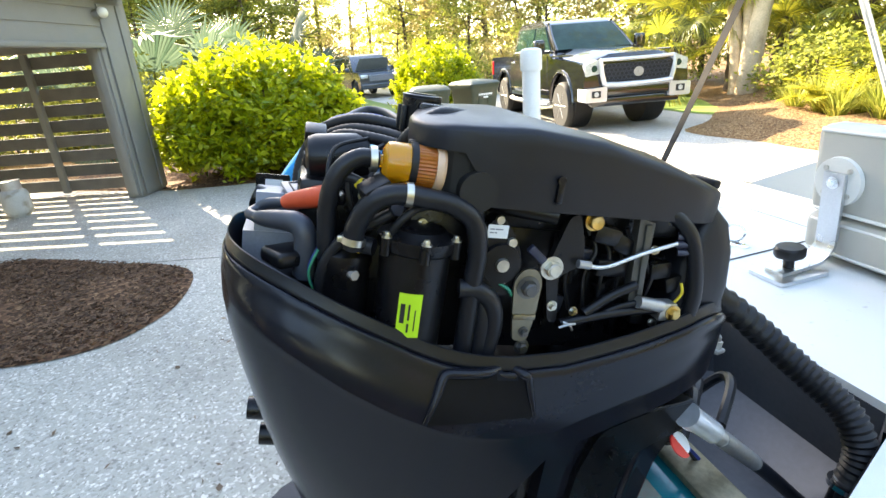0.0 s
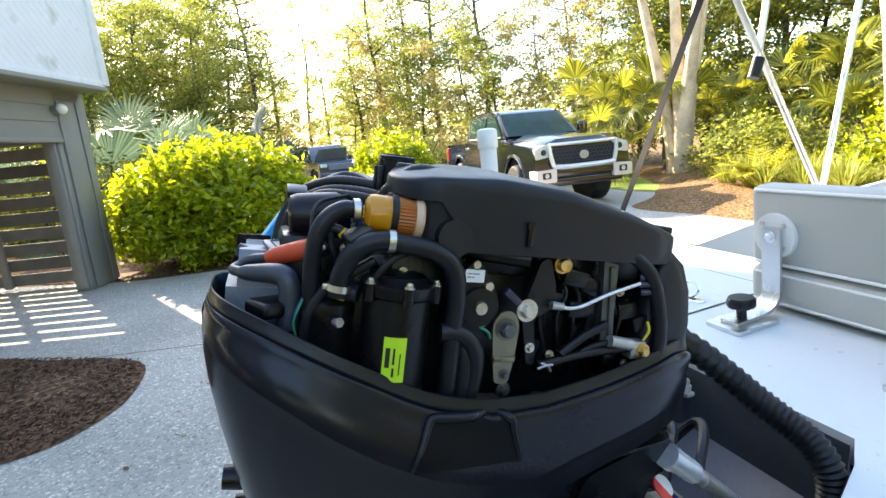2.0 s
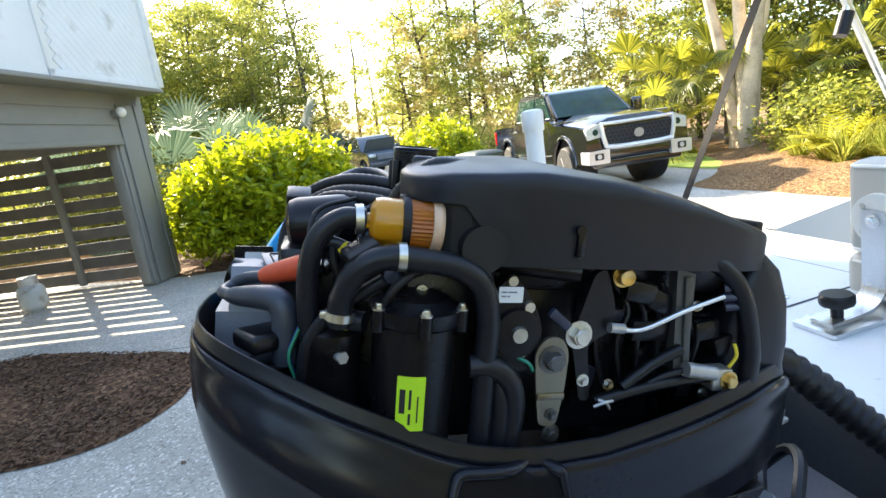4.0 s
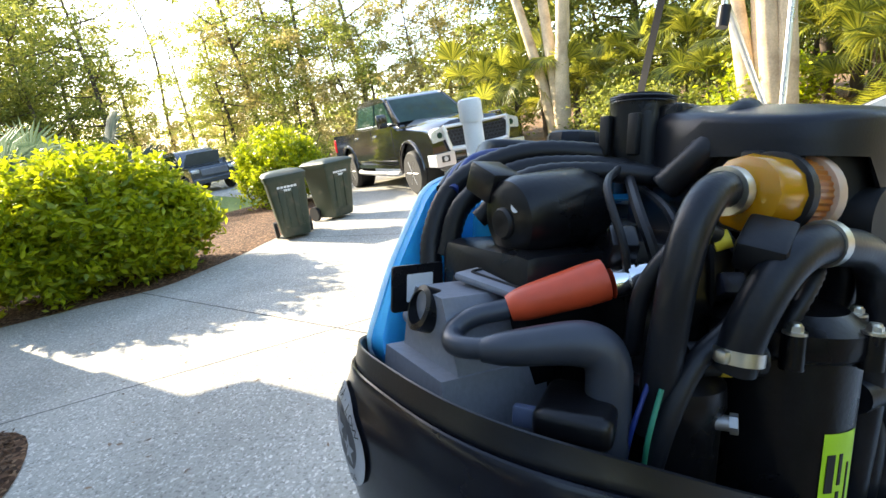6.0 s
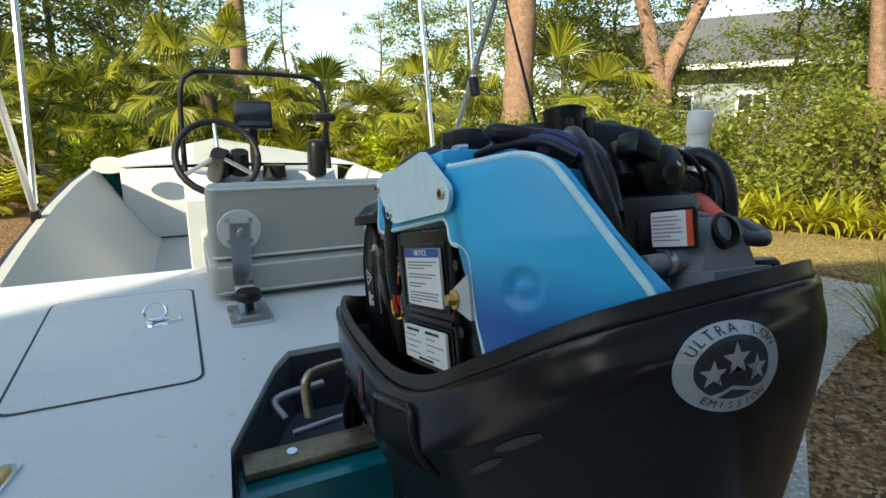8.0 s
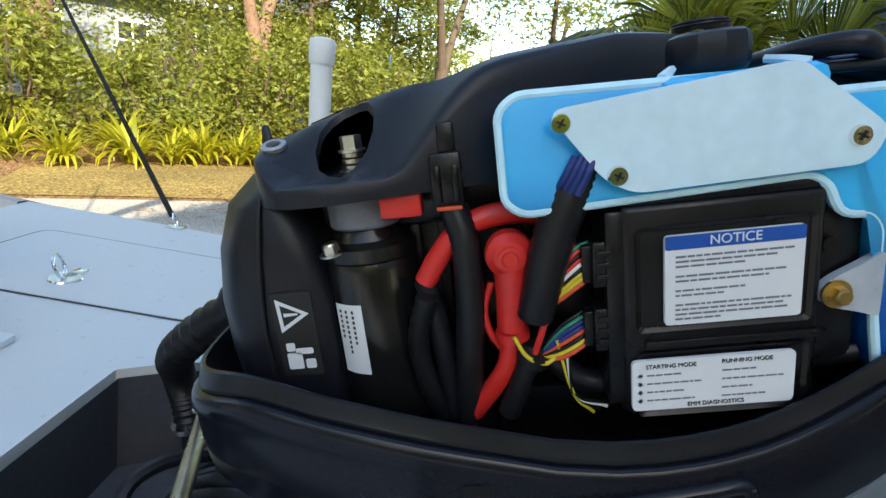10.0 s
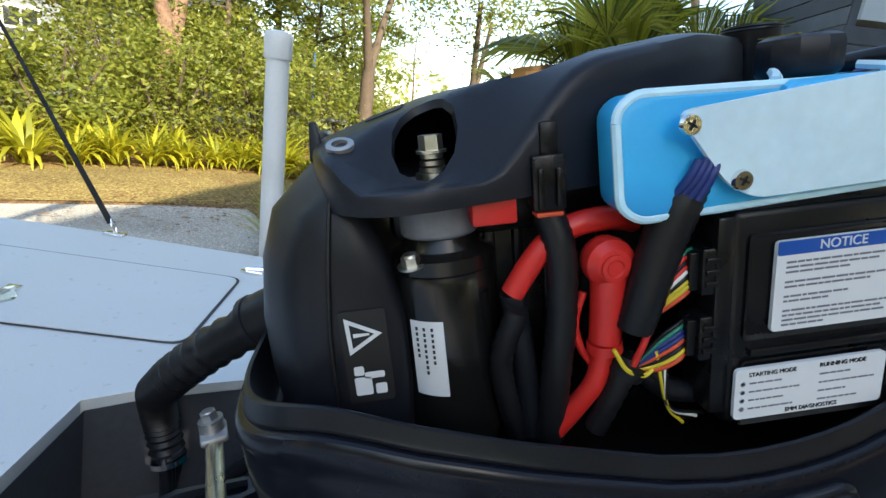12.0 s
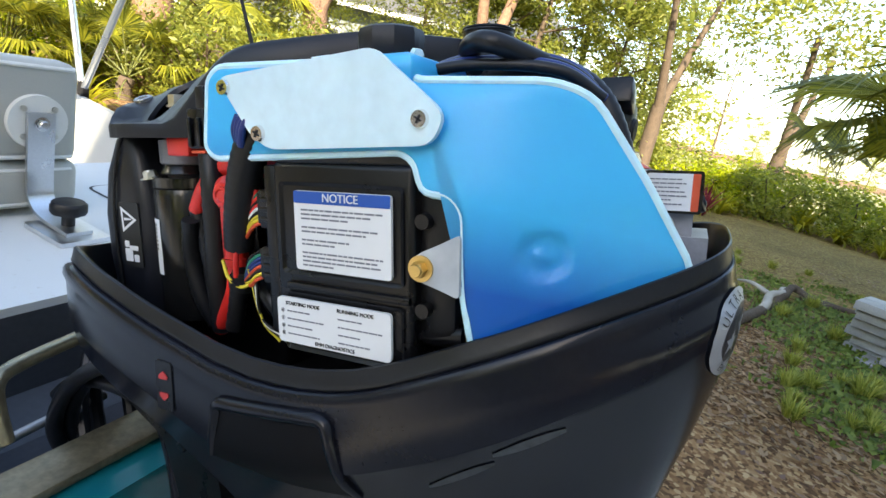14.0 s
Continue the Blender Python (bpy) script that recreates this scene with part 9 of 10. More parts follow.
def tree(x, y, h, crown, leaf, name="tree", label="tall tree with a loose leafy crown", r=0.14, nclump=70, per=45, csize=0.45, lsize=0.16, z0=0.45, bark=None, group="background trees", nlimb=12):
    """A trunk with rising limbs; the leaves sit in flat sprays along the limbs, with gaps between them."""
    t = thing(name, Matrix.Translation((x, y, 0)), label, "tree", group)
    bm = B()
    line = [Vector((0, 0, -0.1)), Vector((random.uniform(-0.25, 0.25), random.uniform(-0.25, 0.25), h * 0.3)), Vector((random.uniform(-0.5, 0.5), random.uniform(-0.5, 0.5), h * 0.62)), Vector((random.uniform(-0.4, 0.4), random.uniform(-0.4, 0.4), h * 0.93))]
    tube(bm, line, lambda f: r * (1.25 - 1.1 * f), 9, 5)
    C = []
    for k in range(nlimb):
        f = z0 + (0.97 - z0) * (k + random.random()) / nlimb
        b = Vector((0, 0, h * f * 0.9))
        for p, q in zip(line, line[1:]):
            if p.z <= b.z <= q.z:
                b = p.lerp(q, (b.z - p.z) / (q.z - p.z))
        a = k * 2.4 + random.uniform(-0.5, 0.5)
        reach = (0.45 + 0.55 * math.sin(math.pi * min(1, 0.25 + 0.75 * (f - z0) / (1 - z0)))) * random.uniform(0.7, 1.1)
        e = b + Vector((math.cos(a) * crown[0] * reach, math.sin(a) * crown[1] * reach, h * random.uniform(0.03, 0.13)))
        m = b.lerp(e, 0.5) + Vector((random.uniform(-0.3, 0.3), random.uniform(-0.3, 0.3), -0.02 * h))
        tube(bm, [b, m, e], lambda f: r * (0.36 - 0.3 * f), 6, 4)
        for _ in range(max(1, nclump // nlimb)):
            g = random.uniform(0.3, 1.08)
            q = b.lerp(m, g * 2) if g < 0.5 else m.lerp(e, g * 2 - 1)
            C.append(q + Vector((random.gauss(0, 0.16) * crown[0], random.gauss(0, 0.16) * crown[1], random.gauss(0, 0.035) * h)))
    part("trunk", bm, bark or M_TWIG, t, smooth=60)
    C = np.array([tuple(c) for c in C])
    P = C[:, None, :] + rng.normal(size=(len(C), per, 3)) * np.array([1.0, 1.0, 0.5]) * csize * rng.uniform(0.45, 1.15, len(C))[:, None, None]
    V, F = leaf_quads(P.reshape(-1, 3), lsize, 0.2)
    mesh_np("crown", V, F, leaf, t)
    return t


# the large clipped bush beside the drive, and the one behind it
def bush(x, y, rx, ry, h, n, leaf, label, rz=0, lsize=0.085):
    b = thing("bush", Matrix.Translation((x, y, 0)) @ pose(0, 0, 0, 0, 0, rz), label, "bush", "hedge bushes")
    bm = B()
    for k in range(9):
        a = k * 0.7
        tube(bm, [(0.2 * math.cos(a), 0.2 * math.sin(a), -0.05), (rx * 0.4 * math.cos(a), ry * 0.4 * math.sin(a), h * 0.4), (rx * 0.7 * math.cos(a), ry * 0.7 * math.sin(a), h * 0.75)], 0.015, 6, 3)
    part("stem", bm, M_TWIG, b)
    u = rng.normal(size=(n // 56, 3))
    u[:, 2] = np.abs(u[:, 2]) * 0.95 - 0.55
    u /= np.linalg.norm(u, axis=1)[:, None]
    rad = 0.62 + 0.4 * rng.random(len(u)) ** 0.7
    C = u * np.array([rx, ry, h * 0.56]) * rad[:, None] * (1 - 0.3 * np.clip(u[:, 2:], 0, 1) ** 2 * np.array([1, 1, 0])) * (1 + 0.14 * np.sin(u[:, :1] * 6 + u[:, 1:2] * 4.5 + 1.0)) + np.array([0, 0, h * 0.42])
    P = (C[:, None, :] + rng.normal(size=(len(u), 50, 3)) * np.array([0.085, 0.085, 0.08])).reshape(-1, 3)
    # upright young shoots over the top and sides
    w = rng.normal(size=(n // 150, 3))
    w[:, 2] = np.abs(w[:, 2])
    w /= np.linalg.norm(w, axis=1)[:, None]
    S = w * np.array([rx, ry, h * 0.56]) * 0.95 + np.array([0, 0, h * 0.42])
    lift = np.linspace(0, 1, 18)[None, :, None] * (np.array([0, 0, 0.3]) + w * 0.1)[:, None, :] * rng.uniform(0.5, 1.2, len(w))[:, None, None]
    P = np.concatenate([P, (S[:, None, :] + lift + rng.normal(size=(len(w), 18, 3)) * 0.035).reshape(-1, 3)])
    P = P[P[:, 2] > 0.03]
    V, F = leaf_quads(P, lsize, -0.35, 0.45)
    mesh_np("foliage", V, F, leaf, b)
    return b


def fan_mesh(hub, d, size, V, F, nb=24, droop=0.25, spread=2.5):
    """One fan leaf: folded blades spread from a hub, facing along d."""
    d = d / np.linalg.norm(d)
    up = np.array([0, 0, 1.0])
    s = np.cross(d, up)
    s /= np.linalg.norm(s) + 1e-6
    n = np.cross(s, d)
    for a in np.linspace(-spread / 2, spread / 2, nb):
        w = math.cos(a) * d + math.sin(a) * s
        L = size * (0.75 + 0.25 * math.cos(a * 0.9)) * rng.uniform(0.9, 1.05)
        side = np.cross(w, n)
        m1 = hub + w * L * 0.55 + n * 0.03 * size
        tip = hub + w * L + np.array([0, 0, -droop * L * rng.uniform(0.5, 1.4)])
        hw = L * 0.9 / nb
        i = len(V)
        V += [hub, m1 + side * hw - n * hw * 0.5, m1 + n * hw * 0.5, m1 - side * hw - n * hw * 0.5, tip]
        F += [(i, i + 1, i + 2), (i, i + 2, i + 3), (i + 1, i + 4, i + 2), (i + 2, i + 4, i + 3)]


def stalk(a, b, r, V, F, sag=0.1):
    """A thin three-sided stem."""
    a, b = np.array(a, float), np.array(b, float)
    m = (a + b) / 2 + np.array([0, 0, sag * np.linalg.norm(b - a)])
    i = len(V)
    for p, k in ((a, 1.3), (m, 1.0), (b, 0.7)):
        for q in range(3):
            an = q * 2.094
            V.append(p + r * k * np.array([math.cos(an), math.sin(an), 0.3 * math.sin(an)]))
    for s0 in (0, 3):
        for q in range(3):
            F.append((i + s0 + q, i + s0 + (q + 1) % 3, i + s0 + 3 + (q + 1) % 3))
            F.append((i + s0 + q, i + s0 + 3 + (q + 1) % 3, i + s0 + 3 + q))


def palm_parts(t, nf, reach, h0, fan, leaf, trunk_h=0.0, trunk_r=0.12, low=-0.3, high=1.2, nb=30):
    """Fan leaves on long stalks; the younger ones stand up and show their faces outward, the older hang."""
    SV, SF, LV, LF = [], [], [], []
    for k in range(nf):
        a = k * 2.4 + random.uniform(-0.3, 0.3)
        e = low + (high - low) * random.random()
        r = reach * random.uniform(0.75, 1.1)
        d = np.array([math.cos(a) * math.cos(e), math.sin(a) * math.cos(e), math.sin(e)])
        b = np.array([0, 0, h0]) + d * 0.05
        hub = b + d * r + np.array([0, 0, -0.12 * r])
        stalk(b, hub, 0.012 * (0.6 + fan), SV, SF)
        up = random.uniform(0.3, 1.1) if e > 0.35 and random.random() < 0.7 else random.uniform(-1.3, -0.4)
        fd = d + np.array([0, 0, up]) + np.array([random.uniform(-0.3, 0.3), random.uniform(-0.3, 0.3), 0])
        fan_mesh(hub, fd, fan * random.uniform(0.8, 1.1), LV, LF, nb, random.uniform(0.1, 0.45), random.uniform(2.6, 4.2))
    mesh_np("foliage", np.array(LV), np.array(LF), leaf, t)
    tagged(mesh_np("petiole", np.array(SV), np.array(SF), M_STEM, t), kind="stuff")
    if trunk_h:
        bm = B()
        tube(bm, [(0, 0, -0.1), (0.05, 0, trunk_h * 0.5), (0, 0, trunk_h)], lambda f: trunk_r * (1.15 - 0.25 * f), 10, 5, rib=0.018)
        part("trunk", bm, M_TWIG, t, smooth=60)
    return t


M_STEM = mat("palm_stem", (0.14, 0.16, 0.05), 0.5, var=0.2)
PALMS = []
for k, (nf, reach, h0, fan, leaf, th) in enumerate(((16, 0.95, 0.5, 0.6, L_PALM, 0.5), (18, 1.1, 1.5, 0.7, L_PALM, 1.5), (14, 0.8, 0.25, 0.55, L_SILVER, 0.25))):
    t = thing("palmetto", Matrix.Translation((-60 - 3 * k, -60, 0)), "wild palmetto with drooping fan leaves" if k < 2 else "blue-grey palmetto with stiff fan leaves", "palm", "palmettos")
    PALMS.append(palm_parts(t, nf, reach, h0, fan, leaf, th))


def blades(n, length, width, leaf, name, label, category, group, arch=0.9, segs=4, tilt=(0.2, 1.1)):
    """A clump of arching strap leaves from one crown."""
    t = thing(name, Matrix.Translation((-70, -60 - 2 * len(bpy.data.objects) % 37, 0)), label, category, group)
    V, F = [], []
    for k in range(n):
        a = random.uniform(0, 6.28)
        e = random.uniform(*tilt)
        L = length * random.uniform(0.65, 1.1)
        out = np.array([math.cos(a), math.sin(a), 0])
        s = np.array([-math.sin(a), math.cos(a), 0])
        p = out * random.uniform(0, 0.06) + s * random.uniform(-0.05, 0.05)
        th = 1.57 - e * 0.5
        i = len(V)
        for q in range(segs + 1):
            f = q / segs
            w = width * (0.35 + 1.3 * f if f < 0.5 else 2 * (1 - f)) * 0.5 + 0.0005
            V += [p + s * w, p - s * w]
            p = p + (out * math.cos(th) + np.array([0, 0, math.sin(th)])) * L / segs
            th -= arch * e * 1.6 / segs * (0.6 + f)
        for q in range(segs):
            j = i + 2 * q
            F += [(j, j + 1, j + 3), (j, j + 3, j + 2)]
    mesh_np("foliage", np.array(V), np.array(F), leaf, t)
    return t


GINGER = [blades(70, 0.85, 0.075, L_FERN, "ginger_plant", "clump of arching yellow-green strap leaves", "plant", "border plants", 1.25, 5, (0.5, 1.6)) for k in range(2)]
RED = blades(34, 0.7, 0.06, L_RED, "ti_plant", "dark red cordyline clump in the border", "plant", "border plants", 0.6)
LIRI = blades(170, 0.62, 0.014, L_GRASS, "liriope", "clump of variegated arching grass", "plant", "grass clumps", 1.0)
TUFT = blades(120, 0.26, 0.012, L_GRASS, "grass_tuft", "small tuft of lawn grass", "grass tuft", "grass tufts", 0.8)


def cycad(name="cycad"):
    t = thing(name, Matrix.Translation((-75, -66, 0)), "cycad with arching feathered fronds", "plant", "border plants")
    V, F = [], []
    for k in range(20):
        a, e = random.uniform(0, 6.28), random.uniform(0.25, 1.0)
        L = random.uniform(0.75, 1.05)
        p = np.array([0, 0, 0.08])
        th = 1.45 - e * 0.5
        out, s = np.array([math.cos(a), math.sin(a), 0]), np.array([-math.sin(a), math.cos(a), 0])
        for q in range(16):
            f = q / 16
            d = out * math.cos(th) + np.array([0, 0, math.sin(th)])
            p = p + d * L / 16
            th -= 1.5 * e / 16
            ll = 0.2 * math.sin(3.0 * (f * 0.9 + 0.08)) + 0.02
            for sg in (-1, 1):
                tip = p + (s * sg * 0.9 + d * 0.55) * ll + np.array([0, 0, -0.02])
                i = len(V)
                V += [p, p + (s * sg * 0.45 + d * 0.05) * ll + np.array([0, 0, 0.012]), tip]
                V += [p + d * 0.016]
                F += [(i, i + 1, i + 2), (i, i + 2, i + 3)]
    mesh_np("foliage", np.array(V), np.array(F), L_FERN, t)
    return t


CYC = cycad()


def put(src, pts, smin=0.85, smax=1.15):
    """Copies of a plant on the ground at these places."""
    for x, y, *s in pts:
        k = (s[0] if s else 1.0) * random.uniform(smin, smax)
        copy_thing(src, Matrix.Translation((x, y, 0.02)) @ pose(0, 0, 0, 0, 0, random.uniform(0, 360)) @ Matrix.Diagonal((k, k, k * random.uniform(0.92, 1.08), 1)))


def shrub(x, y, rx, ry, h, n, leaf, lsize=0.1, label="loose green evergreen shrub under the trees", group="shrubs"):
    t = thing("shrub", Matrix.Translation((x, y, 0)), label, "shrub", group)
    P = clumps((0, 0, h * 0.5), (rx, ry, h * 0.52), n // 55, 55, 0.19, 0.45)
    P = P[P[:, 2] > 0.02]
    V, F = leaf_quads(P, lsize, 0.0, 0.45)
    mesh_np("foliage", V, F, leaf, t)
    bm = B()
    for k in range(5):
        a = k * 1.3
        tube(bm, [(0.05 * math.cos(a), 0.05 * math.sin(a), -0.05), (rx * 0.3 * math.cos(a), ry * 0.3 * math.sin(a), h * 0.4), (rx * 0.6 * math.cos(a), ry * 0.6 * math.sin(a), h * 0.8)], 0.02, 5, 3)
    part("stem", bm, M_TWIG, t)
    return t


def around(rz, d):
    """The place d metres off on a bearing (degrees left of ahead)."""
    return -math.sin(radians(rz)) * d, math.cos(radians(rz)) * d


bush(-8.0, -0.95, 0.95, 1.42, 1.68, 34000, L_BUSH, "large glossy yellow-green bush beside the driveway", 12, 0.12)
bush(-12.6, 2.95, 0.95, 0.95, 1.75, 14000, L_BUSH, "rounded yellow-green bush behind the bins", 0, 0.11)

# tree stock, then copies along the edges of the place
STOCK = [tree(-80, -80, 9.5, (3.0, 3.0), L_TREE, nclump=132, per=75, csize=0.42, lsize=0.19, r=0.1, z0=0.06, nlimb=22),
         tree(-86, -80, 11, (3.3, 3.3), L_DARK, nclump=144, per=75, csize=0.45, lsize=0.19, r=0.12, z0=0.08, nlimb=24),
         tree(-92, -80, 8.5, (2.9, 2.9), L_RUST, nclump=110, per=75, csize=0.42, lsize=0.17, r=0.09, z0=0.1, nlimb=18),
         tree(-98, -80, 14, (3.6, 3.6), L_TREE, nclump=96, per=70, csize=0.5, lsize=0.2, r=0.16, z0=0.22, nlimb=16, label="tall open tree, sky showing through its crown"),
         tree(-104, -80, 15, (1.5, 1.5), L_DARK, nclump=40, per=45, csize=0.34, lsize=0.2, r=0.13, z0=0.35, nlimb=14, label="slender pine with sparse tufts against the sky")]
for o in STOCK:
    o.location.z = 0
GROVE = [  # bearing, distance, stock, size: low and far towards the sun, so that it reaches the drive
    (110, 44, 3, 1.0), (107, 42, 3, 1.05), (104, 44, 1, 1.25), (101, 43, 3, 1.1), (98, 42, 1, 1.3), (95, 38, 3, 1.05), (92.5, 36, 1, 1.15), (90.5, 33, 3, 0.95), (88.5, 37, 3, 0.8), (85.2, 40, 4, 0.95), (83.2, 46, 4, 0.85), (79.8, 34, 3, 0.75), (77.5, 32, 3, 0.95), (74.5, 34, 3, 1.05), (71, 30, 3, 0.95), (66, 30, 3, 1.0), (88, 52, 2, 1.1), (86.5, 34, 2, 0.5), (84.5, 46, 2, 0.5), (82, 48, 2, 0.7), (90, 52, 2, 1.1), (80.5, 36, 0, 0.7), (97, 30, 0, 0.95), (95, 27, 1, 0.85), (100, 28, 1, 0.9), (103, 32, 0, 1.0), (105, 27, 0, 0.85), (107, 30, 1, 0.95), (110, 29, 0, 0.9), (112, 27, 1, 0.8),
    (79, 50, 3, 0.9), (77, 38, 2, 1.0), (75, 31, 2, 1.05), (73, 28, 0, 0.75), (68, 26, 2, 0.85), (65, 24, 0, 0.7), (60, 24, 2, 0.85), (57, 27, 3, 0.7),
    (54, 22, 2, 0.85), (50, 21, 0, 0.8), (47, 24, 1, 1.0), (44, 21, 1, 0.95), (41, 26, 0, 1.1), (38, 20, 1, 0.95), (35, 23, 0, 1.0), (31, 20, 1, 1.0), (27, 24, 1, 1.1),
    (23, 19, 1, 0.9), (19, 22, 0, 1.1), (15, 19, 1, 0.95), (10, 24, 1, 1.15), (5, 20, 0, 0.9), (0, 27, 1, 1.0), (-5, 30, 3, 0.8), (-11, 38, 4, 0.9), (-20, 34, 3, 0.7),
    (-25, 22, 0, 0.75), (-30, 26, 3, 0.9), (-35, 20, 1, 0.85), (-40, 17, 1, 0.8), (-45, 19, 1, 0.75), (-51, 19, 3, 0.5), (-61, 18, 3, 0.55), (-66, 19, 1, 0.9), (-69, 17, 0, 0.95),
    (-73, 16, 1, 0.85), (-77, 19, 1, 1.0), (-81, 17, 0, 0.75), (-84, 20, 1, 0.8), (-86.5, 26, 3, 0.6), (-92, 30, 4, 0.5), (-104, 90, 0, 0.7), (-108, 95, 1, 0.8), (-112, 90, 0, 0.8), (-116, 95, 1, 0.8),
    (-120, 90, 0, 0.8), (-101, 95, 1, 0.7), (-95, 85, 0, 0.8), (114, 46, 1, 1.2), (120, 50, 0, 1.3), (127, 50, 1, 1.3), (136, 44, 0, 1.2), (150, 40, 1, 1.2), (165, 38, 0, 1.2), (180, 40, 1, 1.2), (200, 40, 0, 1.2), (215, 44, 1, 1.1)]
for rz, d, k, s in GROVE:
    x, y = around(rz, d)
    copy_thing(STOCK[k], Matrix.Translation((x, y, 0)) @ pose(0, 0, 0, 0, 0, random.uniform(0, 360)) @ Matrix.Diagonal((s, s, s, 1)))

# many-stemmed smooth-barked trees at the drive's far edge
def crape(x, y, stems, h, group="crape myrtles"):
    t = thing("crape_myrtle", Matrix.Translation((x, y, 0)), "many-stemmed tree with smooth tan bark", "tree", group)
    for dx, dy, tx, ty, r in stems:
        bm = B()
        tube(bm, [(dx, dy, -0.1), (dx * 1.2, dy * 1.2, 0.5), (dx + (tx - dx) * 0.35, dy + (ty - dy) * 0.35, h * 0.45), (tx, ty, h)], lambda f: r * (1.35 - 0.75 * f), 10, 6)
        for v in bm.verts:
            v.co += 0.025 * noise.noise_vector(v.co * 3.1)
        part("stem", bm, M_BARK, t, "smooth pale tan stem", smooth=60)
    V, F = leaf_quads(clumps((0, 0, h + 3.0), (2.2, 2.2, 1.7), 45, 45, 0.4, 0.3), 0.13, 0.2)
    mesh_np("crown", V, F, L_TREE, t)
    return t


crape(-10.6, 10.2, [(-0.12, 0, -1.1, -0.3, 0.17), (0.1, 0.05, -0.35, 0.2, 0.2), (0.2, -0.05, 0.75, 0.1, 0.19), (0.05, 0.2, 0.25, 0.8, 0.14)], 5.2)
crape(-4.75, 9.5, [(-0.2, 0, -0.95, 0, 0.17), (-0.05, 0.1, -0.35, 0.3, 0.16), (0.12, 0, 0.05, -0.2, 0.19), (0.28, 0.05, 0.5, 0.1, 0.17)], 5.4)


def bare_trunk(x, y, r, h, label, fork=None, bark=None, crown=L_DARK, lean=(0, 0)):
    t = thing("pine_tree" if fork is None else "oak_tree", Matrix.Translation((x, y, 0)), label, "tree", "trunks")
    bm = B()
    if fork:
        tube(bm, [(0, 0, -0.1), (0.05, 0, fork * 0.5), (0, 0, fork)], lambda f: r * (1.3 - 0.3 * f), 12, 6)
        for tx, ty in ((-1.3, 0.3), (1.5, -0.6)):
            tube(bm, [(0, 0, fork - 0.15), (tx * 0.35, ty * 0.35, fork + (h - fork) * 0.35), (tx, ty, h)], lambda f: r * (0.8 - 0.45 * f), 10, 6)
    else:
        tube(bm, [(0, 0, -0.1), (lean[0] * 0.4, lean[1] * 0.4, h * 0.4), (lean[0], lean[1], h)], lambda f: r * (1.2 - 0.5 * f), 14, 8)
    for v in bm.verts:
        v.co += 0.05 * r / 0.3 * noise.noise_vector(v.co * 4.5)
    part("trunk", bm, bark or M_PINE, t, smooth=60)
    V, F = leaf_quads(clumps((lean[0], lean[1], h + 0.5), (2.8, 2.8, 1.9), 80, 45, 0.45, 0.3), 0.18, 0.2)
    mesh_np("crown", V, F, crown, t)


bare_trunk(*around(-35, 12), 0.36, 7.5, "thick old pine trunk with flaking bark", None, M_PINE)
bare_trunk(*around(-49.5, 12.5), 0.27, 6.0, "forked oak with rough sunlit bark", 2.6, M_PINE)
bare_trunk(*around(-67.5, 14), 0.24, 7.0, "leaning oak with rough grey bark", 2.0, M_PINE)
bare_trunk(*around(-5.6, 17), 0.26, 9.5, "tall straight pine trunk", None, M_PINE)
bare_trunk(*around(-86.5, 13.5), 0.16, 5.0, "leaning oak with spreading limbs", 2.2, M_TWIG, L_TREE)
bare_trunk(*around(-98, 17.5), 0.18, 4.6, "gnarled oak at the marsh edge", 1.7, M_TWIG, L_DARK)

# palmettos, border plants and shrubs
put(PALMS[1], [around(rz, d) for rz, d in ((42.5, 17), (38, 16), (33, 15.5), (22, 14.5), (18, 13), (13, 14), (8, 13), (3, 14.5), (-2, 13), (-9, 13.5), (-14, 12.5), (-19, 13.5), (-25, 12), (-30, 14), (-41, 13), (47, 16), (52, 15.5), (55, 18),
                                            (27, 15), (-22, 16), (-11, 16), (0, 17), (10, 17), (20, 17), (30, 17))], 0.95, 1.5)
put(PALMS[0], [around(rz, d) for rz, d in ((39, 14.5), (31, 13.5), (17, 11.8), (10, 12), (5, 11.5), (-5, 11.6), (-12, 11), (-17, 11.4), (-24, 10.5), (-29, 11), (54.5, 14.5), (57, 15), (-33, 10.5), (-45, 12), (-55, 13))], 0.9, 1.35)
put(PALMS[2], [around(rz, d) for rz, d in ((94, 17), (96.5, 15.5), (99, 16), (101.5, 15), (105, 14), (97.5, 18))], 2.0, 2.7)
put(CYC, [around(rz, d) for rz, d in ((18.6, 9.7), (16.6, 10.2), (14, 10.5), (10, 10.8), (5, 10.3), (0, 10.5), (-6, 10.2), (35, 11.5), (38, 10.8))], 0.8, 1.2)
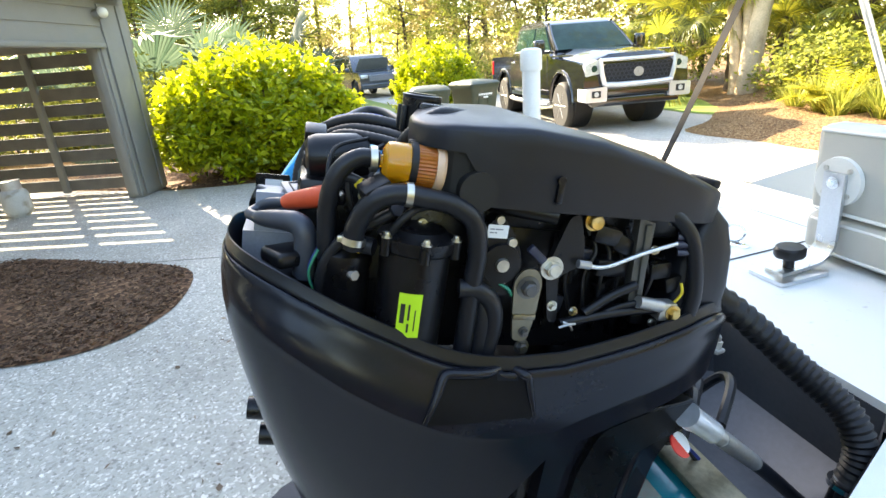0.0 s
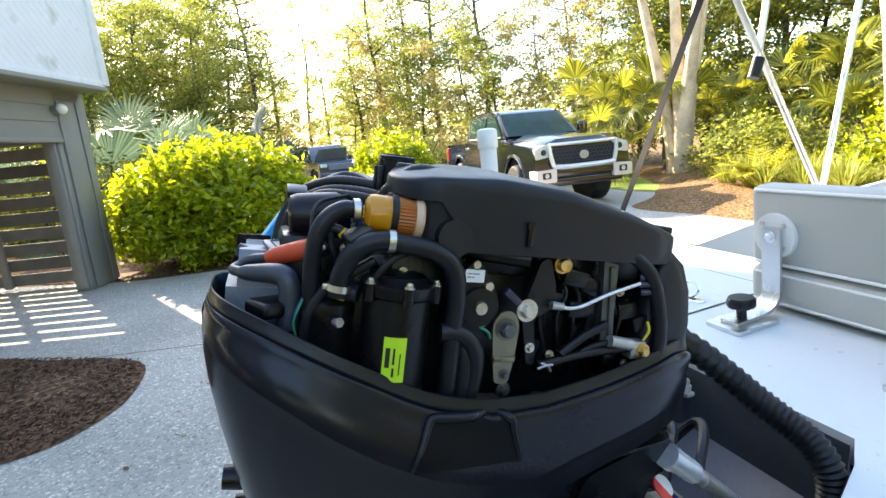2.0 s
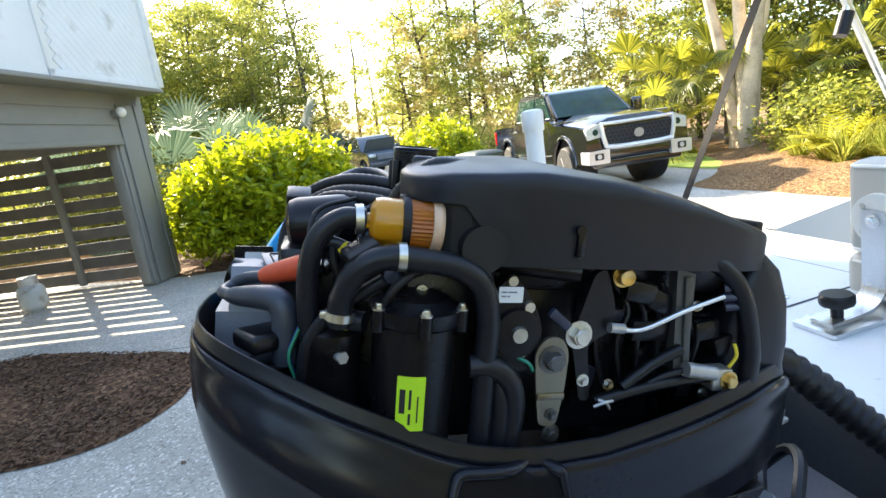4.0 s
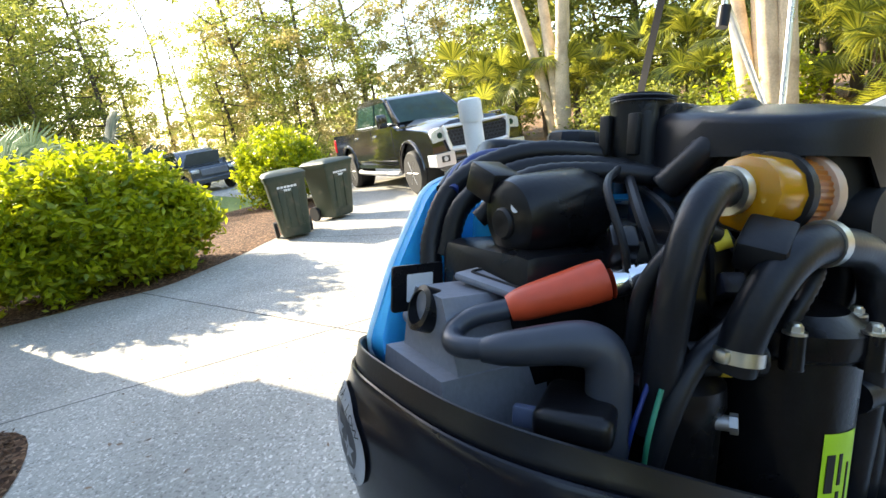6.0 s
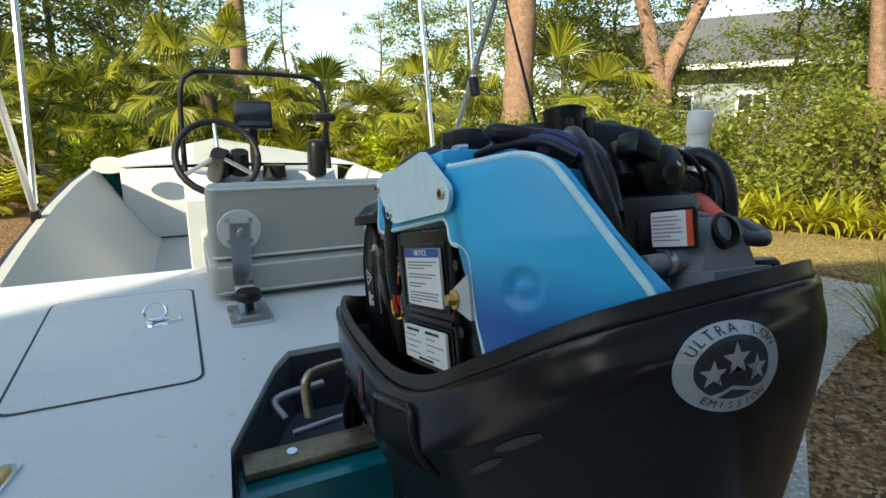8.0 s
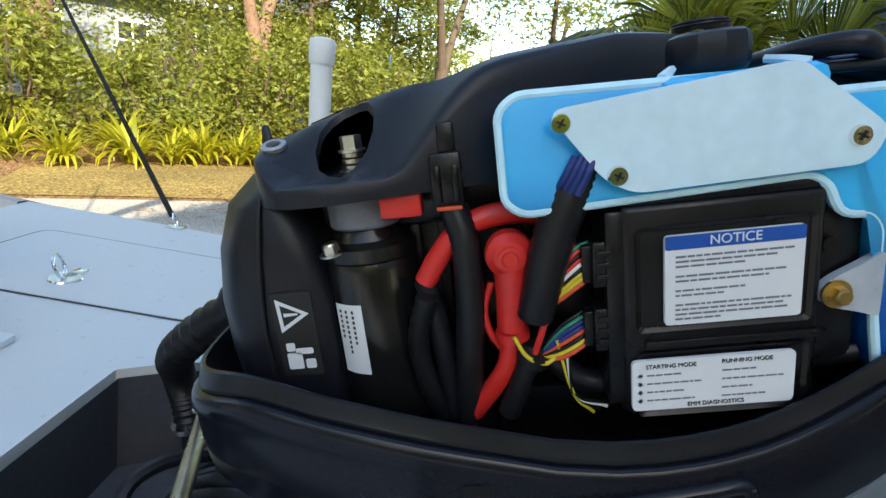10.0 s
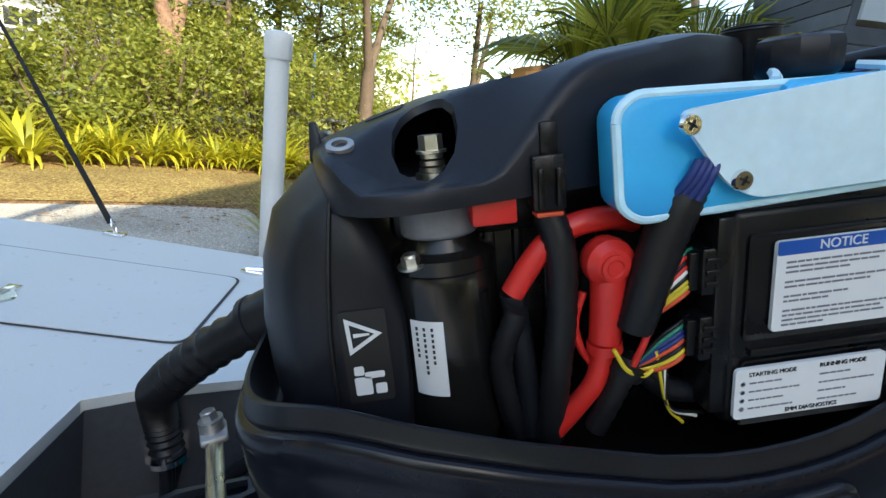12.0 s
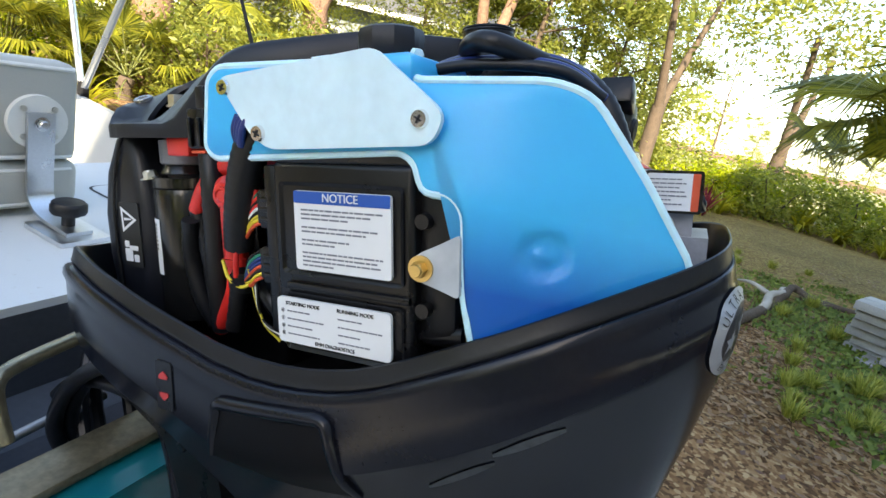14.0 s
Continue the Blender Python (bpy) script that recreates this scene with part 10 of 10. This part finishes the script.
for rz, d, rx, h, leaf in ((39.5, 12.6, 1.0, 1.3, L_TREE), (41.5, 13.2, 0.9, 1.2, L_DARK), (35.5, 12.2, 0.9, 1.2, L_DARK), (28.5, 11.2, 0.7, 1.4, L_BUSH), (26, 12.5, 0.8, 1.6, L_BUSH), (7.5, 11.5, 0.8, 1.3, L_BUSH), (-3, 11.2, 0.8, 1.2, L_BUSH),
                           (-8, 11, 0.7, 1.2, L_BUSH), (-20, 10.6, 0.9, 1.3, L_BUSH), (-40, 10.5, 1.2, 1.9, L_TREE), (-47, 11, 1.3, 2.2, L_TREE), (-53, 11.5, 1.4, 2.3, L_DARK), (-58, 11, 1.3, 2.0, L_TREE), (-62, 12, 1.3, 2.4, L_DARK),
                           (-67, 11.5, 1.3, 2.2, L_TREE), (-72, 12.3, 1.4, 2.6, L_DARK), (-76, 12.5, 1.3, 2.4, L_TREE), (-80, 13.5, 1.4, 2.5, L_DARK), (-84, 14.5, 1.3, 1.9, L_TREE), (62, 22, 1.6, 2.2, L_TREE), (68, 21, 1.6, 2.0, L_RUST),
                           (74, 20, 1.4, 1.9, L_TREE), (80, 30, 2.0, 2.0, L_TREE), (57, 17, 1.3, 1.8, L_TREE), (98, 12.5, 1.0, 1.6, L_DARK), (103, 11.5, 0.9, 1.6, L_DARK), (107, 12.5, 1.2, 2.0, L_DARK), (90, 30, 2.0, 2.6, L_DARK), (84, 36, 1.8, 2.2, L_TREE),
                           (-89, 15.5, 1.2, 1.2, L_TREE), (-92, 14.5, 1.1, 1.0, L_BUSH), (-95, 15.5, 1.2, 1.2, L_BUSH), (-99, 15, 1.2, 1.3, L_TREE), (-102, 16, 1.3, 1.3, L_BUSH), (-106, 15, 1.2, 1.2, L_TREE), (-109, 15.5, 1.2, 1.1, L_BUSH), (-37, 11, 1.1, 1.7, L_DARK), (-33, 12.5, 1.2, 1.8, L_TREE), (-28, 12.3, 1.0, 1.5, L_BUSH), (-70, 14.5, 1.6, 3.0, L_TREE), (-78, 15.5, 1.6, 3.2, L_TREE), (-64, 14.5, 1.6, 3.2, L_DARK)):
    x, y = around(rz, d)
    shrub(x, y, rx, rx, h, 2700, leaf, 0.12)
for x, y, h in ((-12.2, -4.6, 1.7), (-12.6, -6.4, 1.6), (-13.0, -8.2, 1.7), (-14.5, -5.5, 1.8), (-12.4, -9.8, 1.6)):
    shrub(x, y, 1.1, 1.1, h, 2700, L_DARK, 0.13)
LINE = [(6.6, 5.6), (7.2, 5.0), (7.6, 4.6), (7.9, 4.2), (8.2, 3.8), (8.4, 3.4), (8.7, 3.0), (8.9, 2.6), (9.0, 2.2), (8.5, 1.9), (7.9, 5.6), (8.6, 4.8), (9.2, 3.9), (9.6, 3.0), (6.0, 6.4), (5.2, 7.0), (6.9, 6.6), (4.2, 7.6), (5.8, 7.7), (9.8, 2.2), (8.3, 1.4)]
put(GINGER[0], LINE[::2], 0.8, 1.15)
put(GINGER[1], LINE[1::2], 0.8, 1.15)
put(GINGER[0], [(10.4, 0.9), (11.4, 0.2), (12.6, -0.5), (13.6, -1.2), (14.6, -1.6), (14.9, -2.3), (14.3, -3.0), (13.7, -3.7), (13.2, -4.4), (12.6, -4.9), (9.7, 1.2), (10.9, 1.1), (12.1, 0.4), (13.2, -0.2), (13.0, -4.9), (12.2, -5.3)], 0.75, 1.0)
put(RED, [(9.7, 0.6), (10.2, 0.2), (11.9, -0.4), (12.4, -0.8)], 0.9, 1.2)
put(LIRI, [(4.1, 0.75), (4.35, 0.5), (4.6, 0.25), (4.85, 0.05), (4.3, 0.95), (4.9, 0.45), (5.2, 0.1), (3.9, 1.0)], 0.85, 1.1)
put(TUFT, [(6.6, -0.05), (7.0, 0.9), (7.5, 0.3), (7.0, -0.6), (7.5, -1.2), (7.9, -1.7), (8.2, -2.2), (6.9, -0.3), (7.6, -0.5), (8.4, -1.3), (5.9, -1.1), (5.4, -1.5), (5.1, -1.9), (4.8, -2.3), (5.2, -2.6), (4.4, -1.5), (4.0, -1.4), (3.5, -1.3), (3.2, -1.6), (3.0, -1.25), (3.8, -1.8), (6.2, -1.9), (7.2, -2.6)], 0.45, 0.8)
put(TUFT, [(3.2 + 0.33 * (k % 7) + random.uniform(-0.15, 0.15), -1.35 - 0.27 * (k // 7) - 0.2 * (k % 7) + random.uniform(-0.12, 0.12)) for k in range(42)], 0.35, 0.65)
put(LIRI, [around(rz, d) for rz, d in ((41, 11.2), (39, 10.8), (37.5, 10.2), (36, 10.6), (34.2, 10), (32.5, 9.9), (31, 9.5), (29.6, 9.7), (33.4, 10.6), (38.2, 11.4))], 1.0, 1.35)

# young cabbage palm at the marsh side, with a leaning timber post
cab = thing("cabbage_palm", Matrix.Translation((8.0, -4.1, 0)) @ Matrix.Rotation(math.radians(16), 4, Vector((-0.91, 0.4, 0))), "young cabbage palm with long arching fan fronds", "palm")
palm_parts(cab, 30, 2.6, 0.75, 1.35, L_PALM, 0.8, 0.13, 0.75, 1.5, 44)
for k in range(34):
    a, z = k * 2.4, 0.05 + 0.75 * k / 34
    bm = B()
    c, s = math.cos(a), math.sin(a)
    tube(bm, [(c * 0.1, s * 0.1, z - 0.12), (c * 0.13, s * 0.13, z + 0.04), (c * 0.17, s * 0.17, z + 0.19)], lambda f: 0.045 - 0.02 * f, 6, 2)
    part("leaf_boot", bm, M_TWIG, cab, smooth=60)
branch = thing("fallen_branch", None, "pale crooked fallen branch on the ground", "branch")
bm = B()
tube(bm, [(4.55, -1.0, 0.03), (5.1, -1.25, 0.06), (5.5, -1.38, 0.05), (6.1, -1.6, 0.09), (6.5, -1.75, 0.13), (6.4, -1.97, 0.06), (6.5, -2.38, 0.05), (6.9, -2.9, 0.04)], lambda f: 0.055 - 0.02 * f, 8, 6)
for v in bm.verts:
    v.co += 0.02 * noise.noise_vector(v.co * 6)
part("limb", bm, M_TWIG, branch, smooth=60)
# stacked weathered boards on blocks by the palm
stack = thing("board_stack", pose(5.0, -2.4, 0, 0, 0, 62), "stack of weathered grey boards beside the palm", "boards")
M_BOARD = mat("grey_board", (0.36, 0.36, 0.34), 0.8, var=0.25, scale=6, fine=90, bump=0.35, object_random=0.2)
for k in range(6):
    for j in range(2):
        bm = B()
        box(bm, (0, 0, 0), (0.78 - 0.03 * k, 0.2, 0.075), 0.006)
        part("board", bm, M_BOARD, stack, m=pose(random.uniform(-0.03, 0.03) + 0.02 * k, -0.11 + 0.215 * j + 0.05 * k, 0.05 + 0.083 * k, 0, 0, random.uniform(-2, 2)))
post = thing("timber_post", Matrix.Translation((11.6, -7.0, 0)), "leaning round timber post by the marsh", "post")
bm = B()
tube(bm, [(0, 0, -0.1), (0.1, 0.1, 2.0), (0.5, 0.55, 5.0)], 0.09, 10, 4)
part("pole", bm, mat("weathered_pole", (0.3, 0.2, 0.11), 0.8, var=0.3, scale=5, fine=60, bump=0.4), post, smooth=60)

# far woods closing the view, with gaps of sky
P = []
for k in range(900):
    rz = random.uniform(-92, 128)
    if (82 < rz < 88 or -19 < rz < -8) and random.random() < 0.75:
        continue
    d = random.uniform(46, 64)
    top = 5 + 4.5 * noise.noise(Vector((rz * 0.13, 2.0, 0))) + 2.5 * noise.noise(Vector((rz * 0.7, 5.0, 0)))
    x, y = around(rz, d)
    c = np.array([x, y, random.uniform(0.3, max(1.5, top))])
    P.append(c + rng.normal(size=(36, 3)) * np.array([1.0, 1.0, 0.7]))
V, F = leaf_quads(np.concatenate(P), 0.55, 0.1, 0.6)
tagged(mesh_np("far_woods", V, F, L_TREE), "distant sunlit woods closing the view", "woods", kind="stuff")

# fallen leaves on the drive and bark chips on the nearest bed
n = 900
P = np.stack([rng.uniform(-8, 3, n), rng.uniform(-3, 6.5, n), np.full(n, 0.012)], 1)
P = P[(P[:, 0] < 2.0) & ~((P[:, 0] > -4.8) & (P[:, 0] < -2.5) & (P[:, 1] < -1.3))]
V, F = leaf_quads(P, 0.045, 0.0, 0.5)
V[:, 2] = 0.012 + np.abs(V[:, 2] - 0.012) * 0.25
tagged(mesh_np("fallen_leaves", V, F, leaf_mat("dry_leaf", (0.07, 0.04, 0.02), (0.24, 0.15, 0.08), 0.1)), "scattered dry leaves on the drive", "leaves", kind="stuff")
n = 6500
P = np.stack([rng.uniform(1.9, 9.5, n), rng.uniform(-4.5, 3.4, n), np.full(n, 0.035)], 1)
P = P[(P[:, 1] < 0.2) | (P[:, 0] > 4.4)]
V, F = leaf_quads(P, 0.065, 0.0, 0.5)
V[:, 2] = 0.032 + np.abs(V[:, 2] - 0.035) * 0.4
tagged(mesh_np("tree_litter", V, F, leaf_mat("red_brown_leaf", (0.1, 0.04, 0.02), (0.42, 0.24, 0.1), 0.1)), "red-brown fallen leaves under the trees", "leaves", kind="stuff")
C = np.array([(5.4, -1.75), (4.7, -2.05), (4.2, -1.9), (6.2, -2.1), (5.9, -1.5), (3.6, -1.55), (6.9, -1.6), (7.4, -2.4), (3.2, -1.75), (4.9, -1.5), (5.6, -2.5), (6.6, -2.8)])
c = C[rng.integers(0, len(C), 5200)]
P = np.column_stack([c + rng.normal(size=c.shape) * 0.24, np.full(len(c), 0.03)])
V, F = leaf_quads(P, 0.075, 0.9, 0.12)
V[:, 2] = 0.02 + np.abs(V[:, 2] - 0.03) * 1.5
tagged(mesh_np("short_grass", V, F, leaf_mat("short_grass_blade", (0.08, 0.14, 0.015), (0.24, 0.3, 0.05), 0.3)), "patches of short green grass in the litter", "grass", kind="stuff")
n = 16000
a = rng.random((n, 2)) * np.array([2.4, 2.9]) + np.array([-4.8, -4.2])


def inside(p, poly):
    c = False
    for i in range(len(poly)):
        (x0, y0), (x1, y1) = poly[i - 1], poly[i]
        if (y0 > p[1]) != (y1 > p[1]) and p[0] < (x1 - x0) * (p[1] - y0) / (y1 - y0) + x0:
            c = not c
    return c


a = np.array([p for p in a if inside(p, BED)])
P = np.column_stack([a, np.full(len(a), 0.045)])
V, F = leaf_quads(P, 0.05, 0.0, 0.35)
V[:, 2] = 0.035 + (V[:, 2] - 0.045) * 0.55
tagged(mesh_np("bark_chips", V, F, leaf_mat("bark_chip", (0.05, 0.024, 0.013), (0.2, 0.11, 0.06), 0.02, 0.9)), "loose brown bark chips on the mulch bed", "bark chips", kind="stuff")
n = 14000
P = np.column_stack([rng.uniform(2.4, 8.5, n), rng.uniform(-3.6, 2.6, n), np.full(n, 0.03)])
V, F = leaf_quads(P, 0.07, 0.0, 0.4)
V[:, 2] = 0.03 + (V[:, 2] - 0.03) * 0.35
P2 = V.reshape(-1, 4, 3)
keep = np.array([not inside(q[0][:2], DRIVE) for q in P2])
P2 = P2[keep]
i = np.arange(len(P2)) * 4
F = np.concatenate([np.stack([i, i + 1, i + 2], 1), np.stack([i, i + 2, i + 3], 1)])
tagged(mesh_np("leaf_litter", P2.reshape(-1, 3), F, leaf_mat("litter_leaf", (0.1, 0.06, 0.03), (0.36, 0.24, 0.13), 0.1, 0.8)), "brown fallen leaves and straw beside the drive", "leaves", kind="stuff")

# the first of each plant stands among the far woods behind the house
for k, o in enumerate([*PALMS, *GINGER, RED, LIRI, TUFT, CYC, *STOCK]):
    o.location = (-14 + 2.2 * k, -30 - (k % 3), 0.0)
